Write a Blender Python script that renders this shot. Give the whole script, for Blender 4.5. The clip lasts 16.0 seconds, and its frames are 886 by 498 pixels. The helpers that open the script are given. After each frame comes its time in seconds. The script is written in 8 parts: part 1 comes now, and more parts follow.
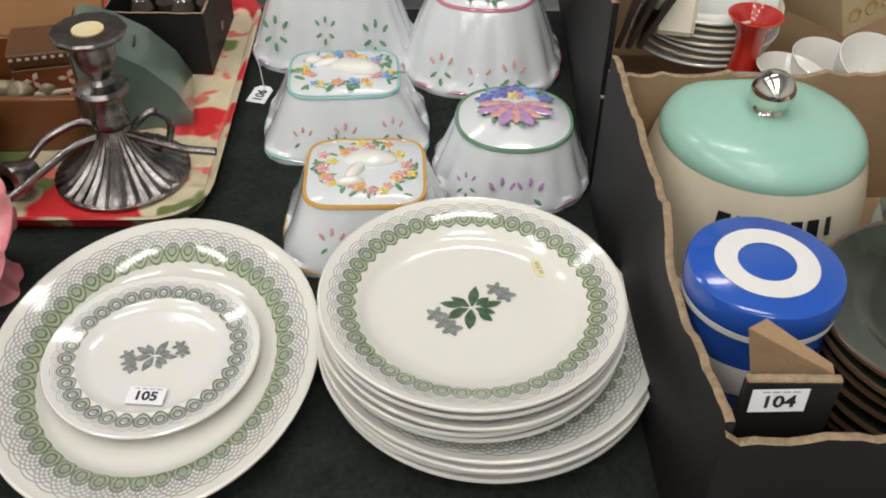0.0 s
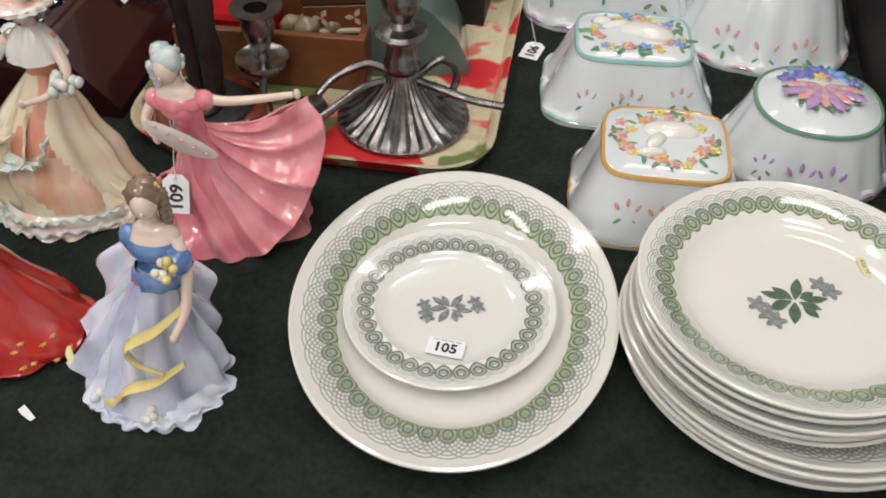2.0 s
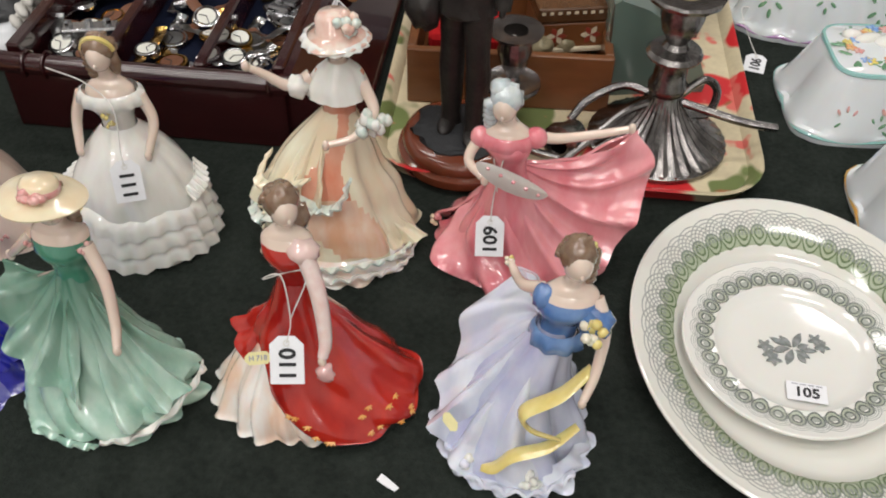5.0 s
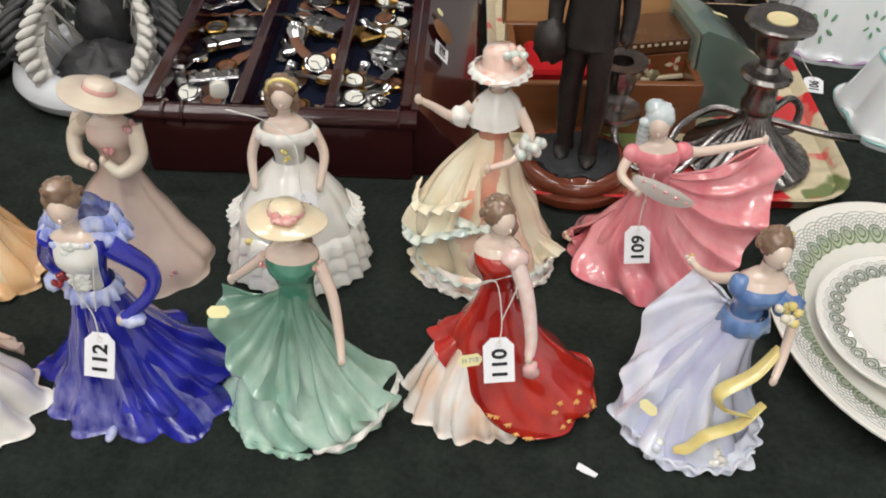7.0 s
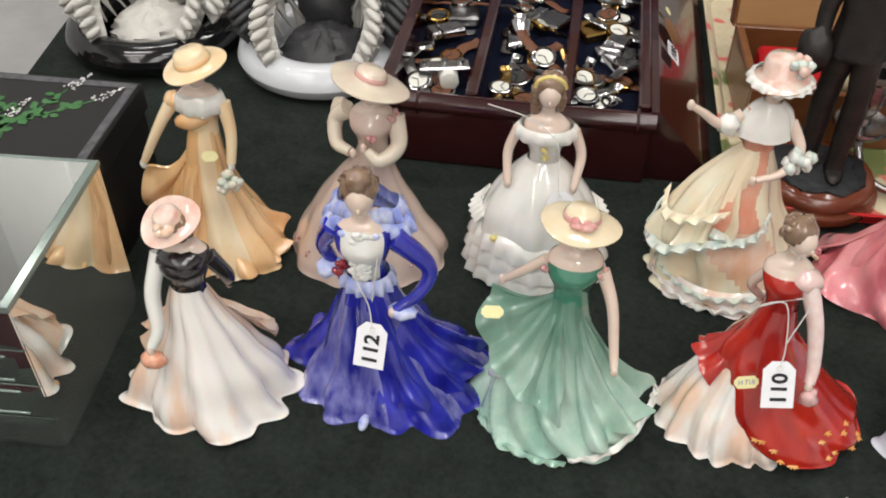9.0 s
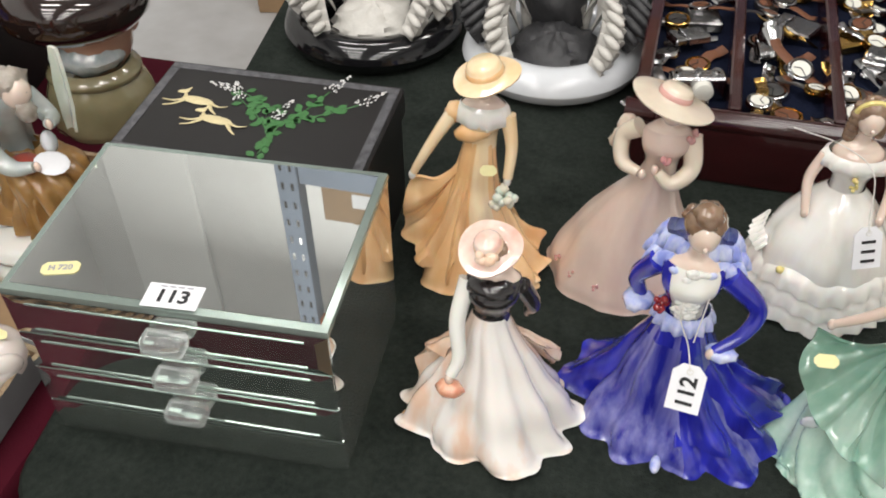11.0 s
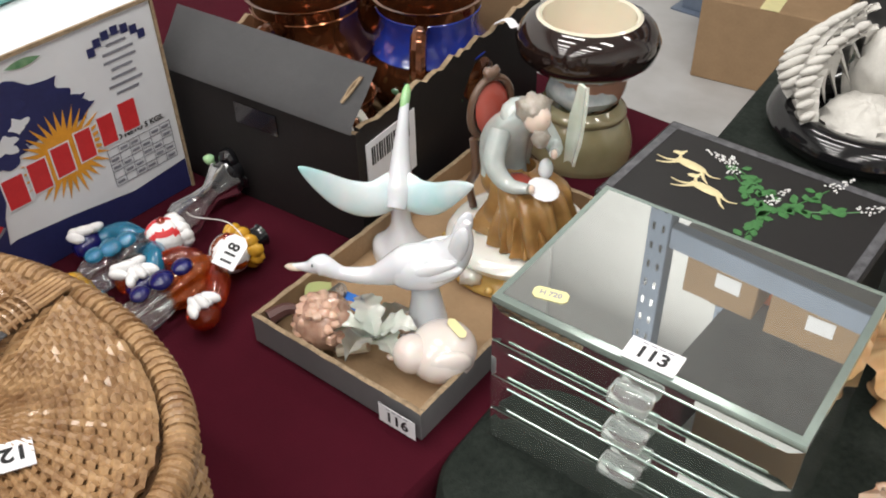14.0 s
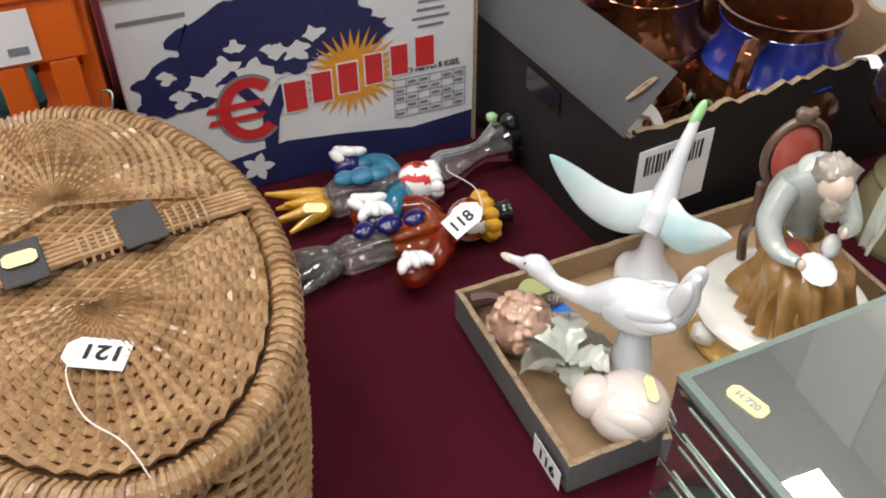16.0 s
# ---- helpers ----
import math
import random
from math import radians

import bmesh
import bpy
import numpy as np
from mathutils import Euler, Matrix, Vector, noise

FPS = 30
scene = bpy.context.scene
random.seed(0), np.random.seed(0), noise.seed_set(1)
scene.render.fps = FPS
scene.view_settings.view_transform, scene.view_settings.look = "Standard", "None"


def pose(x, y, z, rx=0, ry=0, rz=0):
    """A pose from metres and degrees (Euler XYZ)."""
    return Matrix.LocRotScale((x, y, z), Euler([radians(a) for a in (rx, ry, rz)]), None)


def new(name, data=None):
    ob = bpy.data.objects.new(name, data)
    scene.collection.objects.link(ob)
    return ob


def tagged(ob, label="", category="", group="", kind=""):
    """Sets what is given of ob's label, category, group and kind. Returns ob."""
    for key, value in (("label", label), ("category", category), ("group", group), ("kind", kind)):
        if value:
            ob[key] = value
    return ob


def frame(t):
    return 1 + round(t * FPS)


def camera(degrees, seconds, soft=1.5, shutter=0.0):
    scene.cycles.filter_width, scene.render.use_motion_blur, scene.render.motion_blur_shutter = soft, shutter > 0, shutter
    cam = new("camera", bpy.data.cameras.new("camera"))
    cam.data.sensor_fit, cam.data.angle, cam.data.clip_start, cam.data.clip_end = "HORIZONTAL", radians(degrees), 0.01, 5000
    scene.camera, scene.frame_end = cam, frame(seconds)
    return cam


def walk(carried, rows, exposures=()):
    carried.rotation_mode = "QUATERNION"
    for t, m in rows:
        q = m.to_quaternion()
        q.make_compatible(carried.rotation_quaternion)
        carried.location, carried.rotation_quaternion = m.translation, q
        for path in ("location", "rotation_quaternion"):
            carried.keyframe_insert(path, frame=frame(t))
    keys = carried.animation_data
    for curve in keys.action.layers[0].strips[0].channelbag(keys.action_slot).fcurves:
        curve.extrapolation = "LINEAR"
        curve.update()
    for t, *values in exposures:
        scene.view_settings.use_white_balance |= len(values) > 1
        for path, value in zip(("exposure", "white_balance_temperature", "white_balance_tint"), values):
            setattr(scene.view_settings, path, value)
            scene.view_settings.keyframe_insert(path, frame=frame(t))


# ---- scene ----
cam = camera(50.5, 16.0, soft=1.9)
METRES, EYE, TILT, LEAN, TURN = 1.34, 1.342, -40.8, -0.75, 0.0
ROWS = [
    (0.0, 0.0, 0.0, 0.0, 0.0, 0.0, -0.0),
    (0.5, -0.0283, 0.0003, -0.0051, 0.67, -0.42, -0.39),
    (1.0, -0.0577, -0.0012, -0.0087, 2.92, -1.18, -2.07),
    (1.5, -0.0849, 0.001, -0.0101, 5.82, -2.14, -4.53),
    (2.0, -0.1114, 0.0083, -0.0007, 7.81, -2.96, -6.38),
    (2.5, -0.1529, 0.0241, 0.0073, 7.86, -4.18, -6.39),
    (3.0, -0.1955, 0.0405, 0.0234, 7.57, -5.59, -5.25),
    (3.5, -0.2216, 0.0411, 0.0271, 8.18, -5.6, -5.55),
    (4.0, -0.2591, 0.0381, 0.0223, 8.01, -5.22, -6.1),
    (6.5, -0.4459, -0.0285, -0.0103, 0.98, -1.2, -1.47),
    (7.0, -0.4715, -0.0413, -0.0181, 1.6, -0.38, -1.7),
    (7.5, -0.4942, -0.0532, -0.0222, 3.13, 0.24, -3.11),
    (8.0, -0.5153, -0.0524, -0.0226, 5.25, 0.01, -4.74),
    (10.5, -0.6746, -0.0117, 0.0018, 9.88, -3.81, -6.71),
    (11.0, -0.7041, -0.0257, -0.005, 12.1, -3.37, -8.29),
    (11.5, -0.7323, -0.038, -0.0141, 14.29, -3.08, -9.71),
    (12.0, -0.7578, -0.0481, -0.0244, 16.7, -3.02, -11.17),
    (12.5, -0.7716, -0.064, -0.0374, 18.97, -2.8, -12.39),
    (13.0, -0.7793, -0.0752, -0.045, 22.94, -3.03, -15.58),
    (13.5, -0.7836, -0.0705, -0.0334, 28.64, -4.42, -19.98),
    (14.0, -0.7813, -0.0552, -0.0189, 33.98, -6.56, -23.68),
    (14.5, -0.7791, -0.0333, -0.0018, 40.56, -9.97, -27.8),
    (15.0, -0.7723, -0.007, 0.017, 48.21, -14.65, -32.02),
    (15.5, -0.7722, 0.0076, 0.0208, 56.25, -19.62, -35.6),
    (16.0, -0.7883, 0.0337, 0.029, 63.35, -24.0, -37.07),
]
walk(cam, [(t, pose(0, 0, EYE, TILT, LEAN, TURN) @ pose(METRES * x, METRES * y, METRES * z, 90 + pitch, roll, yaw)) for t, x, y, z, yaw, pitch, roll in ROWS],
     [(0.0, -0.60), (3.5, -0.64), (6.5, -0.50), (8.0, -0.43), (11.0, -0.27), (13.5, -0.12), (16.0, -0.04)])

# ---- light: strip lamps under the ceiling of a sale room ----
world = bpy.data.worlds.new("room_air")
world.use_nodes = True
scene.world = world
world.node_tree.nodes["Background"].inputs[0].default_value = (0.9, 0.95, 1.0, 1)
world.node_tree.nodes["Background"].inputs[1].default_value = 0.25
TABLE = 0.75
ROOM_H = 6.0
LAMP_H = 5.0
# Far south rows are unseen additions for china glints; row 3.0 brightens the wall.
LAMPS = [(lx, ly) for ly in (-11.8, -9.6, -7.6, -5.8, -4.2, -2.6, -1.0, 0.6, 3.0) for lx in (-2.5, 0.3)]
for lx, ly in LAMPS:
    lamp = bpy.data.lights.new("strip_light", "AREA")
    lamp.shape, lamp.size, lamp.size_y, lamp.energy, lamp.color = "RECTANGLE", 1.5, 0.34, 47, (1.0, 0.97, 0.93)
    new("strip_light", lamp).matrix_world = pose(lx, ly, LAMP_H)


# ---- materials ----
def mat(name, col, rough=0.5, metal=0.0, var=0.12, scale=30.0, bump=0.0, bscale=None, coat=0.0, col2=None, trans=0.0, ior=1.45, stretch=(1, 1, 1), sss=0.0, lo=0.35, hi=0.65, fine=0.35, up=None, gloss=0.03):
    """A surface whose colour wanders between two tones at two scales, with fine relief."""
    m = bpy.data.materials.new(name)
    m.use_nodes = True
    nt = m.node_tree
    b = nt.nodes["Principled BSDF"]
    b.inputs["Roughness"].default_value, b.inputs["Metallic"].default_value = rough, metal
    b.inputs["Coat Weight"].default_value, b.inputs["Coat Roughness"].default_value = coat, gloss
    b.inputs["Transmission Weight"].default_value, b.inputs["IOR"].default_value = trans, ior
    if sss:
        b.inputs["Subsurface Weight"].default_value, b.inputs["Subsurface Scale"].default_value = sss, 0.004
    tc = nt.nodes.new("ShaderNodeTexCoord")
    mp = nt.nodes.new("ShaderNodeMapping")
    mp.inputs["Scale"].default_value = stretch
    nt.links.new(tc.outputs["Object"], mp.inputs[0])
    n1, n2 = nt.nodes.new("ShaderNodeTexNoise"), nt.nodes.new("ShaderNodeTexNoise")
    n1.inputs["Scale"].default_value, n2.inputs["Scale"].default_value = scale, scale * 7
    n1.inputs["Detail"].default_value, n2.inputs["Detail"].default_value = 5, 3
    nt.links.new(mp.outputs[0], n1.inputs[0]), nt.links.new(mp.outputs[0], n2.inputs[0])
    add = nt.nodes.new("ShaderNodeMix")
    add.data_type = "FLOAT"
    add.inputs[0].default_value = fine
    nt.links.new(n1.outputs[0], add.inputs[2]), nt.links.new(n2.outputs[0], add.inputs[3])
    ramp = nt.nodes.new("ShaderNodeValToRGB")
    ramp.color_ramp.elements[0].position, ramp.color_ramp.elements[1].position = lo, hi
    c2 = col2 or tuple(c * (1 - var) for c in col)
    ramp.color_ramp.elements[0].color, ramp.color_ramp.elements[1].color = (*c2, 1), (*col, 1)
    nt.links.new(add.outputs[0], ramp.inputs[0])
    tone = ramp.outputs[0]
    if up:
        # a second glaze that takes over between two heights
        sep, mr, mx = nt.nodes.new("ShaderNodeSeparateXYZ"), nt.nodes.new("ShaderNodeMapRange"), nt.nodes.new("ShaderNodeMix")
        mx.data_type = "RGBA"
        nt.links.new(tc.outputs["Object"], sep.inputs[0]), nt.links.new(sep.outputs[2], mr.inputs[0])
        mr.inputs[1].default_value, mr.inputs[2].default_value = up[0], up[1]
        nt.links.new(mr.outputs[0], mx.inputs[0]), nt.links.new(tone, mx.inputs[6])
        mx.inputs[7].default_value = (*up[2], 1)
        tone = mx.outputs[2]
    nt.links.new(tone, b.inputs["Base Color"])
    if bump:
        n3, bp = nt.nodes.new("ShaderNodeTexNoise"), nt.nodes.new("ShaderNodeBump")
        n3.inputs["Scale"].default_value, n3.inputs["Detail"].default_value = bscale or scale * 4, 4
        nt.links.new((tc.outputs["Object"] if bscale and bscale < 200 else mp.outputs[0]), n3.inputs[0]), nt.links.new(n3.outputs[0], bp.inputs["Height"])
        bp.inputs["Strength"].default_value, bp.inputs["Distance"].default_value = bump, 0.002
        nt.links.new(bp.outputs[0], b.inputs["Normal"])
    if rough > 0.8:
        b.inputs["Specular IOR Level"].default_value = 0.15
    return m


def china(name, col, col2=None, rough=0.18, scale=14.0, **kw):
    return mat(name, col, rough, 0, 0.07, scale, coat=1.0, col2=col2, sss=0.08, fine=0.07, gloss=0.06, **kw)


CLOTH = mat("green baize", (0.028, 0.034, 0.029), 1.0, 0, 0.25, 30, 0.7, 420, col2=(0.009, 0.012, 0.010), lo=0.30, hi=0.72, fine=0.5)
MAROON = mat("maroon cloth", (0.055, 0.004, 0.011), 0.95, 0, 0.2, 6, 0.3, 500)
WHITE = china("white china", (0.80, 0.79, 0.74))
BLUEWHITE = china("blue-white china", (0.74, 0.77, 0.79))
CREAM = china("cream china", (0.74, 0.69, 0.55))
CARD = mat("brown card", (0.36, 0.24, 0.14), 0.9, 0, 0.15, 20, 0.25, 300)
CARDEDGE = mat("torn card edge", (0.42, 0.31, 0.2), 0.95, 0, 0.45, 160, 0.8, 500)
BLACKCARD = mat("black printed card", (0.010, 0.008, 0.008), 0.60, 0, 0.4, 14, 0.1, 300)
GREYCARD = mat("grey printed card", (0.155, 0.155, 0.16), 0.5, 0, 0.15, 10, 0.1, 300)
PAPER = mat("label paper", (0.83, 0.83, 0.86), 0.6, 0, 0.05, 40)
YELLOWPAPER = mat("yellow paper", (0.78, 0.72, 0.38), 0.7, 0, 0.08, 60)
INK = mat("black ink", (0.012, 0.012, 0.014), 0.5, 0, 0.2, 40)
STRING = mat("white string", (0.78, 0.76, 0.72), 0.9, 0, 0.2, 300, 0.4)
FLOOR = mat("painted concrete", (0.50, 0.50, 0.50), 0.55, 0, 0.2, 1.6, 0.15, 60, col2=(0.38, 0.37, 0.36))
WALL = mat("white painted blockwork", (0.74, 0.74, 0.73), 0.8, 0, 0.08, 2, 0.3, 80)
CEIL = mat("pale ceiling", (0.62, 0.62, 0.62), 0.9, 0, 0.1, 2)


# ---- building helpers ----
def part(name, bm, material, parent=None, label="", smooth=35, at=None):
    """Links a bmesh as ONE mesh object, under a thing or part when one is given."""
    me = bpy.data.meshes.new(name)
    bmesh.ops.recalc_face_normals(bm, faces=bm.faces)
    for fc in bm.faces:
        fc.smooth = True
    bm.to_mesh(me)
    bm.free()
    me.set_sharp_from_angle(angle=radians(smooth))
    for mm in (material if isinstance(material, (list, tuple)) else [material]):
        me.materials.append(mm)
    ob = new(name, me)
    if parent:
        ob.parent = parent
    if at is not None:
        ob.matrix_basis = at
    if label:
        ob["label"] = label
    return ob


def thing(name, m, label, category, group="", kind=""):
    ob = new(name)
    ob.matrix_basis = m
    ob.empty_display_size = 0.02
    return tagged(ob, label, category, group, kind)


def single(name, bm, material, m, label, category, group="", kind="", smooth=35):
    return tagged(part(name, bm, material, None, "", smooth, m), label, category, group, kind)


def join(dst, src, idx=0, m=None):
    if m is not None:
        bmesh.ops.transform(src, matrix=m, verts=src.verts)
    table = {v: dst.verts.new(v.co) for v in src.verts}
    for fc in src.faces:
        try:
            dst.faces.new([table[v] for v in fc.verts]).material_index = idx if idx is not None else fc.material_index
        except ValueError:
            pass
    src.free()
    return dst


def grid(rings, closed=True, cap0=False, cap1=False, bm=None, idx=0):
    """Skins rings of points that all have the same count; idx may be a function of ring and column."""
    bm = bm or bmesh.new()
    vs = [[bm.verts.new(p) for p in ring] for ring in rings]
    n = len(rings[0])
    for i in range(len(vs) - 1):
        for j in range(n if closed else n - 1):
            k = (j + 1) % n
            fc = bm.faces.new((vs[i][j], vs[i][k], vs[i + 1][k], vs[i + 1][j]))
            fc.material_index = idx(i, j) if callable(idx) else idx
    for flag, ring, i in ((cap0, vs[0], 0), (cap1, vs[-1], len(vs) - 2)):
        if flag:
            fc = bm.faces.new(ring)
            fc.material_index = idx(i, 0) if callable(idx) else idx
    return bm


def lathe(prof, n=48, fn=None, sx=1.0, sy=1.0, bm=None, idx=0, cap0=False, cap1=False):
    """Turns (radius, height) pairs round z; fn(angle, i) may scale each radius."""
    rings = []
    for i, (r, z) in enumerate(prof):
        r = max(r, 1e-5)
        rings.append([((r * (fn(2 * math.pi * j / n, i) if fn else 1)) * math.cos(2 * math.pi * j / n) * sx,
                       (r * (fn(2 * math.pi * j / n, i) if fn else 1)) * math.sin(2 * math.pi * j / n) * sy, z) for j in range(n)])
    return grid(rings, True, cap0, cap1, bm, idx)


def box(sx, sy, sz, bev=0.0, m=None, seg=1):
    """A block with its base centre at the origin."""
    bm = bmesh.new()
    bmesh.ops.create_cube(bm, size=1, matrix=Matrix.Translation((0, 0, sz / 2)) @ Matrix.Diagonal((sx, sy, sz, 1)))
    if bev:
        bmesh.ops.bevel(bm, geom=bm.edges[:], offset=bev, segments=seg, affect="EDGES", profile=0.5)
    if m is not None:
        bmesh.ops.transform(bm, matrix=m, verts=bm.verts)
    return bm


def slab(x0, x1, y0, y1, z0, z1, bev=0.0):
    return box(x1 - x0, y1 - y0, z1 - z0, bev, Matrix.Translation(((x0 + x1) / 2, (y0 + y1) / 2, z0)))


def spline(pts, steps=6):
    """A smooth line through points (Catmull-Rom)."""
    p = [Vector(q) for q in pts]
    p = [p[0] * 2 - p[1]] + p + [p[-1] * 2 - p[-2]]
    out = []
    for i in range(1, len(p) - 2):
        for s in range(steps):
            t = s / steps
            a, b, c, d = p[i - 1], p[i], p[i + 1], p[i + 2]
            out.append(0.5 * (2 * b + (c - a) * t + (2 * a - 5 * b + 4 * c - d) * t * t + (3 * b - a - 3 * c + d) * t ** 3))
    out.append(p[-2])
    return out


def tube(pts, r, n=8, steps=5, bm=None, idx=0, flat=1.0):
    """A round bar along a smooth line; r is one radius or one for each point."""
    line = spline(pts, steps) if steps > 1 else [Vector(q) for q in pts]
    rs = r if isinstance(r, (list, tuple)) else [r] * len(pts)
    rings, up = [], Vector((0.13, 0.29, 0.95))
    for i, c in enumerate(line):
        d = (line[min(i + 1, len(line) - 1)] - line[max(i - 1, 0)]).normalized()
        a = d.cross(up)
        a = a.normalized() if a.length > 1e-4 else Vector((1, 0, 0))
        b = d.cross(a).normalized()
        up = -b if (-b).dot(up) > 0 else b
        u = i / max(len(line) - 1, 1) * (len(rs) - 1)
        k = min(int(u), len(rs) - 2) if len(rs) > 1 else 0
        rad = rs[k] + (rs[min(k + 1, len(rs) - 1)] - rs[k]) * (u - k)
        rings.append([c + a * rad * math.cos(2 * math.pi * j / n) + b * rad * flat * math.sin(2 * math.pi * j / n) for j in range(n)])
    return grid(rings, True, True, True, bm, idx)


def ball(c, rx, ry=None, rz=None, rot=(0, 0, 0), bm=None, idx=0, n=14, lump=0.0, lscale=90):
    """An egg-shaped lump at c."""
    ry, rz = ry or rx, rz or rx
    b = bmesh.new()
    bmesh.ops.create_uvsphere(b, u_segments=n, v_segments=max(6, n * 2 // 3), radius=1)
    for v in b.verts:
        if lump:
            v.co *= 1 + lump * noise.noise(Vector((v.co.x * rx, v.co.y * ry, v.co.z * rz)) * lscale + Vector(c) * 50)
    bmesh.ops.transform(b, matrix=pose(*c, *rot) @ Matrix.Diagonal((rx, ry, rz, 1)), verts=b.verts)
    return join(bm if bm is not None else bmesh.new(), b, idx)


def flat_shape(pts, thick=0.0004):
    """A thin plate over an outline in the xy plane."""
    bm = bmesh.new()
    top = [bm.verts.new((x, y, thick)) for x, y in pts]
    low = [bm.verts.new((x, y, 0)) for x, y in pts]
    bm.faces.new(top)
    for i in range(len(pts)):
        j = (i + 1) % len(pts)
        bm.faces.new((low[i], low[j], top[j], top[i]))
    return bm


def text_mesh(body, size, m=None, squeeze=1.0):
    cu = bpy.data.curves.new("lettering", "FONT")
    cu.body, cu.size, cu.align_x, cu.align_y, cu.extrude, cu.resolution_u = body, size, "CENTER", "CENTER", 0.0001, 3
    cu.offset = size * 0.028
    tmp = bpy.data.objects.new("lettering", cu)
    scene.collection.objects.link(tmp)
    bpy.context.view_layer.update()
    me = bpy.data.meshes.new_from_object(tmp)
    bm = bmesh.new()
    bm.from_mesh(me)
    bpy.data.objects.remove(tmp)
    bpy.data.meshes.remove(me)
    bpy.data.curves.remove(cu)
    bmesh.ops.transform(bm, matrix=(m or Matrix.Identity(4)) @ Matrix.Diagonal((squeeze, 1, 1, 1)), verts=bm.verts)
    return bm


def leaf_pts(length, width, n=8, tip=1.0):
    up = [(length * i / n, width / 2 * math.sin(math.pi * (i / n) ** tip)) for i in range(n + 1)]
    return up + [(x, -y) for x, y in up[-2:0:-1]]


# ---- the room ----
def setting(name, bm, material, label, category):
    return tagged(part(name, bm, material), label, category, kind="structure")


setting("floor", slab(-7, 5, -14, 5, -0.1, 0), FLOOR, "pale grey worn concrete floor of the sale room", "floor")
setting("ceiling", slab(-7, 5, -14, 5, ROOM_H, ROOM_H + 0.1), CEIL, "pale grey ceiling with strip lights", "ceiling")
setting("wall_north", slab(-7, 5, 4.2, 4.4, 0, ROOM_H), WALL, "white painted blockwork wall", "wall")
setting("wall_panel", slab(-4.42, -3.80, 4.165, 4.197, 0.002, ROOM_H - 0.002, 0.004), mat("bright white panel paint", (0.86, 0.86, 0.85), 0.6, 0, 0.05, 3), "tall bright white panel on the blockwork wall", "wall panel")
setting("wall_south", slab(-7, 5, -13.4, -13.2, 0, ROOM_H), WALL, "white painted blockwork wall", "wall")
setting("wall_west", slab(-5.0, -4.8, -13.2, 4.2, 0, ROOM_H), WALL, "white painted blockwork wall", "wall")
setting("wall_east", slab(4, 4.2, -13.2, 4.2, 0, ROOM_H), WALL, "white painted blockwork wall", "wall")


def cloth_table(name, x0, x1, y0, y1, top, material, label, drop=0.62, ph=0.0, skew=0.0):
    """A trestle table under a cloth: a flat top with rounded corners that falls in soft folds."""
    t = thing(name, pose((x0 + x1) / 2, (y0 + y1) / 2, 0), label, "table")
    hx, hy, rc = (x1 - x0) / 2, (y1 - y0) / 2, 0.05

    def ring(off, z, wave):
        pts = []
        for cx, cy, a0 in ((hx - rc, hy - rc, 0), (-hx + rc, hy - rc, 90), (-hx + rc, -hy + rc, 180), (hx - rc, -hy + rc, 270)):
            for k in range(7):
                a = radians(a0 + 15 * k)
                pts.append(Vector((cx + (rc + off) * math.cos(a), cy + (rc + off) * math.sin(a), z)))
        out = []
        for i, p in enumerate(pts):
            q = pts[(i + 1) % len(pts)]
            n = max(1, int((q - p).length / 0.04))
            out += [p.lerp(q, k / n) for k in range(n)]
        return [p + Vector((p.x, p.y, 0)).normalized() * wave * (math.sin(p.x * 31 + ph) + math.sin(p.y * 27 + p.x * 9)) for p in out]

    shape = [(-0.012, 0.0, 0), (-0.004, -0.0015, 0), (0.0, -0.006, 0), (0.002, -0.02, 0), (0.006, -0.1, 0.003), (0.012, -0.3, 0.008), (0.02, -drop, 0.014)]
    base = ring(0, 0, 0)
    rings = []
    n = len(base)
    for off, dz, wave in shape:
        rr = ring(max(off, -0.012), top + dz, wave)
        rings.append(rr if len(rr) == n else [Vector((b.x, b.y, top + dz)) + Vector((b.x, b.y, 0)).normalized() * off for b in base])
    bm = grid([[Vector((p.x, p.y, p.z)) for p in r] for r in rings])
    bm.faces.new([v for v in bm.verts][:len(rings[0])])
    for v in bm.verts:
        v.co.x += skew * v.co.y * (hx - v.co.x) / (2 * hx)
    part("tablecloth", bm, material, t)
    for sx in (-1, 1):
        for sy in (-1, 1):
            part("leg", slab(sx * (hx - 0.15) - 0.02, sx * (hx - 0.15) + 0.02, sy * (hy - 0.1) - 0.02, sy * (hy - 0.1) + 0.02, 0, top - 0.03), METALGREY, t)
    return t


METALGREY = mat("grey steel", (0.24, 0.27, 0.31), 0.45, 0.3, 0.15, 20)
ORANGE = mat("orange painted steel", (0.72, 0.17, 0.03), 0.45, 0, 0.15, 12)
cloth_table("green_table", -1.405, 1.35, 0.235, 1.195, TABLE, CLOTH, "long sale table under a dark green baize cloth", skew=-0.10)
cloth_table("maroon_table", -3.0, -1.36, -0.75, 0.832, TABLE - 0.004, MAROON, "sale table under a dark maroon cloth")


# ---- lot labels ----
def sticker(number, m, w=0.0381, h=0.0212, lift=0.0003):
    t = thing("lot_sticker", m, "white paper lot sticker with printed number " + number, "sticker", "lot labels")
    part("paper", box(w, h, 0.0003, 0, pose(0, 0, lift)), PAPER, t)
    part("number", text_mesh(number, h * 0.72, pose(0, -0.001, lift + 0.0006), 1.05), INK, t)
    for i in range(4):
        part("print_bar", slab(-0.011 + i * 0.006, -0.0065 + i * 0.006, h * 0.36, h * 0.41, lift + 0.0003, lift + 0.0005), INKGREY, t)
    return t


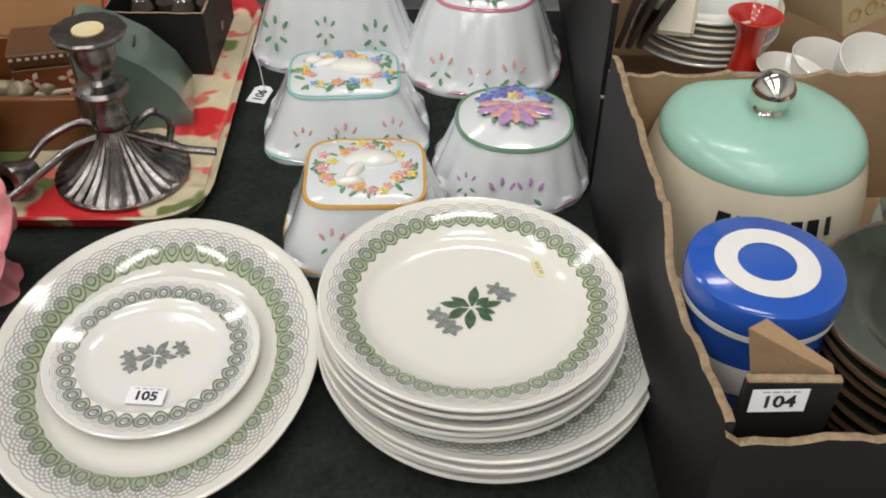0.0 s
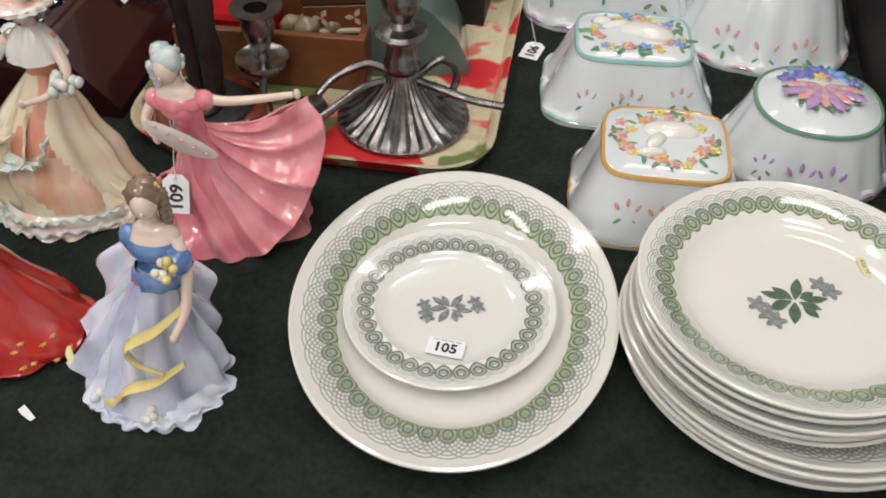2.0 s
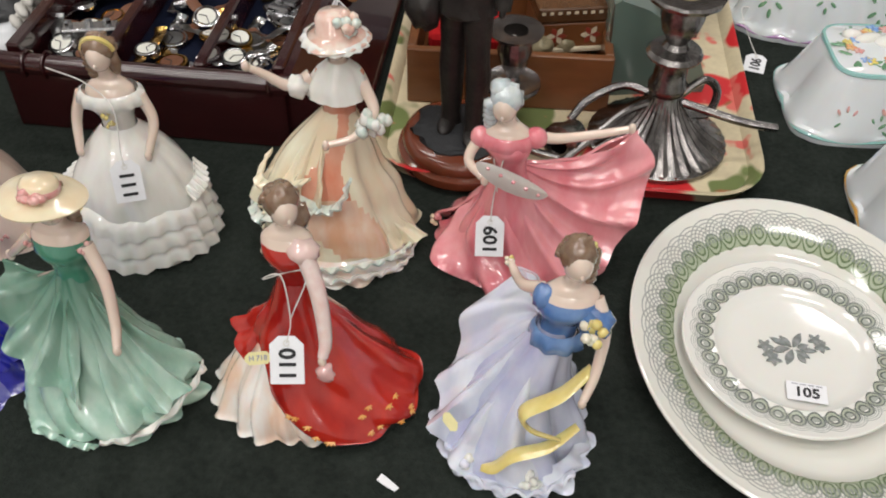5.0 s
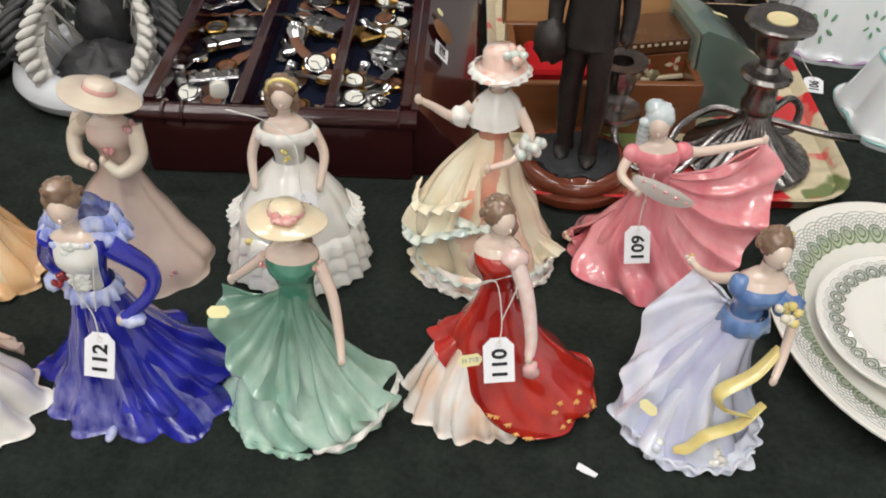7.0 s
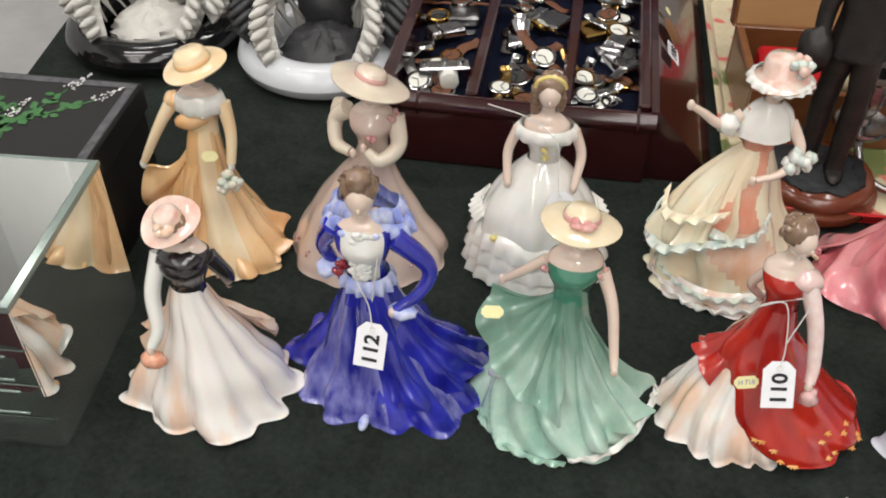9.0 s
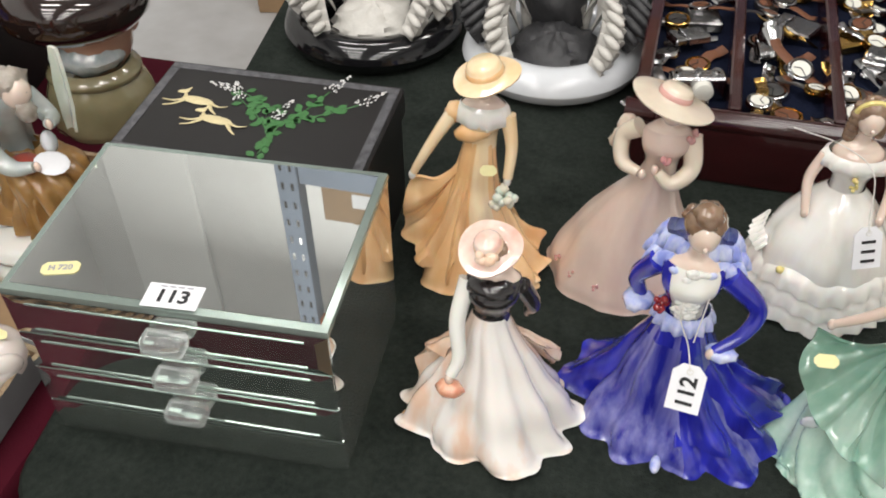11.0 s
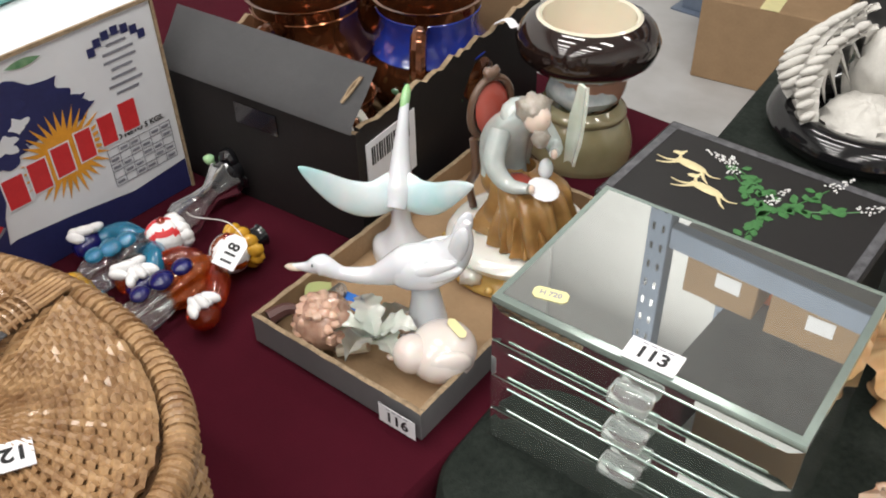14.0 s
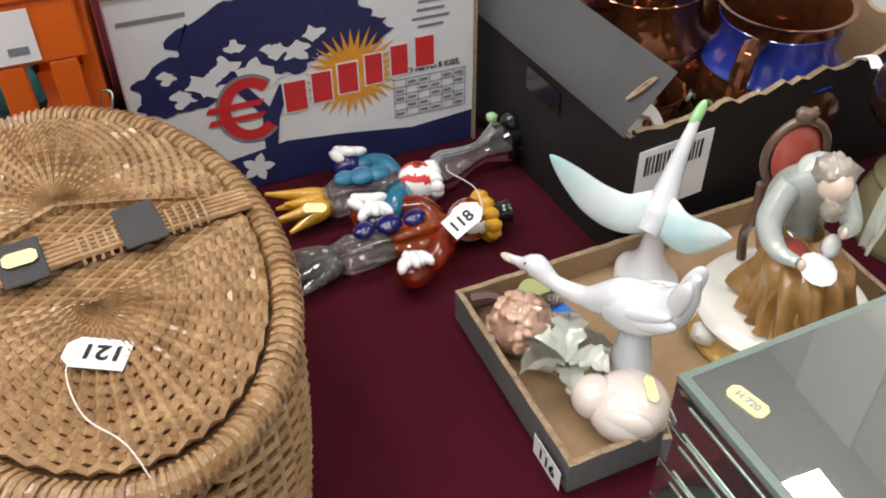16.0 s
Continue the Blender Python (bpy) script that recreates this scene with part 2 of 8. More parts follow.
INKGREY = mat("grey ink", (0.35, 0.35, 0.4), 0.6)


def price_tab(m, body="", w=0.021, h=0.010):
    """A small die-cut yellow paper price tab."""
    t = thing("price_tab", m, "small yellow paper price tab with clipped corners", "price tab", "yellow price tabs")
    k = 0.003
    pts = [(-w / 2, -h / 2 + k), (-w / 2 + k, -h / 2), (w / 2 - k, -h / 2), (w / 2, -h / 2 + k), (w / 2, h / 2 - k), (w / 2 - k, h / 2), (-w / 2 + k, h / 2), (-w / 2, h / 2 - k)]
    part("paper", flat_shape(pts), YELLOWPAPER, t)
    if body:
        part("writing", text_mesh(body, h * 0.55, pose(0, 0, 0.0006)), INKGREY, t)
    return t


def tag(number, m, string=()):
    """A white card tag with clipped corners on a thin string; the string runs through world points."""
    t = thing("lot_tag", m, "white card string tag printed with the number " + number, "tag", "lot labels")
    w, h, k = 0.023, 0.034, 0.006
    pts = [(-w / 2, -h / 2), (w / 2, -h / 2), (w / 2, h / 2 - k), (w / 2 - k, h / 2), (-w / 2 + k, h / 2), (-w / 2, h / 2 - k)]
    part("card", flat_shape(pts, 0.0006), PAPER, t)
    part("number", text_mesh(number, 0.0155, pose(0.001, -0.003, 0.001, 0, 0, 90)), INK, t)
    part("eyelet", tube([(0.002 * math.cos(a), h / 2 - 0.005 + 0.002 * math.sin(a), 0.0008) for a in np.linspace(0, 6.0, 9)], 0.0004, 5, 1), STRING, t)
    if string:
        inv = m.inverted()
        part("string", tube([(0, h / 2 - 0.005, 0.001)] + [tuple(inv @ Vector(p)) for p in string], 0.0005, 5, 5), STRING, t)
    return t


# ---- dinner service with a green loop border ----
def rim_pattern(name, r_in, r_out, count, sy=1.0, base=(0.77, 0.755, 0.70), strength=1.0, wash_tone=(0.32, 0.38, 0.25), eye_tone=(0.14, 0.19, 0.10)):
    """Cream glaze with a printed band of green eyes and fine grey arcs between two radii."""
    m = bpy.data.materials.new(name)
    m.use_nodes = True
    nt = m.node_tree
    b = nt.nodes["Principled BSDF"]
    b.inputs["Roughness"].default_value, b.inputs["Coat Weight"].default_value = 0.12, 0.35
    b.inputs["Subsurface Weight"].default_value, b.inputs["Subsurface Scale"].default_value = 0.06, 0.004

    def op(o, a, c=None, d=None):
        n = nt.nodes.new("ShaderNodeMath")
        n.operation = o
        for i, v in enumerate((a, c, d)):
            if v is None:
                continue
            if isinstance(v, (int, float)):
                n.inputs[i].default_value = v
            else:
                nt.links.new(v, n.inputs[i])
        return n.outputs[0]

    tc, sp = nt.nodes.new("ShaderNodeTexCoord"), nt.nodes.new("ShaderNodeSeparateXYZ")
    nt.links.new(tc.outputs["Object"], sp.inputs[0])
    x, y = sp.outputs[0], op("DIVIDE", sp.outputs[1], sy)
    r = op("SQRT", op("ADD", op("MULTIPLY", x, x), op("MULTIPLY", y, y)))
    ang = op("MULTIPLY", op("ARCTAN2", y, x), count / (2 * math.pi))
    u = op("SUBTRACT", op("FRACT", op("ADD", ang, 200.0)), 0.5)
    v = op("DIVIDE", op("SUBTRACT", r, r_in), r_out - r_in)
    cell = 2 * math.pi * (r_in + r_out) / 2 / count / (r_out - r_in)
    uu = op("MULTIPLY", u, cell)

    def circle(v0, u_in):
        dv = op("SUBTRACT", v, v0)
        return op("SQRT", op("ADD", op("MULTIPLY", u_in, u_in), op("MULTIPLY", dv, dv)))

    d1 = circle(0.27, uu)
    halo = op("MULTIPLY", op("LESS_THAN", d1, cell * 0.50), op("GREATER_THAN", d1, cell * 0.2))
    eye = op("MULTIPLY", op("LESS_THAN", d1, cell * 0.42), op("GREATER_THAN", d1, cell * 0.30))
    band = op("MULTIPLY", op("GREATER_THAN", v, 0.02), op("LESS_THAN", v, 0.36))
    # fine arcs: three families shifted by half a step, as overlapping loops
    lines = None
    for shift in (-1.0, 0.0, 1.0):
        us = op("MULTIPLY", op("ADD", u, shift), cell)
        dd = circle(0.30, us)
        ring = op("GREATER_THAN", op("SINE", op("MULTIPLY", dd, 2 * math.pi / 0.105)), 0.5)
        ring = op("MULTIPLY", ring, op("MULTIPLY", op("LESS_THAN", dd, 0.69), op("GREATER_THAN", dd, 0.22)))
        lines = ring if lines is None else op("MAXIMUM", lines, ring)
    lines = op("MULTIPLY", lines, op("MULTIPLY", op("GREATER_THAN", v, 0.26), op("LESS_THAN", v, 1.0)))
    wear = nt.nodes.new("ShaderNodeTexNoise")
    wear.inputs["Scale"].default_value = 18
    nt.links.new(tc.outputs["Object"], wear.inputs[0])
    fade = op("MINIMUM", op("MULTIPLY", op("ADD", wear.outputs[0], 0.45), strength), 0.97)

    def mix(a, fac, col):
        n = nt.nodes.new("ShaderNodeMix")
        n.data_type = "RGBA"
        nt.links.new(fac, n.inputs[0])
        if isinstance(a, tuple):
            n.inputs[6].default_value = (*a, 1)
        else:
            nt.links.new(a, n.inputs[6])
        n.inputs[7].default_value = (*col, 1)
        return n.outputs[2]

    tint = nt.nodes.new("ShaderNodeValToRGB")
    tint.color_ramp.elements[0].color, tint.color_ramp.elements[1].color = (*(c * 0.94 for c in base), 1), (*base, 1)
    nt.links.new(wear.outputs[0], tint.inputs[0])
    c = mix(tint.outputs[0], op("MULTIPLY", band, op("MULTIPLY", fade, 1.0)), wash_tone)
    c = mix(c, op("MULTIPLY", halo, op("MULTIPLY", fade, 1.1)), eye_tone)
    c = mix(c, op("MULTIPLY", eye, 0.55), (0.62, 0.66, 0.52))
    c = mix(c, op("MULTIPLY", lines, op("MULTIPLY", fade, 0.80)), (0.26, 0.28, 0.27))
    nt.links.new(c, b.inputs["Base Color"])
    return m


LEAFGREEN = china("printed leaf green", (0.045, 0.10, 0.055), (0.10, 0.15, 0.10), scale=160)
LEAFGREY = china("printed flower grey", (0.30, 0.31, 0.31), (0.15, 0.17, 0.16), scale=200)
GLAZE_D = rim_pattern("dinner plate glaze", 0.098, 0.130, 46)
GLAZE_S = rim_pattern("soup plate glaze", 0.0915, 0.1125, 44)
GLAZE_O = rim_pattern("platter glaze", 0.0955, 0.1245, 44, 1.24)
GLAZE_T = rim_pattern("side plate glaze", 0.0648, 0.0818, 32, 1.0, (0.77, 0.76, 0.72), 1.0, (0.38, 0.40, 0.36), (0.14, 0.155, 0.14))


def plate_bm(r, h, well, lip=0.004, n=72, sy=1.0, foot=0.6):
    """A dished plate with a broad rim, a foot and real thickness."""
    top = [(0, 0.006), (well * 0.8, 0.006), (well * 0.92, 0.0075), (well, 0.011), (well * 1.06, h * 0.62), (r * 0.93, h * 0.86), (r * 0.985, h - 0.0005), (r, h - 0.0012)]
    low = [(r, h - 0.003), (r * 0.97, h - lip), (well * 1.08, h * 0.62 - lip), (well * 1.0, 0.004), (r * foot + 0.004, 0.003), (r * foot + 0.003, 0), (r * foot, 0), (r * foot - 0.003, 0.002), (0, 0.002)]
    return lathe(top + low, n, sy=sy)


def printed_spray(parent, z, s, rot, green):
    """The printed leaves and flowers in the middle of a plate."""
    k = 0
    for a, ln, w, off, mm in ((78, 1.0, 0.36, 0.05, 0), (-98, 0.95, 0.38, 0.05, 0), (140, 0.75, 0.33, 0.08, 0), (165, 0.75, 0.3, 0.3, 0), (200, 0.7, 0.3, 0.1, 0), (-20, 0.7, 0.3, 0.12, 0), (12, 0.75, 0.28, 0.3, 0), (-45, 0.6, 0.3, 0.3, 0), (35, 0.55, 0.3, 0.2, 0), (-150, 0.7, 0.3, 0.25, 0)):
        bm = flat_shape(leaf_pts(0.024 * s * ln, 0.024 * s * w, 8), 0.0003)
        part("printed_leaf", bm, LEAFGREEN if green else LEAFGREY, parent, at=pose(0, 0, z, 0, 0, rot) @ pose(0, 0, 0, 0, 0, a) @ pose(0.024 * s * off, 0, 0.00006 * k))
        k += 1
    for cx, cy in ((0.021, 0.020), (0.028, 0.013), (-0.022, -0.016), (-0.028, -0.007), (-0.017, -0.022)):
        pts = [((0.0065 + 0.0025 * math.cos(5 * q)) * s * math.cos(q), (0.0065 + 0.0025 * math.cos(5 * q)) * s * math.sin(q)) for q in np.linspace(0, 2 * math.pi, 26)[:-1]]
        part("printed_flower", flat_shape(pts, 0.0003), LEAFGREY, parent, at=pose(0, 0, z, 0, 0, rot) @ pose(cx * s, cy * s, 0.00006 * k))
        k += 1


def plate(m, r, h, well, glaze, label, sy=1.0, spray=None, group="dinner service"):
    t = thing("plate", m, label, "plate", group)
    part("dish", plate_bm(r, h, well, sy=sy), glaze, t)
    if spray:
        printed_spray(t, 0.0063, *spray)
    return t


SX, SY = 0.043, 0.540
for i in range(4):
    plate(pose(SX + (0.002, -0.002, 0.003, 0)[i], SY + (0.001, 0.003, -0.002, 0)[i], TABLE + 0.0078 * i, 0, 0, 40 * i), 0.137, 0.022, 0.092, GLAZE_D, "cream china dinner plate with green loop border, in a stack")
for i in range(5):
    plate(pose(SX - 0.014 + (0.001, -0.002, 0.002, 0, 0)[i], SY - 0.012 + (0.002, 0, -0.002, 0.001, 0)[i], TABLE + 0.034 + 0.0088 * i, 0, 0, 15 + (0 if i == 4 else 33 * i)), 0.119, 0.026, 0.086, GLAZE_S,
          "cream china soup plate with green loop border, in a stack", spray=(1.0, -12, True) if i == 4 else None)
PX, PY = -0.227, 0.530
platter = plate(pose(PX, PY, TABLE, 0, 0, 4), 0.133, 0.029, 0.094, GLAZE_O, "large oval cream china platter with green loop border", 1.24)
plate(pose(PX - 0.004, PY, TABLE + 0.0085, 2.0, 0, 0), 0.0875, 0.015, 0.062, GLAZE_T, "small cream side plate with grey leaf spray on platter", spray=(0.75, -14, False))
sticker("105", pose(PX + 0.000, PY - 0.044, TABLE + 0.0162, 2, 0, -4), 0.030, 0.017)
price_tab(pose(SX + 0.043, SY + 0.035, TABLE + 0.076, 2, -4, 105), "H 719")

# ---- jelly moulds ----
MGREEN = china("mould green", (0.08, 0.22, 0.11), (0.20, 0.38, 0.22), scale=120)
MPINK = china("mould pink", (0.64, 0.26, 0.25), (0.76, 0.50, 0.45), scale=150)
MBLUE = china("mould blue", (0.10, 0.12, 0.42), (0.25, 0.25, 0.55), scale=150)
MYELLOW = china("mould yellow", (0.72, 0.55, 0.10), (0.75, 0.65, 0.25), scale=150)
MORANGE = china("mould orange", (0.70, 0.28, 0.10), (0.75, 0.48, 0.24), scale=150)
MLILAC = china("mould lilac", (0.42, 0.22, 0.45), (0.55, 0.35, 0.6), scale=150)
MSKY = china("mould sky blue", (0.15, 0.30, 0.62), (0.3, 0.45, 0.7), scale=150)
AQUA = china("aqua rim line", (0.30, 0.55, 0.52))
OCHRE = china("ochre rim line", (0.62, 0.36, 0.10))
ROSE = china("rose rim line", (0.60, 0.22, 0.30))
SAGE = china("sage rim line", (0.16, 0.30, 0.20))
MAUVE = china("mauve rim line", (0.45, 0.30, 0.42))


def squircle(a, p):
    c, s = abs(math.cos(a)), abs(math.sin(a))
    return (c ** p + s ** p) ** (-1 / p)


def mould(m, bx, by, tx, ty, h, p, rim, line, label, flutes=12, dome=0.012, spray=(), animal=None, sprigs=()):
    """A fluted jelly mould, standing upside down: flared scalloped rim, tapering sides, painted relief on the flat top."""
    t = thing("jelly_mould", m, label, "jelly mould", "painted jelly moulds")
    n = 96
    rings = []
    for f, z in ((1.0, 0.0), (1.03, 0.004), (1.0, 0.009), (0.88, 0.012), (0.78, 0.018), (0.60, h * 0.42), (0.38, h * 0.66), (0.20, h * 0.85), (0.09, h * 0.94), (0.0, h * 0.985), (-0.08, h)):
        ring = []
        for j in range(n):
            a = 2 * math.pi * j / n
            q = squircle(a, p)
            fl = 1 + (0.058 * min(1, f * 1.3) if f > 0 else 0) * abs(math.sin(a * flutes / 2)) - (0.012 if f > 0 else 0)
            fl += 0.022 * max(0, f - 0.9) / 0.12 * math.cos(a * flutes)
            ring.append((q * fl * (tx + (bx - tx) * f) * math.cos(a), q * fl * (ty + (by - ty) * f) * math.sin(a), z + (0.002 * math.cos(a * flutes) if f > 0.95 and z > 0 else 0)))
        rings.append(ring)
    for f in (0.7, 0.4, 0.12, 0.0):
        rings.append([(squircle(2 * math.pi * j / n, p) * f * tx * 1.02 * math.cos(2 * math.pi * j / n), squircle(2 * math.pi * j / n, p) * f * ty * 1.02 * math.sin(2 * math.pi * j / n), h + dome * (1 - f * f) * 0.8) for j in range(n)])
    part("body", grid(rings), BLUEWHITE, t)
    top_line = [(squircle(a, p) * tx * 1.01 * math.cos(a), squircle(a, p) * ty * 1.01 * math.sin(a), h * 0.968) for a in np.linspace(0, 2 * math.pi, 73)]
    part("top_border", tube(top_line, 0.0026, 6, 1), line, t)
    low_line = [(squircle(a, p) * bx * (1.012 + 0.03 * abs(math.sin(a * flutes / 2)) - 0.012 + 0.022 * math.cos(a * flutes)) * math.cos(a), squircle(a, p) * by * (1.012 + 0.03 * abs(math.sin(a * flutes / 2)) - 0.012 + 0.022 * math.cos(a * flutes)) * math.sin(a), 0.006 + 0.002 * math.cos(a * flutes)) for a in np.linspace(0, 2 * math.pi, 97)]
    part("rim_border", tube(low_line, 0.002, 5, 1), rim, t)
    rnd = random.Random(label)
    for kind, x, y, s, col, rot in spray:
        z = h + dome * 0.8 * (1 - min(1, (x / tx) ** 2 + (y / ty) ** 2) * 0.96) + 0.0012
        if kind == "flower":
            bm = bmesh.new()
            for q in range(5):
                ball((s * 0.66 * math.cos(q * 1.257), s * 0.66 * math.sin(q * 1.257), 0.0008), s * 0.60, s * 0.42, 0.0009, (0, 0, q * 72), bm, 0, 8)
            ball((0, 0, 0.0016), s * 0.22, s * 0.22, 0.001, bm=bm, n=6)
            part("painted_flower", bm, col, t, at=pose(x, y, z - 0.001, rnd.uniform(-6, 6), rnd.uniform(-6, 6), rot))
        elif kind == "leaf":
            bm = ball((s * 0.5, 0, 0), s * 0.62, s * 0.20, 0.0009, n=8)
            part("painted_leaf", bm, col, t, at=pose(x, y, z - 0.0015, 0, 0, rot))
        else:
            part("painted_relief", ball((0, 0, 0), s, s * 0.6, 0.007, n=12), col, t, at=pose(x, y, z - 0.001, 0, 0, rot))
    if animal:
        bm = bmesh.new()
        for cx, cy, rx, ry, rz, rot in animal:
            ball((cx * 1.1, cy * 1.1, h + dome * 0.6), rx * 1.2, ry * 1.25, rz, (0, 0, rot), bm, 0, 14)
        part("moulded_animal", bm, WHITE, t)
    # small painted sprigs on the sides, laid on the slope
    for fx, fz, col, s in sprigs:
        ft = 0.60 - 0.22 * (fz - 0.42) / 0.24 if fz > 0.42 else 0.78 - 0.18 * (fz - 0.22) / 0.20
        y = -(ty + (by - ty) * ft) * 1.012
        slope = math.degrees(math.atan2(h * 0.24, (by - ty) * 0.22))
        for q, (dx, dz, a, cc) in enumerate(((0, 0.006, 90, col), (0.006, 0.003, 60, col), (-0.006, 0.003, 120, col), (0.004, -0.005, -40, MGREEN), (-0.004, -0.005, 220, MGREEN), (0, -0.010, -90, MGREEN))):
            part("painted_sprig", ball((0.003, 0, 0), 0.0035 * s, 0.0015 * s, 0.0006, n=6), cc, t, at=pose(fx, y, h * fz, slope) @ pose(dx * s, dz * s, 0.0008, 0, 0, a))
    return t


def wreath(rx, ry, cols, n, s, seed, jitter=0.15):
    rnd = random.Random(seed)
    out = []
    n, s = round(n * 1.7), s * 0.70
    for i in range(n):
        a = 2 * math.pi * i / n + rnd.uniform(-0.15, 0.15)
        k = 1 + rnd.uniform(-jitter, jitter)
        out.append(("leaf", rx * k * math.cos(a), ry * k * math.sin(a), s * rnd.uniform(1.2, 1.9), MGREEN, rnd.uniform(0, 360)))
        if i % 2 == 0:
            out.append(("flower", rx * k * 0.95 * math.cos(a + 0.2), ry * k * 0.95 * math.sin(a + 0.2), s * rnd.uniform(0.55, 0.8), cols[(i // 2) % len(cols)], rnd.uniform(0, 72)))
    return out


mould(pose(-0.066, 0.716, TABLE, 0, 0, 2), 0.078, 0.070, 0.055, 0.052, 0.070, 5, OCHRE, OCHRE, "white fluted jelly mould with ochre border and moulded bird", 8, 0.006,
      wreath(0.041, 0.038, [MPINK, MYELLOW, MPINK, MORANGE], 26, 0.0115, 3, 0.22), [(0.004, 0.012, 0.022, 0.011, 0.008, 0), (-0.008, -0.004, 0.013, 0.006, 0.006, 60), (-0.012, -0.020, 0.011, 0.005, 0.006, 5)],
      [(-0.03, 0.5, MPINK, 1.3), (0.0, 0.45, MORANGE, 1.3), (0.03, 0.5, MPINK, 1.2), (0.045, 0.35, MPINK, 1.0)])
mould(pose(-0.100, 0.893, TABLE, 0, 0, 4), 0.088, 0.068, 0.058, 0.047, 0.072, 5, AQUA, AQUA, "white fluted jelly mould with aqua border and moulded goose", 8, 0.006,
      wreath(0.044, 0.034, [MORANGE, MPINK, MSKY, MYELLOW], 28, 0.0115, 4, 0.22), [(0.012, 0.002, 0.024, 0.013, 0.009, -15), (-0.016, 0.012, 0.014, 0.006, 0.006, 20), (-0.030, 0.018, 0.009, 0.006, 0.006, 0)],
      [(-0.045, 0.4, MPINK, 1.1), (0.0, 0.42, MPINK, 1.3), (0.05, 0.5, MPINK, 1.2), (-0.01, 0.3, MGREEN, 1.0)])
mould(pose(0.080, 0.818, TABLE, 0, 0, 0), 0.080, 0.080, 0.058, 0.058, 0.066, 2.3, MAUVE, SAGE, "white round fluted jelly mould with painted blue and pink flowers", 14, 0.02,
      [("flower", -0.013, 0.022, 0.010, MBLUE, 10), ("flower", 0.015, 0.024, 0.010, MSKY, 40), ("flower", 0.001, 0.034, 0.009, MBLUE, 0), ("flower", 0.002, 0.018, 0.008, MLILAC, 20), ("flower", -0.022, 0.030, 0.007, MSKY, 50), ("flower", 0.030, 0.014, 0.009, MBLUE, 0), ("flower", -0.030, 0.016, 0.009, MBLUE, 30), ("flower", 0.0, 0.016, 0.007, MYELLOW, 0)]
      + [("leaf", 0.004 * math.cos(math.radians(185 + 21 * k)), 0.002 + 0.004 * math.sin(math.radians(185 + 21 * k)), 0.030 + 0.006 * (k % 2), MPINK if k % 2 == 0 else MLILAC, 185 + 21 * k) for k in range(9)] + [("leaf", 0.026 * math.cos(math.radians(175 + 24 * k)), 0.026 * math.sin(math.radians(175 + 24 * k)), 0.013, MGREEN, 175 + 24 * k + 30) for k in range(9)] + [("leaf", 0.02 * math.cos(math.radians(20 + 46 * k)), 0.022 + 0.016 * math.sin(math.radians(20 + 46 * k)), 0.012, MGREEN, 20 + 46 * k) for k in range(4)], None,
      [(-0.014, 0.36, MLILAC, 1.5), (0.014, 0.36, MLILAC, 1.5), (-0.05, 0.5, MLILAC, 1.0)])
mould(pose(0.056, 1.058, TABLE, 0, 0, -4), 0.096, 0.100, 0.060, 0.062, 0.098, 2.6, ROSE, ROSE, "white tall fluted jelly mould with rose border and rabbit", 14, 0.012,
      wreath(0.044, 0.044, [MLILAC, MYELLOW, MPINK], 22, 0.013, 5), [(0.006, 0.008, 0.020, 0.016, 0.012, 0), (0.010, -0.012, 0.012, 0.011, 0.011, 0), (0.026, 0.012, 0.013, 0.006, 0.006, 60)],
      [(-0.045, 0.35, MPINK, 1.5), (0.0, 0.25, MPINK, 1.5), (0.04, 0.3, MPINK, 1.5)])
mould(pose(-0.130, 1.088, TABLE, 0, 0, -3), 0.100, 0.080, 0.068, 0.056, 0.095, 3, MLILAC, SAGE, "white fluted jelly mould with a wavy green border", 16, 0.012,
      wreath(0.048, 0.038, [MGREEN, MSKY], 20, 0.013, 6), [(0, 0, 0.026, 0.016, 0.010, 10)], [(-0.06, 0.55, MGREEN, 1.7), (0.06, 0.55, MGREEN, 1.7), (0.0, 0.6, MGREEN, 1.3)])
tag("106", pose(-0.208, 0.960, TABLE + 0.002, 3, 0, -14), [(-0.213, 1.00, TABLE + 0.012), (-0.222, 1.03, TABLE + 0.03), (-0.20, 1.045, TABLE + 0.02), (-0.185, 1.05, TABLE + 0.012)])


# ---- cartons ----
def carton(name, m, sx, sy, h, outer, inner, label, th=0.006, ragged=0.003, seed=1, h_of=None, category="box"):
    """An open carton with corrugated sides and ragged top edges; h_of(side, u) gives a side's height along it."""
    t = thing(name, m, label, category)
    rnd = random.Random(seed)
    part("base", slab(-sx / 2 + 0.001, sx / 2 - 0.001, -sy / 2 + 0.001, sy / 2 - 0.001, 0.001, 0.006), inner, t)
    for k, (ln, rot) in enumerate(((sx, 0), (sy, 90), (sx, 180), (sy, 270))):
        off = sy / 2 if k % 2 == 0 else sx / 2
        ln = ln if k % 2 == 0 else ln - 2 * th
        n = max(6, int(ln / 0.010))
        hs = [(h_of(k, i / n) if h_of else h) + rnd.uniform(-ragged, ragged) for i in range(n + 1)]
        bm = bmesh.new()
        rows = []
        for i in range(n + 1):
            x = -ln / 2 + ln * i / n
            rows.append([(x, -off, 0), (x, -off, hs[i]), (x, -off + 0.0015, hs[i] + 0.0008), (x, -off + th - 0.0015, hs[i] + 0.0008), (x, -off + th, hs[i]), (x, -off + th, 0)])
        grid(rows, True, True, True, bm, lambda i, j: (0, 2, 2, 2, 1, 1)[j])
        part("side", bm, [outer, inner, CARDEDGE], t, at=pose(0, 0, 0, 0, 0, rot))
    return t


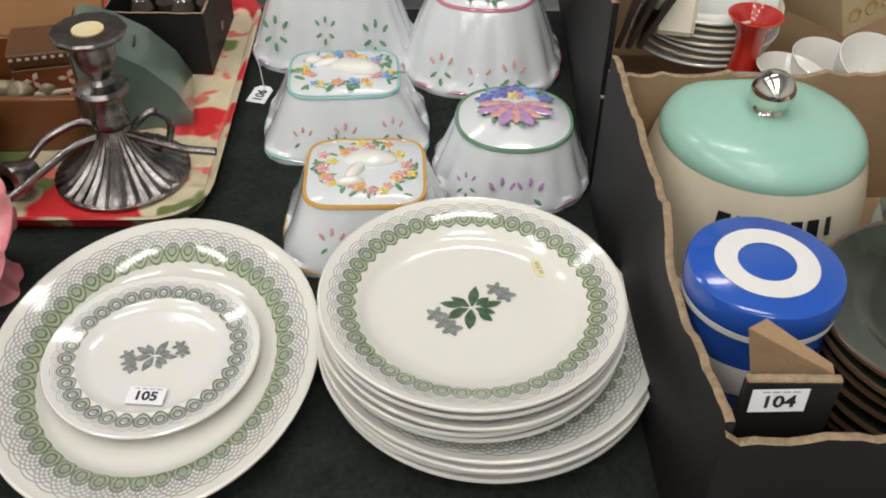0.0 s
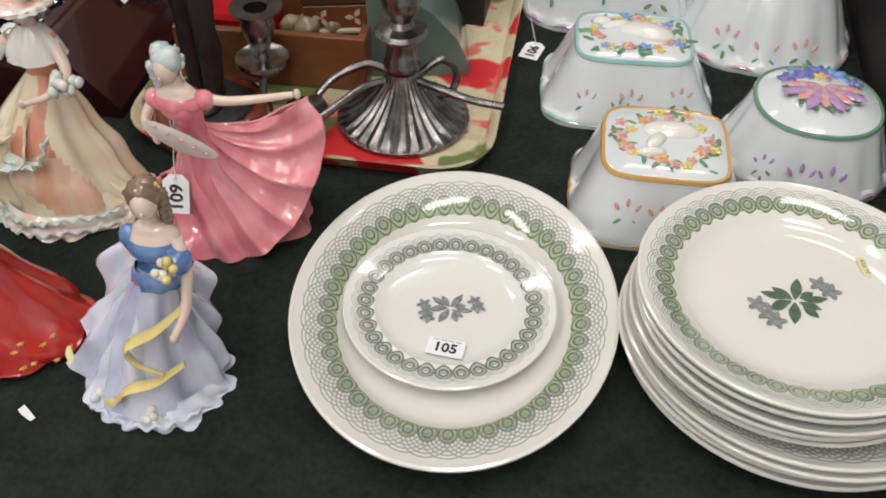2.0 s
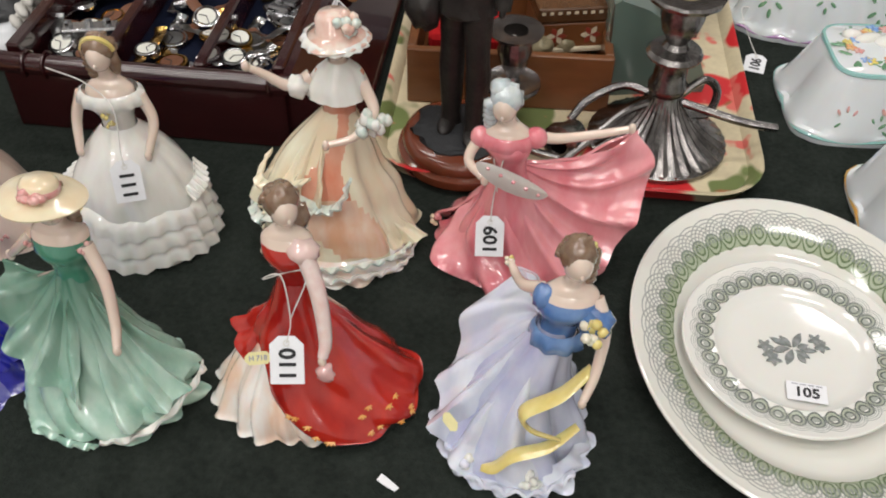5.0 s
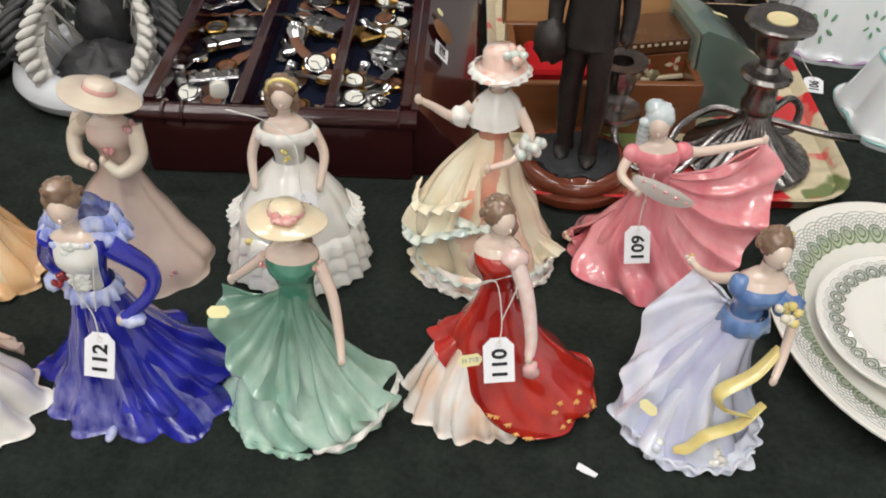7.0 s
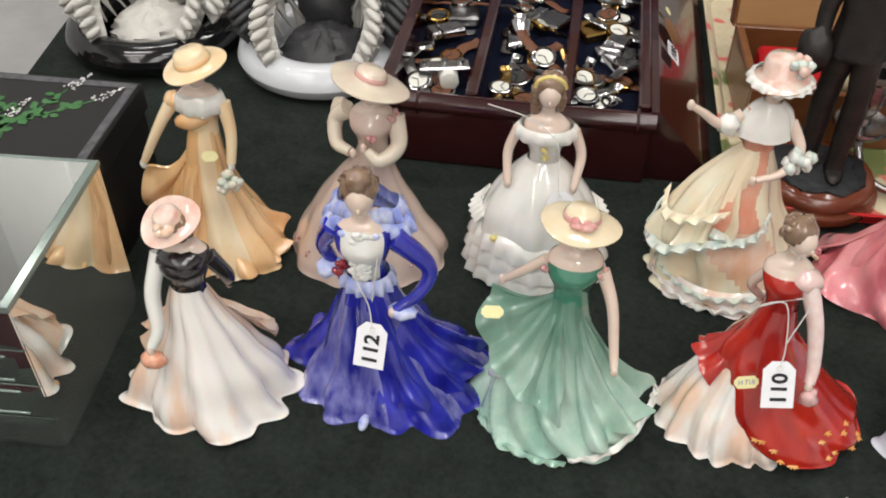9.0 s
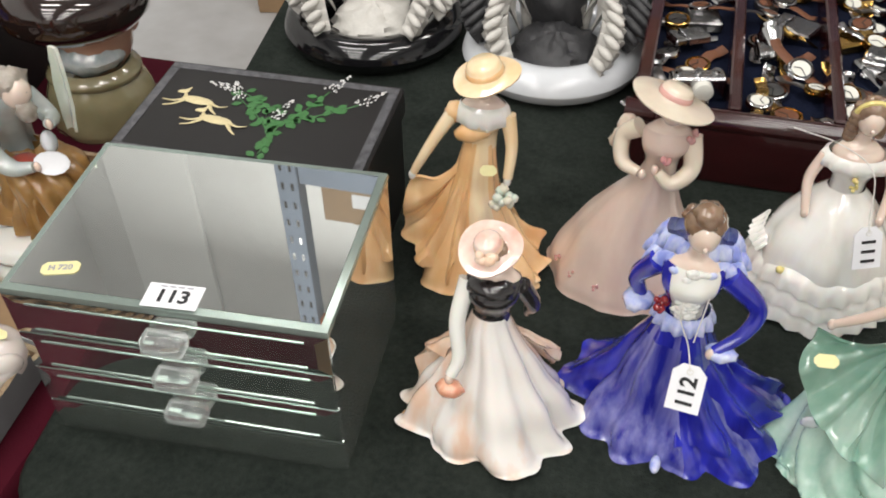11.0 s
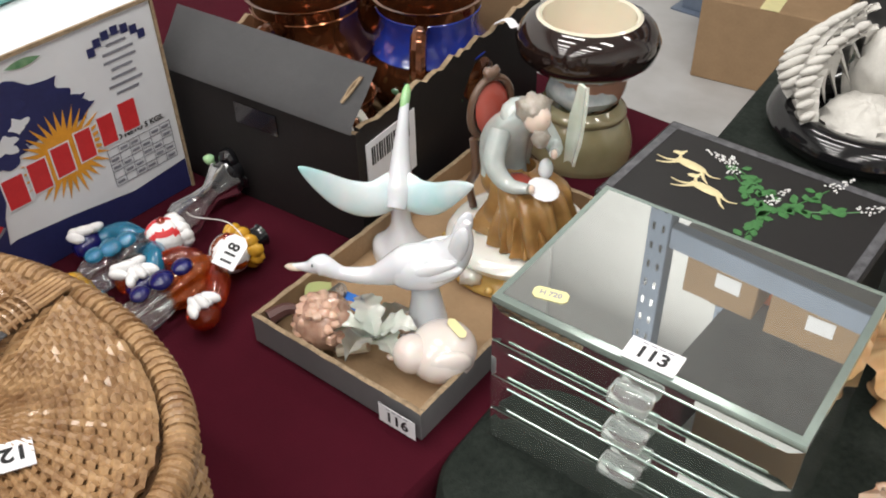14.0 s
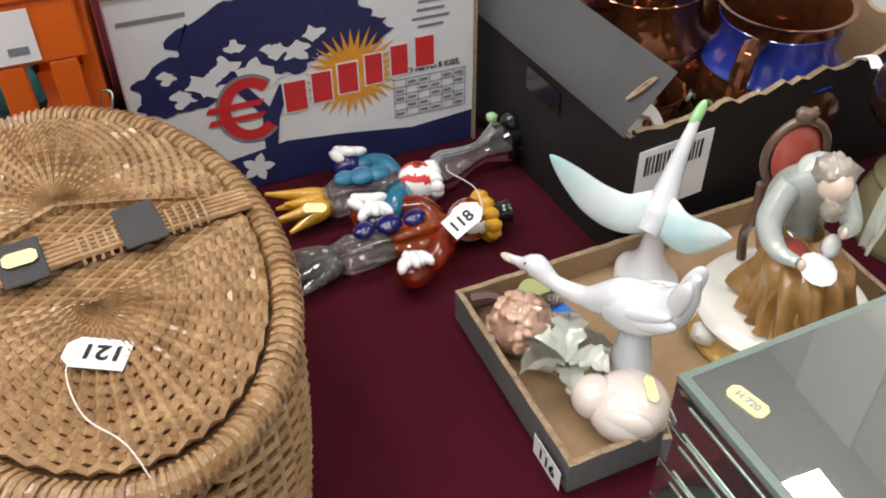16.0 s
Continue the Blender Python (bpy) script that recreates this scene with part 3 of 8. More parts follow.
def back_box_h(side, u):
    return (0.105, 0.17, 0.17, 0.20)[side]


def front_box_h(side, u):
    if side == 0:                       # near side, torn low past its corner flap
        return 0.158 if u < 0.02 else 0.150
    if side == 3:                       # side along the plates: low notch near the front
        return 0.172 - 0.03 * max(0, min(1, (u - 0.55) / 0.08)) + 0.02 * max(0, (u - 0.72) / 0.28)
    return 0.150 if side == 2 else 0.172


BX0, BX1, BY0, BY1 = 0.164, 0.520, 0.345, 0.770
carton("fruit_box", pose((BX0 + BX1) / 2, (BY0 + BY1) / 2, TABLE, 0, 0, 1.5), BX1 - BX0, BY1 - BY0, 0.172, BLACKCARD, CARD, "black torn fruit carton full of kitchen china", seed=4, h_of=front_box_h)
flap = thing("box_flap", pose(0.208, 0.356, TABLE + 0.160, 0, 0, 0), "torn black card corner flap of a fruit carton", "card flap")
part("flap_front", slab(-0.026, 0.030, 0.006, 0.011, -0.07, 0.019), BLACKCARD, flap)
part("flap_edge", slab(-0.026, 0.030, 0.0055, 0.0115, 0.019, 0.022, 0.001), CARDEDGE, flap)
bmf = bmesh.new()
vv = [bmf.verts.new(p) for p in ((-0.022, 0.014, 0.018), (0.028, 0.014, 0.018), (0.026, 0.017, 0.024), (-0.010, 0.040, 0.038), (-0.022, 0.034, 0.036))]
bmf.faces.new(vv)
gg = bmesh.ops.solidify(bmf, geom=bmf.faces[:], thickness=0.004)
part("flap_fold", bmf, [CARD], flap)
sticker("104", pose(0.203, 0.3605, TABLE + 0.166, 86, 0, 2), 0.034, 0.0185)

carton("back_fruit_box", pose(0.40, 1.02, TABLE, 0, 0, -1), 0.47, 0.46, 0.20, BLACKCARD, CARD, "black fruit carton with brown inside, holding crockery and boxes", seed=7, h_of=back_box_h)

MINT = mat("mint enamel", (0.33, 0.58, 0.48), 0.28, 0, 0.06, 9, coat=0.2)
IVORY = mat("ivory enamel", (0.76, 0.69, 0.53), 0.3, 0, 0.08, 9, coat=0.2)
SILVER = mat("polished silver", (0.75, 0.72, 0.66), 0.12, 1, 0.1, 30)
GOLDLINE = mat("gold line", (0.55, 0.38, 0.12), 0.35, 0.6)


def bent_text(body, size, radius, z, start, lean):
    """Letters one by one round an upright cylinder."""
    bm = bmesh.new()
    a = start
    for ch in body:
        join(bm, text_mesh(ch, size, Matrix.Rotation(radians(a), 4, "Z") @ pose(0, -radius, z, 90 - lean)))
        a += math.degrees(size * 0.78 / radius)
    return bm


# the round ice box: brand lettering is shown as plain bars
ice = thing("ice_box", pose(0.292, 0.706, TABLE + 0.007, 0, 0, -3) @ Matrix.Scale(1.0, 4), "round ivory enamel ice box with mint lid and silver knob", "ice box")
part("body", lathe([(0, 0), (0.106, 0), (0.109, 0.004), (0.1105, 0.010), (0.107, 0.013), (0.1060, 0.03), (0.1025, 0.070), (0.096, 0.100), (0.0905, 0.117)], 64), IVORY, ice)
part("rim", lathe([(0.109, 0.003), (0.113, 0.006), (0.1135, 0.010), (0.1105, 0.013), (0.107, 0.012)], 64), IVORY, ice)
part("lid", lathe([(0.0910, 0.115), (0.0915, 0.117), (0.0885, 0.125), (0.082, 0.132), (0.072, 0.1365), (0.047, 0.140), (0, 0.1415)], 64), MINT, ice)
knob = part("knob", ball((0, 0, 0.160), 0.0195, n=24), SILVER, ice)
part("knob_collar", lathe([(0.012, 0.139), (0.013, 0.141), (0.009, 0.145)], 24), SILVER, ice)
for i, w in enumerate((0.011, 0.010, 0.010, 0.010, 0.010, 0.010, 0.004)):
    a = -26 + i * 8.6
    part("brand_bar", slab(-w / 2, w / 2, -0.0006, 0.0006, 0.0, 0.017), INK, ice, at=Matrix.Rotation(radians(a), 4, "Z") @ pose(0, -0.1032, 0.078, -12))
price_tab(pose(0.352, 0.712, TABLE + 0.1395, 0, 12, 80), "", 0.018, 0.011)

ROYAL = mat("royal blue enamel", (0.022, 0.10, 0.48), 0.16, 0, 0.06, 9, coat=0.4)
TINWHITE = mat("white enamel", (0.78, 0.78, 0.76), 0.18, 0, 0.05, 9, coat=0.3)
tin = thing("storage_tin", pose(0.228, 0.482, TABLE + 0.007) @ Matrix.Diagonal((0.99, 0.99, 0.87, 1)), "royal blue enamel tin with white ring on its lid", "tin")
part("body", lathe([(0, 0), (0.050, 0), (0.052, 0.003), (0.052, 0.148), (0.050, 0.150)], 48), ROYAL, tin)
part("body_stripe", lathe([(0.0523, 0.09), (0.0526, 0.092), (0.0526, 0.118), (0.0523, 0.12)], 48), TINWHITE, tin)
part("lid_band", lathe([(0.0525, 0.150), (0.0545, 0.152), (0.0545, 0.157), (0.0525, 0.159)], 48), TINWHITE, tin)
part("lid", lathe([(0.0545, 0.158), (0.055, 0.160), (0.055, 0.176), (0.0535, 0.181), (0.050, 0.1835), (0, 0.1845)], 64), ROYAL, tin)
part("lid_ring", lathe([(0.020, 0.1847), (0.0204, 0.1851), (0.0355, 0.1848), (0.036, 0.1843)], 64), TINWHITE, tin)

DARKGLAZE = china("dark green stoneware", (0.035, 0.05, 0.035), (0.02, 0.022, 0.015), scale=25)
BROWNRIM = china("brown stoneware rim", (0.09, 0.055, 0.03), (0.05, 0.03, 0.02), scale=25)
for i in range(10):
    st = thing("stoneware_plate", pose(0.365 + 0.002 * (i % 2), 0.470 - 0.003 * (i % 3), TABLE + 0.007 + 0.0125 * i, 3 if i == 9 else 0, 0, 30 * i), "dark green stoneware plate with a brown rim, in a stack", "plate", "dark stoneware plates")
    part("dish", plate_bm(0.095 if i else 0.115, 0.02, 0.066, 0.005, 48), DARKGLAZE, st)
    rr = 0.095 if i else 0.115
    part("rim", tube([(rr * math.cos(a), rr * math.sin(a), 0.0185) for a in np.linspace(0, 2 * math.pi, 49)], 0.0022, 6, 1), BROWNRIM, st)

CAULI = china("cauliflower white", (0.72, 0.70, 0.62), scale=40)
SAGEWHITE = china("pale sage glaze", (0.55, 0.62, 0.52), (0.70, 0.72, 0.64), scale=30)
cauli = thing("cauliflower_tureen", pose(0.437, 0.600, TABLE + 0.007), "white ceramic cauliflower tureen with pale green leaves", "tureen")
bm = bmesh.new()
rnd = random.Random(5)
for i in range(60):
    a, e = rnd.uniform(0, 6.28), rnd.uniform(0.1, 1.5)
    ball((0.048 * math.cos(a) * math.cos(e), 0.048 * math.sin(a) * math.cos(e), 0.085 + 0.045 * math.sin(e)), rnd.uniform(0.011, 0.017), bm=bm, n=8, lump=0.3, lscale=300)
part("florets", bm, CAULI, cauli)
for i in range(7):
    a = i * 0.9
    rings = []
    for v in np.linspace(0, 1, 8):
        rings.append([((0.040 + 0.026 * math.sin(v * 1.9) + 0.003 * math.cos(u * 9)) * math.cos(a + u), (0.040 + 0.026 * math.sin(v * 1.9) + 0.003 * math.cos(u * 9)) * math.sin(a + u), 0.002 + v * 0.10 * (1 - 0.5 * (u / 0.62) ** 2)) for u in np.linspace(-0.6, 0.6, 13)])
    bm = grid(rings, False)
    bmesh.ops.solidify(bm, geom=bm.faces[:], thickness=0.003)
    part("leaf", bm, SAGEWHITE, cauli)

# in the rear carton
REDGLAZE = china("red glaze", (0.60, 0.035, 0.02), (0.45, 0.02, 0.015))
REDBROWN = china("red-brown glaze", (0.20, 0.03, 0.02))
FOLDERBLUE = mat("sky blue card", (0.22, 0.50, 0.66), 0.5, 0, 0.06, 10)
KRAFTGOLD = mat("gift box card", (0.50, 0.38, 0.22), 0.5, 0, 0.08, 10)
single("vase", lathe([(0, 0), (0.022, 0), (0.024, 0.01), (0.017, 0.05), (0.0135, 0.085), (0.016, 0.105), (0.026, 0.118), (0.0275, 0.121), (0.025, 0.121), (0.015, 0.106), (0.011, 0.09), (0, 0.088)], 40), REDGLAZE, pose(0.318, 0.862, TABLE + 0.040), "red glazed ceramic vase with a flared mouth", "vase")
for i, (x, y, z, s, lab, mm) in enumerate(((0.352, 0.835, 0.115, 1, "white china cup with a red-brown outside", REDBROWN), (0.398, 0.87, 0.11, 1.05, "plain white china tea cup", WHITE), (0.43, 0.84, 0.13, 1.1, "plain white china tea cup", WHITE))):
    c = thing("cup", pose(x, y, TABLE + z - 0.045, 10 * i, 6, 0) @ Matrix.Scale(s, 4), lab, "cup", "stacked cups")
    part("bowl", lathe([(0, 0), (0.016, 0), (0.018, 0.004), (0.030, 0.02), (0.035, 0.045)], 36), mm, c)
    part("lining", lathe([(0.035, 0.0455), (0.034, 0.0465), (0.0325, 0.045), (0.027, 0.022), (0.014, 0.006), (0, 0.005)], 36), WHITE, c)
    part("handle", tube([(0.031, 0, 0.036), (0.047, 0, 0.038), (0.045, 0, 0.018), (0.026, 0, 0.013)], 0.003, 6), mm, c)
for i in range(7):
    single("saucer", plate_bm(0.075, 0.014, 0.05, 0.003, 40), WHITE if i % 2 == 0 else CREAM, pose(0.29 + 0.004 * (i % 3), 0.945, TABLE + 0.085 + 0.008 * i), "white china saucer in a stack", "saucer", "stacked saucers")
single("blue_folder_box", box(0.27, 0.17, 0.035, 0.004), FOLDERBLUE, pose(0.305, 1.055, TABLE + 0.175, 6, 0, 0), "flat sky blue card box lying across the carton", "box")
single("folded_cloth", box(0.15, 0.09, 0.022, 0.008, None, 3), mat("white waffle cloth", (0.75, 0.74, 0.72), 0.95, 0, 0.1, 60, 0.9, 140), pose(0.235, 1.10, TABLE + 0.222, 0, 0, 4), "folded white waffle cloth on the blue box", "cloth")
single("blank_card_stand", box(0.040, 0.012, 0.060, 0.004), CREAM, pose(0.243, 0.875, TABLE + 0.130, -28, 0, -12), "small cream ceramic card stand", "card stand")
for i in range(3):
    single("picture_frame", box(0.006, 0.075, 0.07, 0.001), mat("dark frame", (0.05, 0.035, 0.03), 0.35), pose(0.196 + 0.011 * i, 0.90, TABLE + 0.12, 0, 14 + 5 * i, -18), "small dark picture frame leaning in the carton", "picture frame", "small frames")
gift = thing("gift_box", pose(0.475, 0.985, TABLE + 0.13, -8, -14, 24), "tan gift box with gold scroll print", "box")
part("body", box(0.16, 0.13, 0.15, 0.002), KRAFTGOLD, gift)
part("lid_panel", box(0.15, 0.12, 0.001, 0, pose(0, 0, 0.1505)), CREAM, gift)
for i in range(14):
    part("scroll_print", tube([((0.008 + 0.0006 * k) * math.cos(k * 0.8) * (1 - k / 14), 0, (0.008 + 0.0006 * k) * math.sin(k * 0.8) * (1 - k / 14)) for k in range(11)], 0.0006, 4, 2), GOLDLINE, gift, at=pose(-0.066 + (i % 7) * 0.021, -0.0655, 0.02 + (i // 7) * 0.11))


# ---- china lady figurines ----
SKIN = china("pale flesh glaze", (0.78, 0.62, 0.52), scale=40)
BROWNHAIR = china("brown hair glaze", (0.16, 0.09, 0.055), (0.26, 0.17, 0.11), scale=120)
GREYHAIR = china("grey hair glaze", (0.45, 0.52, 0.54), (0.62, 0.66, 0.66), scale=120)
BLACKGLAZE = china("black glaze", (0.012, 0.011, 0.012), (0.03, 0.025, 0.025))
STREAK = dict(stretch=(1, 1, 0.16), scale=55)


def glaze(name, a, b, scale=55, st=0.16, **kw):
    return china(name, a, b, scale=scale, stretch=(1, 1, st), bump=0.35, bscale=45, **kw)


G_BLUE = glaze("cobalt skirt", (0.030, 0.034, 0.46), (0.006, 0.007, 0.20), 60, 0.10)
G_BLUELT = glaze("cobalt wash", (0.20, 0.20, 0.50), (0.012, 0.014, 0.26), 80, 0.07)
G_PERI = glaze("periwinkle frill", (0.62, 0.66, 0.84), (0.26, 0.32, 0.75), 130, 0.5)
G_RED = glaze("scarlet skirt", (0.52, 0.026, 0.013), (0.30, 0.010, 0.008), 40, 0.3)
G_PINK = glaze("rose skirt", (0.84, 0.36, 0.385), (0.73, 0.18, 0.22), 40, 0.2)
G_PINKLT = glaze("pale rose edge", (0.80, 0.40, 0.40), (0.74, 0.24, 0.27), 40, 0.3)
G_LILAC = glaze("lilac skirt", (0.66, 0.68, 0.80), (0.44, 0.45, 0.66), 36, 0.3)
G_LILACW = glaze("lilac white hem", (0.74, 0.76, 0.84), (0.62, 0.64, 0.78), 60)
G_BLUEBOD = glaze("mid blue bodice", (0.07, 0.16, 0.40), (0.16, 0.28, 0.52), 60, 0.4)
G_YEL = glaze("yellow sash", (0.76, 0.66, 0.27), (0.66, 0.52, 0.16), 60, 0.6)
G_MINT = glaze("mint skirt", (0.52, 0.67, 0.58), (0.27, 0.47, 0.37), 46, 0.2, up=(0.030, 0.130, (0.065, 0.18, 0.12)))
G_EMER = glaze("emerald bodice", (0.045, 0.19, 0.12), (0.09, 0.29, 0.20), 60, 0.3)
G_PEACHW = glaze("white and peach skirt", (0.84, 0.80, 0.76), (0.80, 0.56, 0.42), 26, 0.10, lo=0.36, hi=0.50)
G_PEACH = glaze("peach glaze", (0.74, 0.44, 0.28), (0.80, 0.66, 0.54), 60, 0.3)
G_AMBER = glaze("amber skirt", (0.86, 0.59, 0.33), (0.78, 0.44, 0.19), 40, 0.16)
G_AMBERLT = glaze("pale amber", (0.86, 0.72, 0.50), (0.83, 0.60, 0.34), 40, 0.2)
G_BEIGE = glaze("matt blush skirt", (0.68, 0.54, 0.46), (0.60, 0.45, 0.38), 40, 0.2, rough=0.35)
G_BEIGELT = glaze("matt ivory", (0.74, 0.66, 0.52), (0.66, 0.54, 0.44), 40, rough=0.35)
G_WHITE = glaze("white frills", (0.82, 0.81, 0.77), (0.76, 0.73, 0.68), 60)
G_CREAMY = glaze("cream yellow skirt", (0.82, 0.78, 0.60), (0.79, 0.64, 0.44), 34, 0.35)
G_CORAL = glaze("coral bodice", (0.68, 0.25, 0.15), (0.74, 0.40, 0.28), 50, 0.3)
G_SAGEBL = glaze("sage blue frill", (0.52, 0.62, 0.58), (0.74, 0.76, 0.68), 120, 0.6)
G_HAT = glaze("straw cream hat", (0.80, 0.70, 0.50), (0.76, 0.62, 0.42), 60, 0.6)
G_HATP = glaze("pink white hat", (0.80, 0.70, 0.62), (0.72, 0.42, 0.34), 60, 0.6)


class Figure:
    """Collects one figurine into ONE mesh with several glazes. Front is -y."""

    def __init__(self):
        self.bm, self.mats = bmesh.new(), []

    def ix(self, m):
        if m not in self.mats:
            self.mats.append(m)
        return self.mats.index(m)

    def cloth(self, rows, folds=9, amp=0.10, seed=0, col=None, n=160, steps=26, twist=0.6, lift=0.0, close=True, sharp=0.6, wave=1.0):
        """A draped surface through rows of (z, cx, cy, rx, ry), the first at the hem, with folds that deepen towards it."""
        rnd = random.Random(seed)
        ph = [rnd.uniform(0, 6.28) for _ in range(5)]
        ks = [folds, folds * 1.61, folds * 0.47, folds * 2.3]
        rings, zs = [], []
        for s in range(steps + 1):
            u = s / steps * (len(rows) - 1)
            k = min(int(u), len(rows) - 2)
            t = u - k
            p0, p1, p2, p3 = rows[max(k - 1, 0)], rows[k], rows[k + 1], rows[min(k + 2, len(rows) - 1)]
            z, cx, cy, rx, ry = [0.5 * (2 * b + (c - a) * t + (2 * a - 5 * b + 4 * c - d) * t * t + (3 * b - a - 3 * c + d) * t ** 3) for a, b, c, d in zip(p0, p1, p2, p3)]
            f = 1 - s / steps
            ring = []
            for j in range(n):
                a = 2 * math.pi * j / n
                aa = a + twist * (1 - f) * 0.5
                bend = 0.45 * math.sin(2 * a + ph[3])
                big = 2.6 * math.sqrt(math.sin(round(ks[0]) * aa / 2 + ph[0] + bend) ** 2 + 0.05) - 1.75
                fine = 2.0 * math.sqrt(math.sin(round(ks[1]) * aa / 2 + ph[1] + bend) ** 2 + 0.08) - 1.40
                w = 0.8 * big + 0.6 * math.sin(round(ks[2]) * aa + ph[2])
                g = 1 + amp * wave * w * f ** 0.7 * 0.85 + amp * 0.24 * fine * (0.25 + 0.75 * min(1, 2 * f)) * min(1, 6 * (1 - s / steps) + 0.2)
                g += min(0.035, amp * 0.35) * f ** 0.6 * math.sin(150 * z + 2 * a + ph[4]) + 0.05 * max(0.0, f - 0.9) / 0.1 * min(1, amp * 8)
                dz = (lift * f ** 4 * (0.5 + 0.5 * math.sin(round(ks[2]) * a + ph[2])) if lift else 0) + 0.016 * amp * f ** 7 * max(0, big)
                ring.append((cx + rx * g * math.cos(a), cy + ry * g * math.sin(a), max(z, 0.0) + dz))
            rings.append(ring)
            zs.append(z)
        if close:
            rings.insert(0, [(p[0] * 0.93 + rows[0][1] * 0.07, p[1] * 0.93 + rows[0][2] * 0.07, max(p[2] - 0.002, 0.0)) for p in rings[0]])
        self.last = rings
        pick = (lambda i, j: self.ix(col(2 * math.pi * j / n, max(0, i - 1) / steps))) if callable(col) else self.ix(col)
        grid(rings, True, close, False, self.bm, pick)
        return self

    def ruffle(self, pts, out, width, col, waves=12, amp=0.003, thick=0.0016):
        """A rippled ribbon along a line, standing out towards out."""
        line, out = spline(pts, 6), Vector(out).normalized()

        def fn(u, v):
            k = u * (len(line) - 1)
            i = min(int(k), len(line) - 2)
            p = line[i].lerp(line[i + 1], k - i)
            side = (line[i + 1] - line[i]).normalized().cross(out)
            q = p + out * width * v + side * amp * v * math.sin(waves * 6.28 * u)
            return Vector((q.x, q.y, max(q.z, 0.0005)))
        return self.sheet(fn, int(waves * 7), 4, col, thick)

    def frill(self, z, cx, cy, rx, ry, h, col, count=34, amp=0.06, wob=0.0):
        """A gathered ruffle round the body at height z."""
        n = 4 * count
        rings = []
        for s, (dr, dz) in enumerate(((0.86, h * 0.9), (0.97, h * 0.75), (1.03, h * 0.4), (1.06, 0.0), (1.0, -0.001), (0.9, h * 0.2))):
            k = (0, 0.4, 0.8, 1, 1, 0.3)[s]
            rings.append([(cx + rx * (dr + amp * k * math.sin(count * 2 * math.pi * j / n)) * math.cos(2 * math.pi * j / n), cy + ry * (dr + amp * k * math.sin(count * 2 * math.pi * j / n)) * math.sin(2 * math.pi * j / n),
                           max(0, z + dz + wob * math.sin(5 * 2 * math.pi * j / n))) for j in range(n)])
        grid(rings, True, False, False, self.bm, self.ix(col))
        return self

    def torso(self, z0, z1, x, y, dx, dy, col, s=1.0, low=None):
        """Waist at z0 to shoulders at z1, with bare shoulders and neck above."""
        h = z1 - z0
        self.cloth([(z0 - 0.004, x, y, 0.0125 * s, 0.0105 * s), (z0 + h * 0.25, x + dx * 0.25, y + dy * 0.25, 0.0130 * s, 0.0108 * s), (z0 + h * 0.62, x + dx * 0.6, y + dy * 0.6 - 0.0025, 0.0175 * s, 0.0145 * s), (z0 + h * 0.88, x + dx * 0.9, y + dy * 0.9, 0.0185 * s, 0.0125 * s), (z1, x + dx, y + dy, 0.0165 * s, 0.0095 * s)],
                   7, 0.03, 3, col if low is None else (lambda a, f: low if f > 0.62 else col), 36, 14, close=False)
        self.cloth([(z1 - 0.001, x + dx, y + dy, 0.0168 * s, 0.0098 * s), (z1 + 0.004, x + dx, y + dy, 0.0115 * s, 0.008 * s), (z1 + 0.007, x + dx, y + dy, 0.0062 * s, 0.006 * s), (z1 + 0.016, x + dx, y + dy - 0.001, 0.0054 * s, 0.0054 * s)], 5, 0.0, 1, SKIN, 24, 8, close=False)
        return self

    def head(self, x, y, z, hair, s=1.0, turn=0, nod=0, bun=(0.0, 0.006, 0.008), side=None, band=None, curls=14):
        """A plain egg head with a modelled hair mass; turn: degrees to its left."""
        m = pose(x, y, z, nod, 0, turn)
        b = bmesh.new()
        ball((0, -0.0015, 0), 0.0088 * s, 0.0098 * s, 0.0118 * s, bm=b, n=18)
        ball((0, -0.0112 * s, -0.001), 0.0014 * s, 0.0016 * s, 0.0022 * s, bm=b, n=8)
        join(self.bm, b, self.ix(SKIN), m)
        b = bmesh.new()
        ball((0, 0.0030 * s, 0.0042 * s), 0.0114 * s, 0.0108 * s, 0.0116 * s, bm=b, n=18, lump=0.12, lscale=260)
        ball((bun[0] * s, bun[1] * s, bun[2] * s), 0.0085 * s, 0.0085 * s, 0.0075 * s, bm=b, n=14, lump=0.25, lscale=280)
        rnd = random.Random(int(x * 1e4) + int(z * 1e4))
        for i in range(curls):
            a = rnd.uniform(0.25, 2.9)
            e = rnd.uniform(-0.5, 1.2)
            ball((0.0105 * s * math.cos(a) * math.cos(e), 0.003 * s + 0.0100 * s * math.sin(a) * math.cos(e), 0.0035 * s + 0.0105 * s * math.sin(e)), 0.0034 * s, bm=b, n=7, lump=0.3, lscale=300)
        if side:
            for k in range(5):
                ball((side[0] * s, side[1] * s, (0.002 - 0.0055 * k) * s), 0.0048 * s, bm=b, n=9, lump=0.3, lscale=300)
        join(self.bm, b, self.ix(hair), m)
        if band:
            b = tube([(0.0112 * s * math.cos(a), 0.001 * s, 0.003 * s + 0.0118 * s * math.sin(a)) for a in np.linspace(0.15, 2.99, 9)], 0.0022 * s, 6, 2)
            join(self.bm, b, self.ix(band), m)
        return self

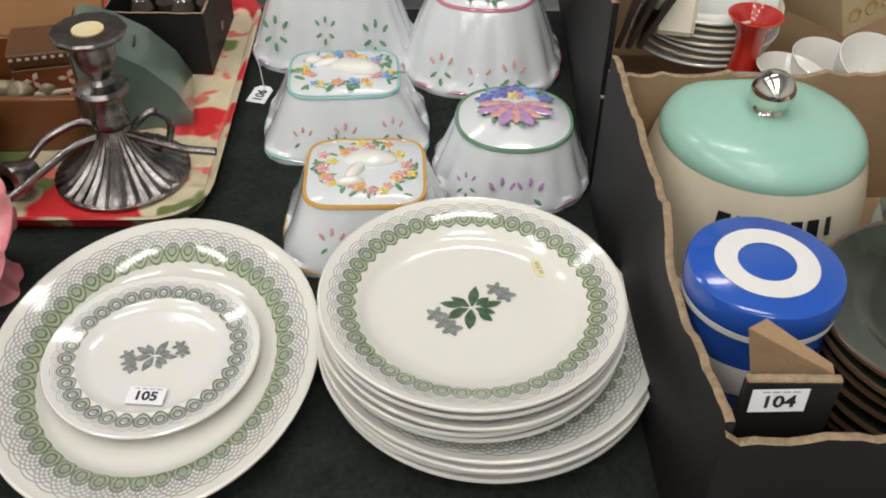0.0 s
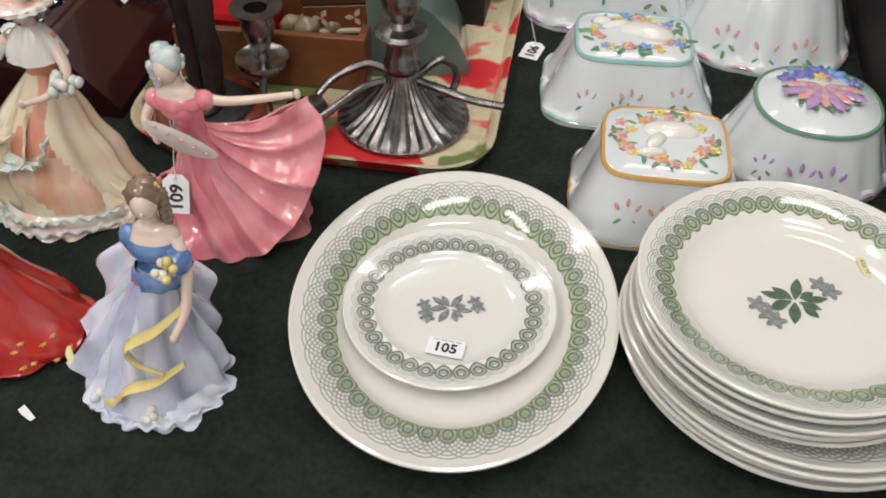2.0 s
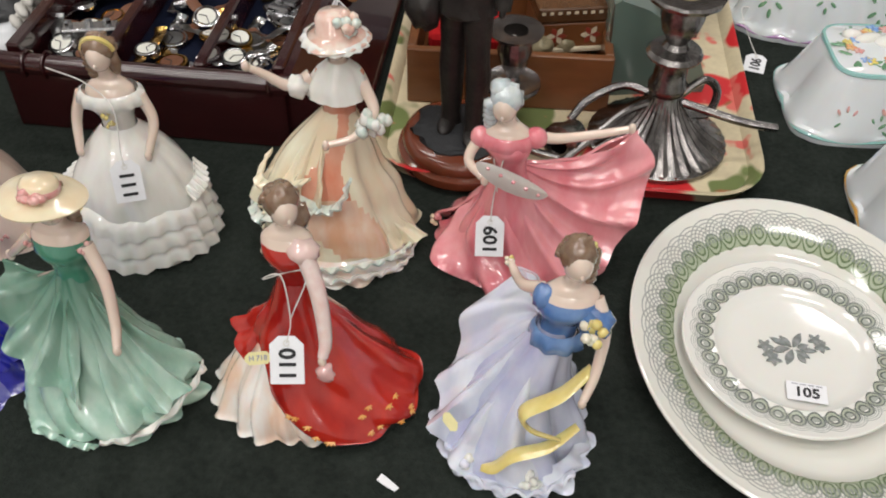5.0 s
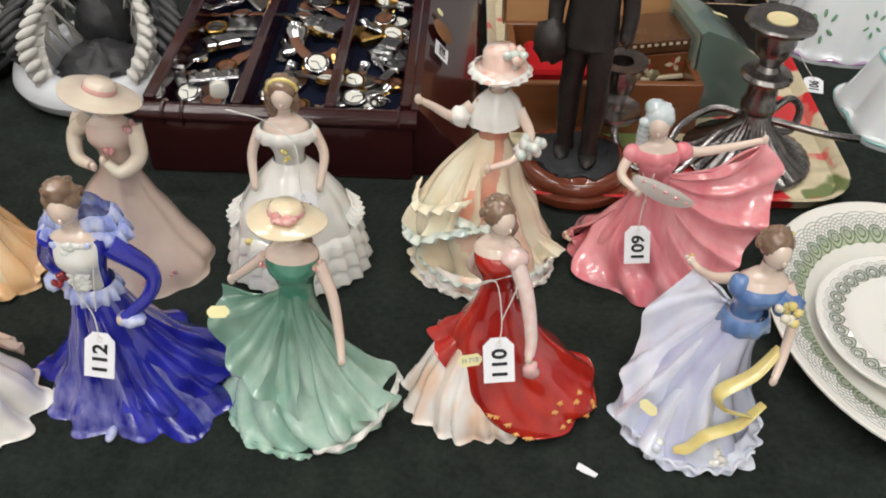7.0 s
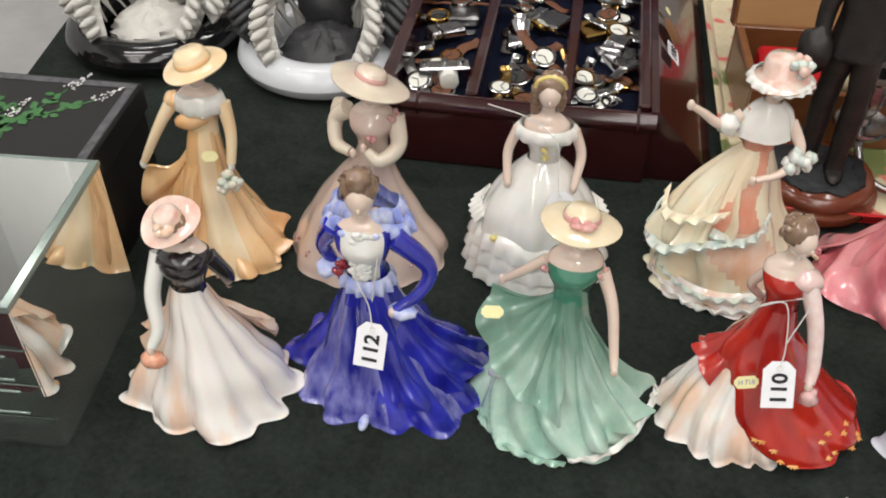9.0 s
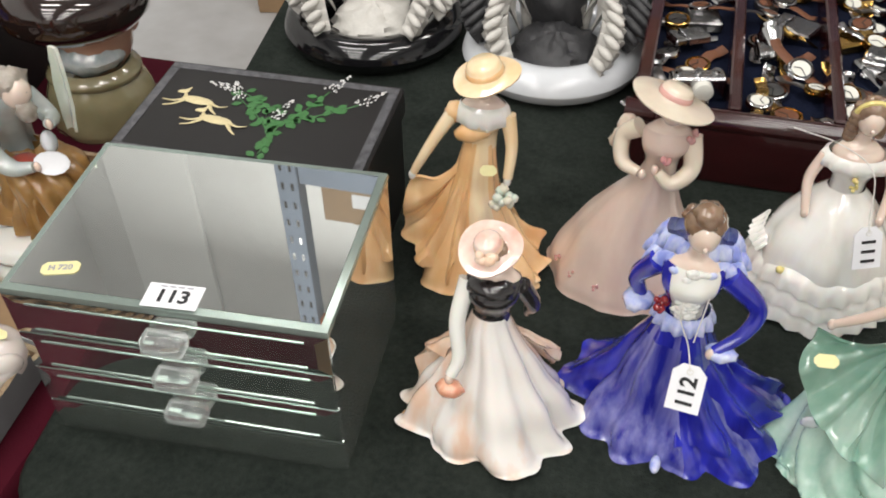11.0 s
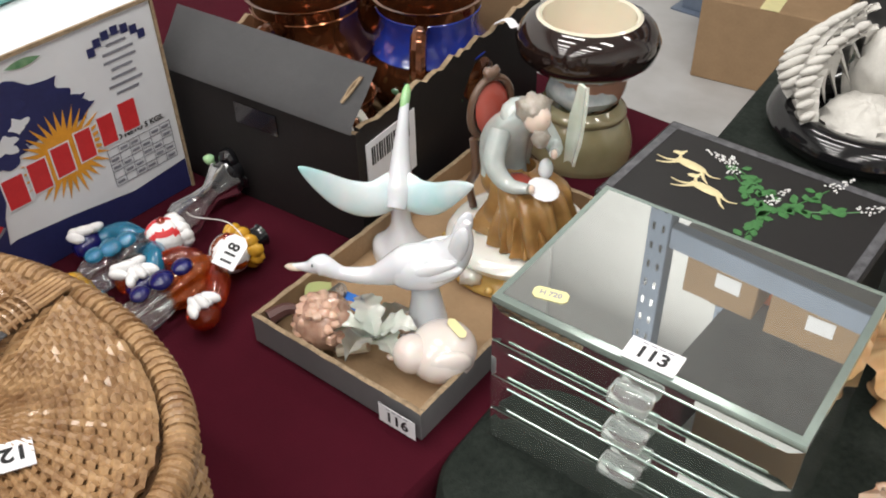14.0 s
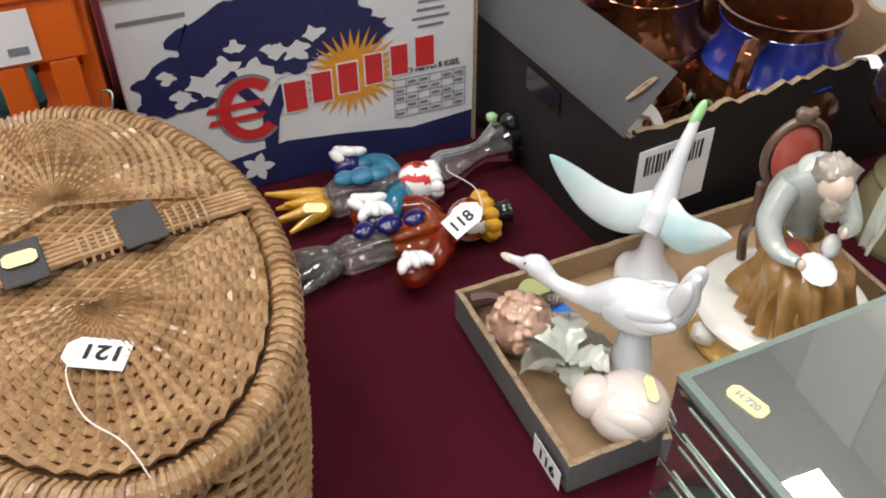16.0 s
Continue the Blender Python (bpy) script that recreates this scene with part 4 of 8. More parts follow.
    def hat(self, x, y, z, r, col, tilt=(0, 0, 0), crown=0.5, band=None, dip=0.25, bow=None, ch=0.011):
        m = pose(x, y, z, *tilt)
        fn = lambda a, i: 1 + (0.04 * math.sin(3 * a + 1) if i < 4 else 0)
        b = lathe([(r, -r * dip * 0.4), (r * 1.01, -r * dip * 0.4 + 0.0012), (r * 0.8, 0.0005), (r * crown * 1.15, 0.0015), (r * crown, 0.003), (r * crown * 0.94, ch * 0.8), (r * crown * 0.75, ch), (0, ch * 1.1)], 48, fn)
        lathe([(r, -r * dip * 0.4), (r * 0.8, -0.0015), (r * 0.3, -0.001), (0, 0)], 48, fn, bm=b)
        join(self.bm, b, self.ix(col), m)
        if band:
            join(self.bm, lathe([(r * crown * 1.02, 0.002), (r * crown * 1.06, 0.0035), (r * crown * 1.02, 0.0062), (r * crown * 0.96, 0.0068)], 36), self.ix(band), m)
        if bow:
            b = bmesh.new()
            rnd = random.Random(3)
            for i in range(9):
                ball((rnd.uniform(-0.35, 0.35) * r, -r * crown - rnd.uniform(-0.002, 0.004), 0.004 + rnd.uniform(-0.001, 0.003)), 0.0042, 0.0034, 0.0026, (0, 0, rnd.uniform(0, 180)), b, 0, 8)
            join(self.bm, b, self.ix(bow), m)
        return self

    def arm(self, pts, col, r=(0.0052, 0.0046, 0.0036), hand=True, handcol=None):
        k = 0.84 if col is SKIN else 1.0
        tube(pts, [q * k for q in r], 10, 6, self.bm, self.ix(col))
        if hand:
            p, q = Vector(pts[-1]), Vector(pts[-2])
            d = (p - q).normalized()
            ball(tuple(p + d * 0.003), 0.0033, 0.0029, 0.0050, bm=self.bm, idx=self.ix(handcol or SKIN), n=10)
        return self

    def band(self, pts, r, col, flat=0.35):
        tube(pts, r, 8, 6, self.bm, self.ix(col), flat)
        return self

    def lump(self, c, rx, ry, rz, col, rot=(0, 0, 0), lump=0.0, n=12):
        ball(c, rx, ry, rz, rot, self.bm, self.ix(col), n, lump, 200)
        return self

    def posy(self, c, r, cols, n=12, seed=1):
        rnd = random.Random(seed)
        for i in range(n):
            v = Vector((rnd.gauss(0, 1), rnd.gauss(0, 1), rnd.gauss(0, 1))).normalized() * r * rnd.uniform(0.4, 1)
            ball(tuple(Vector(c) + v), r * 0.42, bm=self.bm, idx=self.ix(cols[i % len(cols)]), n=7, lump=0.3, lscale=300)
        return self

    def sheet(self, fn, nu, nv, col, thick=0.0022):
        b = grid([[fn(u / nu, v / nv) for u in range(nu + 1)] for v in range(nv + 1)], False)
        bmesh.ops.recalc_face_normals(b, faces=b.faces)
        bmesh.ops.solidify(b, geom=b.faces[:], thickness=thick)
        join(self.bm, b, self.ix(col))
        return self

    def place(self, x, y, label, turn=0, size=1.0):
        bmesh.ops.scale(self.bm, vec=(size, size, size), verts=self.bm.verts)
        return single("lady_figurine", self.bm, self.mats, pose(x, y, TABLE, 0, 0, turn), label, "figurine", "china lady figurines", smooth=60)


def fan_out(hem, top, nfold, amp, sag=0.0, ph=0.0):
    """A swung skirt panel: u runs along the hem, v from the waist to it."""
    line = spline(hem, 8)
    top = Vector(top)

    def fn(u, v):
        k = u * (len(line) - 1)
        i = min(int(k), len(line) - 2)
        p = line[i].lerp(line[i + 1], k - i)
        q = top.lerp(p, v)
        side = (line[min(i + 2, len(line) - 1)] - line[max(i - 1, 0)]).normalized().cross((p - top).normalized())
        bent = u + 0.14 * (1 - v) + 0.05 * math.sin(7 * u + 2 * v + ph)
        w = 2.6 * math.sqrt(math.sin(nfold * math.pi * 1.25 * bent + ph) ** 2 + 0.05) - 1.7 + 0.45 * math.sin(nfold * 5.1 * u + 1) + 0.4 * (math.sqrt(math.sin(nfold * math.pi * 2.7 * bent + 1) ** 2 + 0.06) - 0.66)
        q = q + side * amp * w * v ** 0.9 * min(1, 5 * v)
        q += side * 0.0016 * math.sin(17 * v + 8 * u + ph) * v
        q.z += -sag * math.sin(math.pi * v)
        q.z = max(q.z, 0.001)
        return q
    return fn


# cobalt gown with a frilled collar
f = Figure()
f.cloth([(0, 0.008, 0.012, 0.078, 0.062), (0.010, 0.008, 0.012, 0.072, 0.058), (0.035, 0.004, 0.008, 0.050, 0.042), (0.07, 0.0, 0.002, 0.032, 0.027), (0.10, 0, -0.004, 0.021, 0.018), (0.125, 0, -0.008, 0.0125, 0.011)], 11, 0.13, 11,
        lambda a, s: (G_BLUELT if (3.5 < a < 4.9 and s < 0.75) or math.sin(a * 7) > 0.82 else G_BLUE))
f.sheet(fan_out([(0.015, -0.045, 0.022), (0.05, -0.035, 0.018), (0.075, 0.0, 0.016), (0.082, 0.035, 0.02)], (0.008, -0.008, 0.118), 3, 0.006, 0.012), 40, 18, G_BLUE)
f.torso(0.122, 0.168, 0, -0.008, 0, -0.004, lambda a, u: G_WHITE if 3.85 < a < 5.6 else G_BLUE, 1.05)
rnd = random.Random(12)
for i in range(46):
    z = 0.128 + 0.040 * rnd.random()
    x = rnd.uniform(-1, 1) * (0.004 + 0.010 * (z - 0.128) / 0.04)
    f.lump((x, -0.0245 + 0.3 * abs(x) + 0.06 * abs(z - 0.150), z), 0.0042, 0.0022, 0.0030, G_WHITE if abs(x) < 0.008 else G_PERI, (20, rnd.uniform(-40, 40), 0), 0.35, 8)
f.frill(0.156, 0.0, 0.001, 0.030, 0.0185, 0.015, G_PERI, 17, 0.10, 0.002)
f.frill(0.166, 0.0, 0.003, 0.025, 0.0165, 0.016, G_PERI, 15, 0.10, 0.002)
f.frill(0.112, 0.0, -0.008, 0.019, 0.016, 0.014, G_PERI, 14, 0.10)
f.head(0.001, -0.016, 0.196, BROWNHAIR, 1.12, 12, 14, (0, 0.002, 0.012))
f.arm([(0.021, -0.010, 0.160), (0.044, -0.006, 0.134), (0.040, -0.012, 0.115), (0.024, -0.022, 0.102)], G_BLUE, (0.0085, 0.0062, 0.0048, 0.004))
f.lump((0.029, -0.020, 0.100), 0.011, 0.008, 0.006, G_PERI, lump=0.3)
f.arm([(-0.021, -0.008, 0.160), (-0.034, 0.0, 0.135), (-0.030, 0.004, 0.115)], G_BLUE, (0.0085, 0.006, 0.0048), False)
f.lump((-0.031, 0.002, 0.112), 0.011, 0.010, 0.007, G_PERI, lump=0.4).posy((-0.015, -0.020, 0.132), 0.006, [china("dark red flower", (0.25, 0.01, 0.015))], 8)
f.lump((0.004, -0.050, 0.004), 0.004, 0.008, 0.004, G_PERI)
f.place(-0.900, 0.442, "china lady figurine in a cobalt blue gown with frilled collar", -4, 1.04)

# scarlet gown over a cream petticoat
f = Figure()
f.cloth([(0, -0.012, -0.006, 0.059, 0.053), (0.012, -0.012, -0.006, 0.056, 0.050), (0.042, -0.011, -0.003, 0.042, 0.037), (0.085, -0.004, 0, 0.024, 0.02), (0.11, 0, 0, 0.013, 0.011)], 17, 0.09, 21, G_PEACHW)
f.cloth([(0.005, 0.028, 0.000, 0.060, 0.058), (0.014, 0.025, 0.000, 0.060, 0.057), (0.042, 0.010, 0.001, 0.050, 0.046), (0.075, 0.001, 0.001, 0.036, 0.032), (0.102, -0.001, 0, 0.020, 0.018), (0.128, 0, 0, 0.0125, 0.011)], 7, 0.070, 22, G_RED, lift=0.006, twist=2.2)
rnd = random.Random(8)
G_STAR = china("dull gold star", (0.66, 0.26, 0.05), (0.74, 0.40, 0.12), scale=150)
for i in range(22):
    ring = f.last[rnd.choice((4, 5, 6, 8, 9))]
    p = Vector(ring[rnd.randrange(88, 158)])
    for q in range(3):
        f.lump(tuple(p), 0.0040, 0.0011, 0.0009, G_STAR, (38, 0, 60 * q + i * 17), 0.2, 6)
f.sheet(fan_out([(-0.040, -0.024, 0.052), (-0.052, -0.004, 0.066), (-0.046, 0.022, 0.060)], (-0.006, 0.004, 0.118), 2, 0.004, 0.006), 20, 12, G_RED)
f.torso(0.126, 0.168, 0, 0, -0.003, 0.002, G_RED, 1.0, SKIN)
f.head(-0.002, -0.001, 0.193, BROWNHAIR, 1.1, 35, 8, (0.003, 0.010, 0.004), (0.009, 0.006))
f.lump((0.004, 0.012, 0.176), 0.008, 0.008, 0.014, BROWNHAIR, lump=0.3)
f.lump((0.010, -0.006, 0.160), 0.012, 0.010, 0.009, china("pale pink sleeve", (0.78, 0.56, 0.52)), lump=0.25)
f.arm([(0.012, -0.008, 0.158), (0.022, -0.020, 0.130), (0.027, -0.032, 0.100), (0.026, -0.040, 0.088)], china("pink puffed sleeve", (0.76, 0.54, 0.50), (0.80, 0.66, 0.62), scale=150), (0.007, 0.0062, 0.0052, 0.004))
f.lump((0.028, -0.044, 0.076), 0.007, 0.006, 0.009, china("pink bag", (0.74, 0.46, 0.44)), lump=0.4)
f.arm([(-0.014, 0.004, 0.160), (-0.022, 0.012, 0.135), (-0.012, 0.018, 0.118)], SKIN)
f.place(-0.603, 0.455, "china lady figurine in a scarlet gown with gold stars", 0, 0.95)

# rose gown swung wide, with a fan
f = Figure()
f.cloth([(0, 0.0, 0.016, 0.070, 0.052), (0.02, 0.0, 0.016, 0.060, 0.046), (0.06, -0.006, 0.006, 0.036, 0.03), (0.10, -0.012, -0.004, 0.015, 0.013), (0.112, -0.014, -0.006, 0.0125, 0.011)], 8, 0.08, 31, G_PINK)
f.sheet(fan_out([(-0.078, 0.030, 0.012), (-0.066, -0.016, 0.004), (-0.030, -0.044, 0.002), (0.006, -0.054, 0.002), (0.042, -0.044, 0.006), (0.072, -0.024, 0.030), (0.092, -0.006, 0.075), (0.098, 0.008, 0.118), (0.082, 0.010, 0.140)], (-0.014, -0.006, 0.116), 6, 0.0055, 0.012, 0.4), 110, 30, G_PINK)
f.sheet(fan_out([(-0.0785, 0.030, 0.008), (-0.068, 0.056, 0.003), (-0.02, 0.072, 0.002), (0.04, 0.062, 0.010), (0.085, 0.030, 0.07), (0.084, 0.012, 0.138)], (-0.014, -0.004, 0.115), 5, 0.004, 0.010), 70, 20, G_PINKLT)
f.torso(0.110, 0.150, -0.014, -0.006, -0.004, -0.004, G_PINK, 1.05, SKIN)
f.frill(0.138, -0.018, -0.010, 0.021, 0.015, 0.012, G_PINK, 7, 0.04)
f.head(-0.021, -0.013, 0.173, GREYHAIR, 1.08, -8, 14, (-0.004, 0.006, 0.010), (-0.0105, -0.002))
f.arm([(0.002, -0.010, 0.146), (0.020, -0.006, 0.142), (0.046, 0.002, 0.142), (0.074, 0.008, 0.146)], SKIN, (0.006, 0.005, 0.0044, 0.0034))
f.lump((0.004, -0.010, 0.144), 0.0095, 0.008, 0.009, G_PINK, (0, 20, 0))
f.arm([(-0.036, -0.010, 0.146), (-0.046, -0.020, 0.126), (-0.034, -0.032, 0.118)], SKIN, (0.006, 0.005, 0.0036))
f.lump((-0.038, -0.012, 0.142), 0.0085, 0.008, 0.009, G_PINK)
fanm = grid([[Vector((r * math.cos(a) * 0.032, 0.003 * r * r, r * math.sin(a) * (0.011 if math.sin(a) < 0 else 0.005))) for a in np.linspace(0, 2 * math.pi, 36)] for r in (0.02, 0.4, 0.75, 1.0)])
bmesh.ops.solidify(fanm, geom=fanm.faces[:], thickness=0.0022)
join(f.bm, fanm, f.ix(G_WHITE), pose(-0.010, -0.036, 0.121, -20, 28, 4))
for q in range(5):
    f.lump((-0.030 + 0.010 * q, -0.0365, 0.131 - 0.0055 * q), 0.0018, 0.0014, 0.0014, G_PINKLT, lump=0.3, n=6)
f.posy((-0.076, 0.026, 0.016), 0.006, [G_PINKLT, G_CREAMY], 6)
f.place(-0.452, 0.612, "china lady figurine in a wide rose pink gown holding a fan")

# lilac gown with a yellow sash
f = Figure()
f.cloth([(0, -0.006, -0.002, 0.056, 0.050), (0.010, -0.006, -0.002, 0.054, 0.048), (0.04, -0.006, 0.002, 0.044, 0.038), (0.075, 0.0, 0.002, 0.031, 0.026), (0.105, 0.010, 0, 0.020, 0.017), (0.132, 0.017, 0, 0.0125, 0.011)], 8, 0.15, 41,
        lambda a, s: G_LILACW if s < 0.16 else G_LILAC)
f.sheet(fan_out([(-0.018, 0.046, 0.134), (-0.042, 0.038, 0.094), (-0.060, 0.018, 0.052), (-0.064, -0.014, 0.024), (-0.050, -0.038, 0.010), (-0.018, -0.052, 0.004), (0.016, -0.052, 0.003)], (0.014, 0.002, 0.132), 4, 0.008, 0.004, 0.8), 70, 22, G_LILACW)
f.sheet(fan_out([(-0.018, 0.048, 0.132), (0.012, 0.056, 0.098), (0.032, 0.044, 0.056), (0.042, 0.024, 0.020), (0.046, 0.000, 0.006)], (0.016, 0.003, 0.130), 3, 0.007, 0.004, 0.3), 50, 20, G_LILACW)
f.cloth([(0.0, 0.0, -0.010, 0.055, 0.046), (0.006, 0.0, -0.010, 0.052, 0.044), (0.016, 0, -0.008, 0.044, 0.038)], 13, 0.12, 43, G_LILACW, steps=8)
f.posy((-0.040, -0.040, 0.012), 0.010, [WHITE, G_LILACW], 26, 4).posy((0.010, -0.050, 0.008), 0.009, [WHITE, G_WHITE], 24, 5)
f.ruffle([(-0.056, -0.020, 0.010), (-0.040, -0.042, 0.006), (-0.010, -0.054, 0.004), (0.020, -0.052, 0.004), (0.044, -0.034, 0.004)], (0.0, -0.8, 0.4), 0.009, G_LILACW, 8, 0.0024, 0.0024)
f.torso(0.130, 0.168, 0.017, 0, 0.006, 0.0, G_BLUEBOD, 1.05, SKIN)
f.frill(0.118, 0.018, 0, 0.019, 0.017, 0.016, G_BLUEBOD, 9, 0.07)
f.head(0.024, -0.004, 0.196, BROWNHAIR, 1.1, 14, 6, (0.002, 0.006, 0.008), (0.010, 0.004))
f.posy((0.032, 0.0, 0.206), 0.004, [G_YEL], 5)
f.arm([(0.004, 0.002, 0.163), (-0.008, 0.014, 0.152), (-0.014, 0.032, 0.142), (-0.018, 0.044, 0.140)], SKIN, (0.0062, 0.005, 0.0042, 0.0034)).posy((-0.020, 0.047, 0.141), 0.0042, [G_YEL, CREAM], 6)
f.arm([(0.040, -0.002, 0.163), (0.048, -0.012, 0.145), (0.046, -0.024, 0.112), (0.040, -0.036, 0.096)], SKIN, (0.0062, 0.0054, 0.0046, 0.0038))
f.lump((0.042, -0.012, 0.150), 0.012, 0.012, 0.010, G_BLUEBOD, lump=0.3).posy((0.038, -0.024, 0.152), 0.009, [G_YEL, CREAM], 14)
f.lump((0.006, -0.002, 0.160), 0.0095, 0.009, 0.010, G_BLUEBOD, lump=0.2)
f.band([(0.044, -0.020, 0.112), (0.024, -0.034, 0.096), (0.000, -0.040, 0.080), (0.006, -0.044, 0.066), (0.028, -0.046, 0.060)], [0.005, 0.0066, 0.0072, 0.006, 0.004], G_YEL)
f.band([(0.040, -0.034, 0.062), (0.020, -0.046, 0.050), (-0.004, -0.050, 0.040), (-0.016, -0.052, 0.026), (-0.026, -0.050, 0.020)], [0.004, 0.006, 0.0066, 0.006, 0.003], G_YEL)
f.place(-0.440, 0.434, "china lady figurine in a lilac gown with a yellow sash", 0, 0.94)

# mint and emerald gown with a straw hat
f = Figure()
f.cloth([(0, 0, -0.004, 0.064, 0.052), (0.012, 0, -0.004, 0.061, 0.050), (0.04, -0.004, 0, 0.046, 0.039), (0.075, -0.004, 0.002, 0.029, 0.025), (0.105, -0.002, 0.002, 0.018, 0.016), (0.128, 0, 0.002, 0.0125, 0.011)], 12, 0.14, 51, G_MINT, twist=3.0)
f.ruffle([(0.012, -0.058, 0.008), (0.034, -0.054, 0.010), (0.058, -0.036, 0.018), (0.073, -0.006, 0.028), (0.075, 0.006, 0.034)], (0.5, -0.7, 0.1), 0.005, G_WHITE, 6, 0.003, 0.002)
f.ruffle([(-0.060, -0.018, 0.006), (-0.044, -0.044, 0.004), (-0.014, -0.058, 0.003), (0.012, -0.060, 0.003)], (-0.2, -0.9, 0.15), 0.005, G_MINT, 6, 0.003, 0.002)
f.sheet(fan_out([(-0.060, 0.012, 0.118), (-0.066, -0.004, 0.096), (-0.056, -0.026, 0.074), (-0.030, -0.042, 0.052), (0.004, -0.050, 0.034)], (-0.004, 0.0, 0.130), 3, 0.007, 0.010), 60, 20, G_MINT)
f.sheet(fan_out([(0.010, -0.054, 0.012), (0.040, -0.050, 0.016), (0.066, -0.028, 0.026), (0.074, 0.004, 0.034)], (0.006, -0.004, 0.124), 3, 0.008, 0.014), 44, 18, G_MINT)
f.lump((-0.050, -0.020, 0.052), 0.006, 0.003, 0.008, BLUEWHITE, (20, 30, 0), 0.3)
f.torso(0.126, 0.168, 0, 0.002, 0.0, -0.001, G_EMER, 1.08, SKIN)
f.posy((-0.020, -0.004, 0.156), 0.005, [MPINK], 6).posy((0.020, -0.008, 0.158), 0.005, [MPINK], 6)
f.head(0.003, -0.006, 0.192, BROWNHAIR, 1.08, 25, 10, (0.008, 0.008, -0.004), (0.011, 0.004))
f.hat(0.0, -0.005, 0.202, 0.028, G_HAT, (-8, 6, 0), 0.45, MPINK, 0.3, MPINK)
f.arm([(0.020, -0.006, 0.160), (0.030, -0.014, 0.134), (0.035, -0.026, 0.105), (0.037, -0.036, 0.092)], SKIN, (0.0064, 0.0054, 0.0046, 0.0038))
f.arm([(-0.020, 0.0, 0.160), (-0.036, 0.004, 0.142), (-0.050, 0.010, 0.126)], SKIN)
f.place(-0.752, 0.438, "china lady figurine in a mint gown with a straw hat", 0, 0.97)

# white tiered gown holding a hat's brim, with hair band
f = Figure()
f.cloth([(0.0, 0, 0, 0.058, 0.052), (0.03, 0, 0, 0.056, 0.049), (0.065, 0, 0, 0.050, 0.043), (0.095, 0, 0, 0.034, 0.029), (0.118, 0, 0, 0.0145, 0.0115)], 9, 0.05, 61, G_WHITE)
for z, r in ((0.003, 0.063), (0.019, 0.0605), (0.035, 0.0575)):
    f.frill(z, 0, 0, r, r * 0.88, 0.019, G_WHITE, 22, 0.040, 0.003)
for sx in (-1, 1):
    f.ruffle([(0.046 * sx, -0.012, 0.060), (0.052 * sx, 0.004, 0.064), (0.046 * sx, 0.024, 0.066)], (0.6 * sx, -0.2, -0.5), 0.014, G_WHITE, 6, 0.003, 0.002)
f.torso(0.116, 0.156, 0, 0, 0, 0, G_WHITE, 1.05, SKIN)
f.frill(0.142, 0, -0.001, 0.026, 0.018, 0.012, G_WHITE, 13, 0.05)
f.head(0, -0.004, 0.184, BROWNHAIR, 1.08, 0, 12, (0, 0.006, 0.004), (-0.0095, 0.002), G_YEL)
f.lump((0.0095, -0.001, 0.176), 0.0045, 0.005, 0.012, BROWNHAIR, lump=0.3)
f.arm([(0.023, -0.002, 0.148), (0.031, -0.006, 0.126), (0.027, -0.020, 0.104)], SKIN, (0.0062, 0.0052, 0.0040))
f.arm([(-0.023, -0.002, 0.148), (-0.031, -0.006, 0.126), (-0.030, -0.018, 0.104)], SKIN, (0.0062, 0.0052, 0.0040))
f.posy((0.0, -0.017, 0.138), 0.005, [G_YEL], 7).posy((0.001, -0.018, 0.128), 0.0038, [G_YEL], 5).posy((-0.036, -0.030, 0.050), 0.008, [G_YEL], 9).posy((0.040, -0.020, 0.052), 0.007, [G_YEL], 9)
f.place(-0.785, 0.608, "china lady figurine in a white tiered frilled gown", 4)

# cream and coral gown with a frilled bonnet
f = Figure()
f.cloth([(0, 0.006, 0, 0.066, 0.054), (0.012, 0.006, 0, 0.062, 0.051), (0.045, 0.0, 0.004, 0.057, 0.047), (0.08, -0.002, 0.006, 0.044, 0.036), (0.11, 0.004, 0.008, 0.028, 0.023), (0.135, 0.010, 0.008, 0.0125, 0.011)], 8, 0.14, 71,
        lambda a, s: (G_CORAL if s > 0.52 else G_PEACH) if 4.5 + 0.35 * math.sin(9 * s) < a < 5.35 + 0.3 * math.sin(7 * s) and s > 0.22 else G_CREAMY)
f.sheet(fan_out([(-0.052, 0.030, 0.055), (-0.066, 0.004, 0.040), (-0.056, -0.028, 0.046), (-0.030, -0.040, 0.062), (-0.004, -0.040, 0.066)], (0.004, 0.006, 0.138), 3, 0.007, 0.0), 50, 18, G_CREAMY)
f.ruffle([(-0.052, 0.030, 0.057), (-0.066, 0.004, 0.042), (-0.056, -0.028, 0.048), (-0.030, -0.040, 0.064), (-0.004, -0.040, 0.068)], (-0.5, -0.7, -0.3), 0.010, G_SAGEBL, 8, 0.0028, 0.0024)
f.ruffle([(-0.052, 0.020, 0.080), (-0.056, -0.010, 0.074), (-0.036, -0.030, 0.084), (-0.010, -0.034, 0.094)], (-0.5, -0.7, -0.2), 0.010, G_CREAMY, 6, 0.0028, 0.0024)
f.cloth([(0, 0.004, -0.012, 0.062, 0.050), (0.007, 0.004, -0.012, 0.061, 0.049), (0.016, 0.004, -0.010, 0.052, 0.042)], 12, 0.10, 73, G_PEACHW, steps=8)
f.sheet(fan_out([(0.030, -0.040, 0.010), (0.060, -0.026, 0.012), (0.084, -0.016, 0.018)], (0.020, 0.0, 0.085), 2, 0.004, 0.01), 26, 14, G_CREAMY)
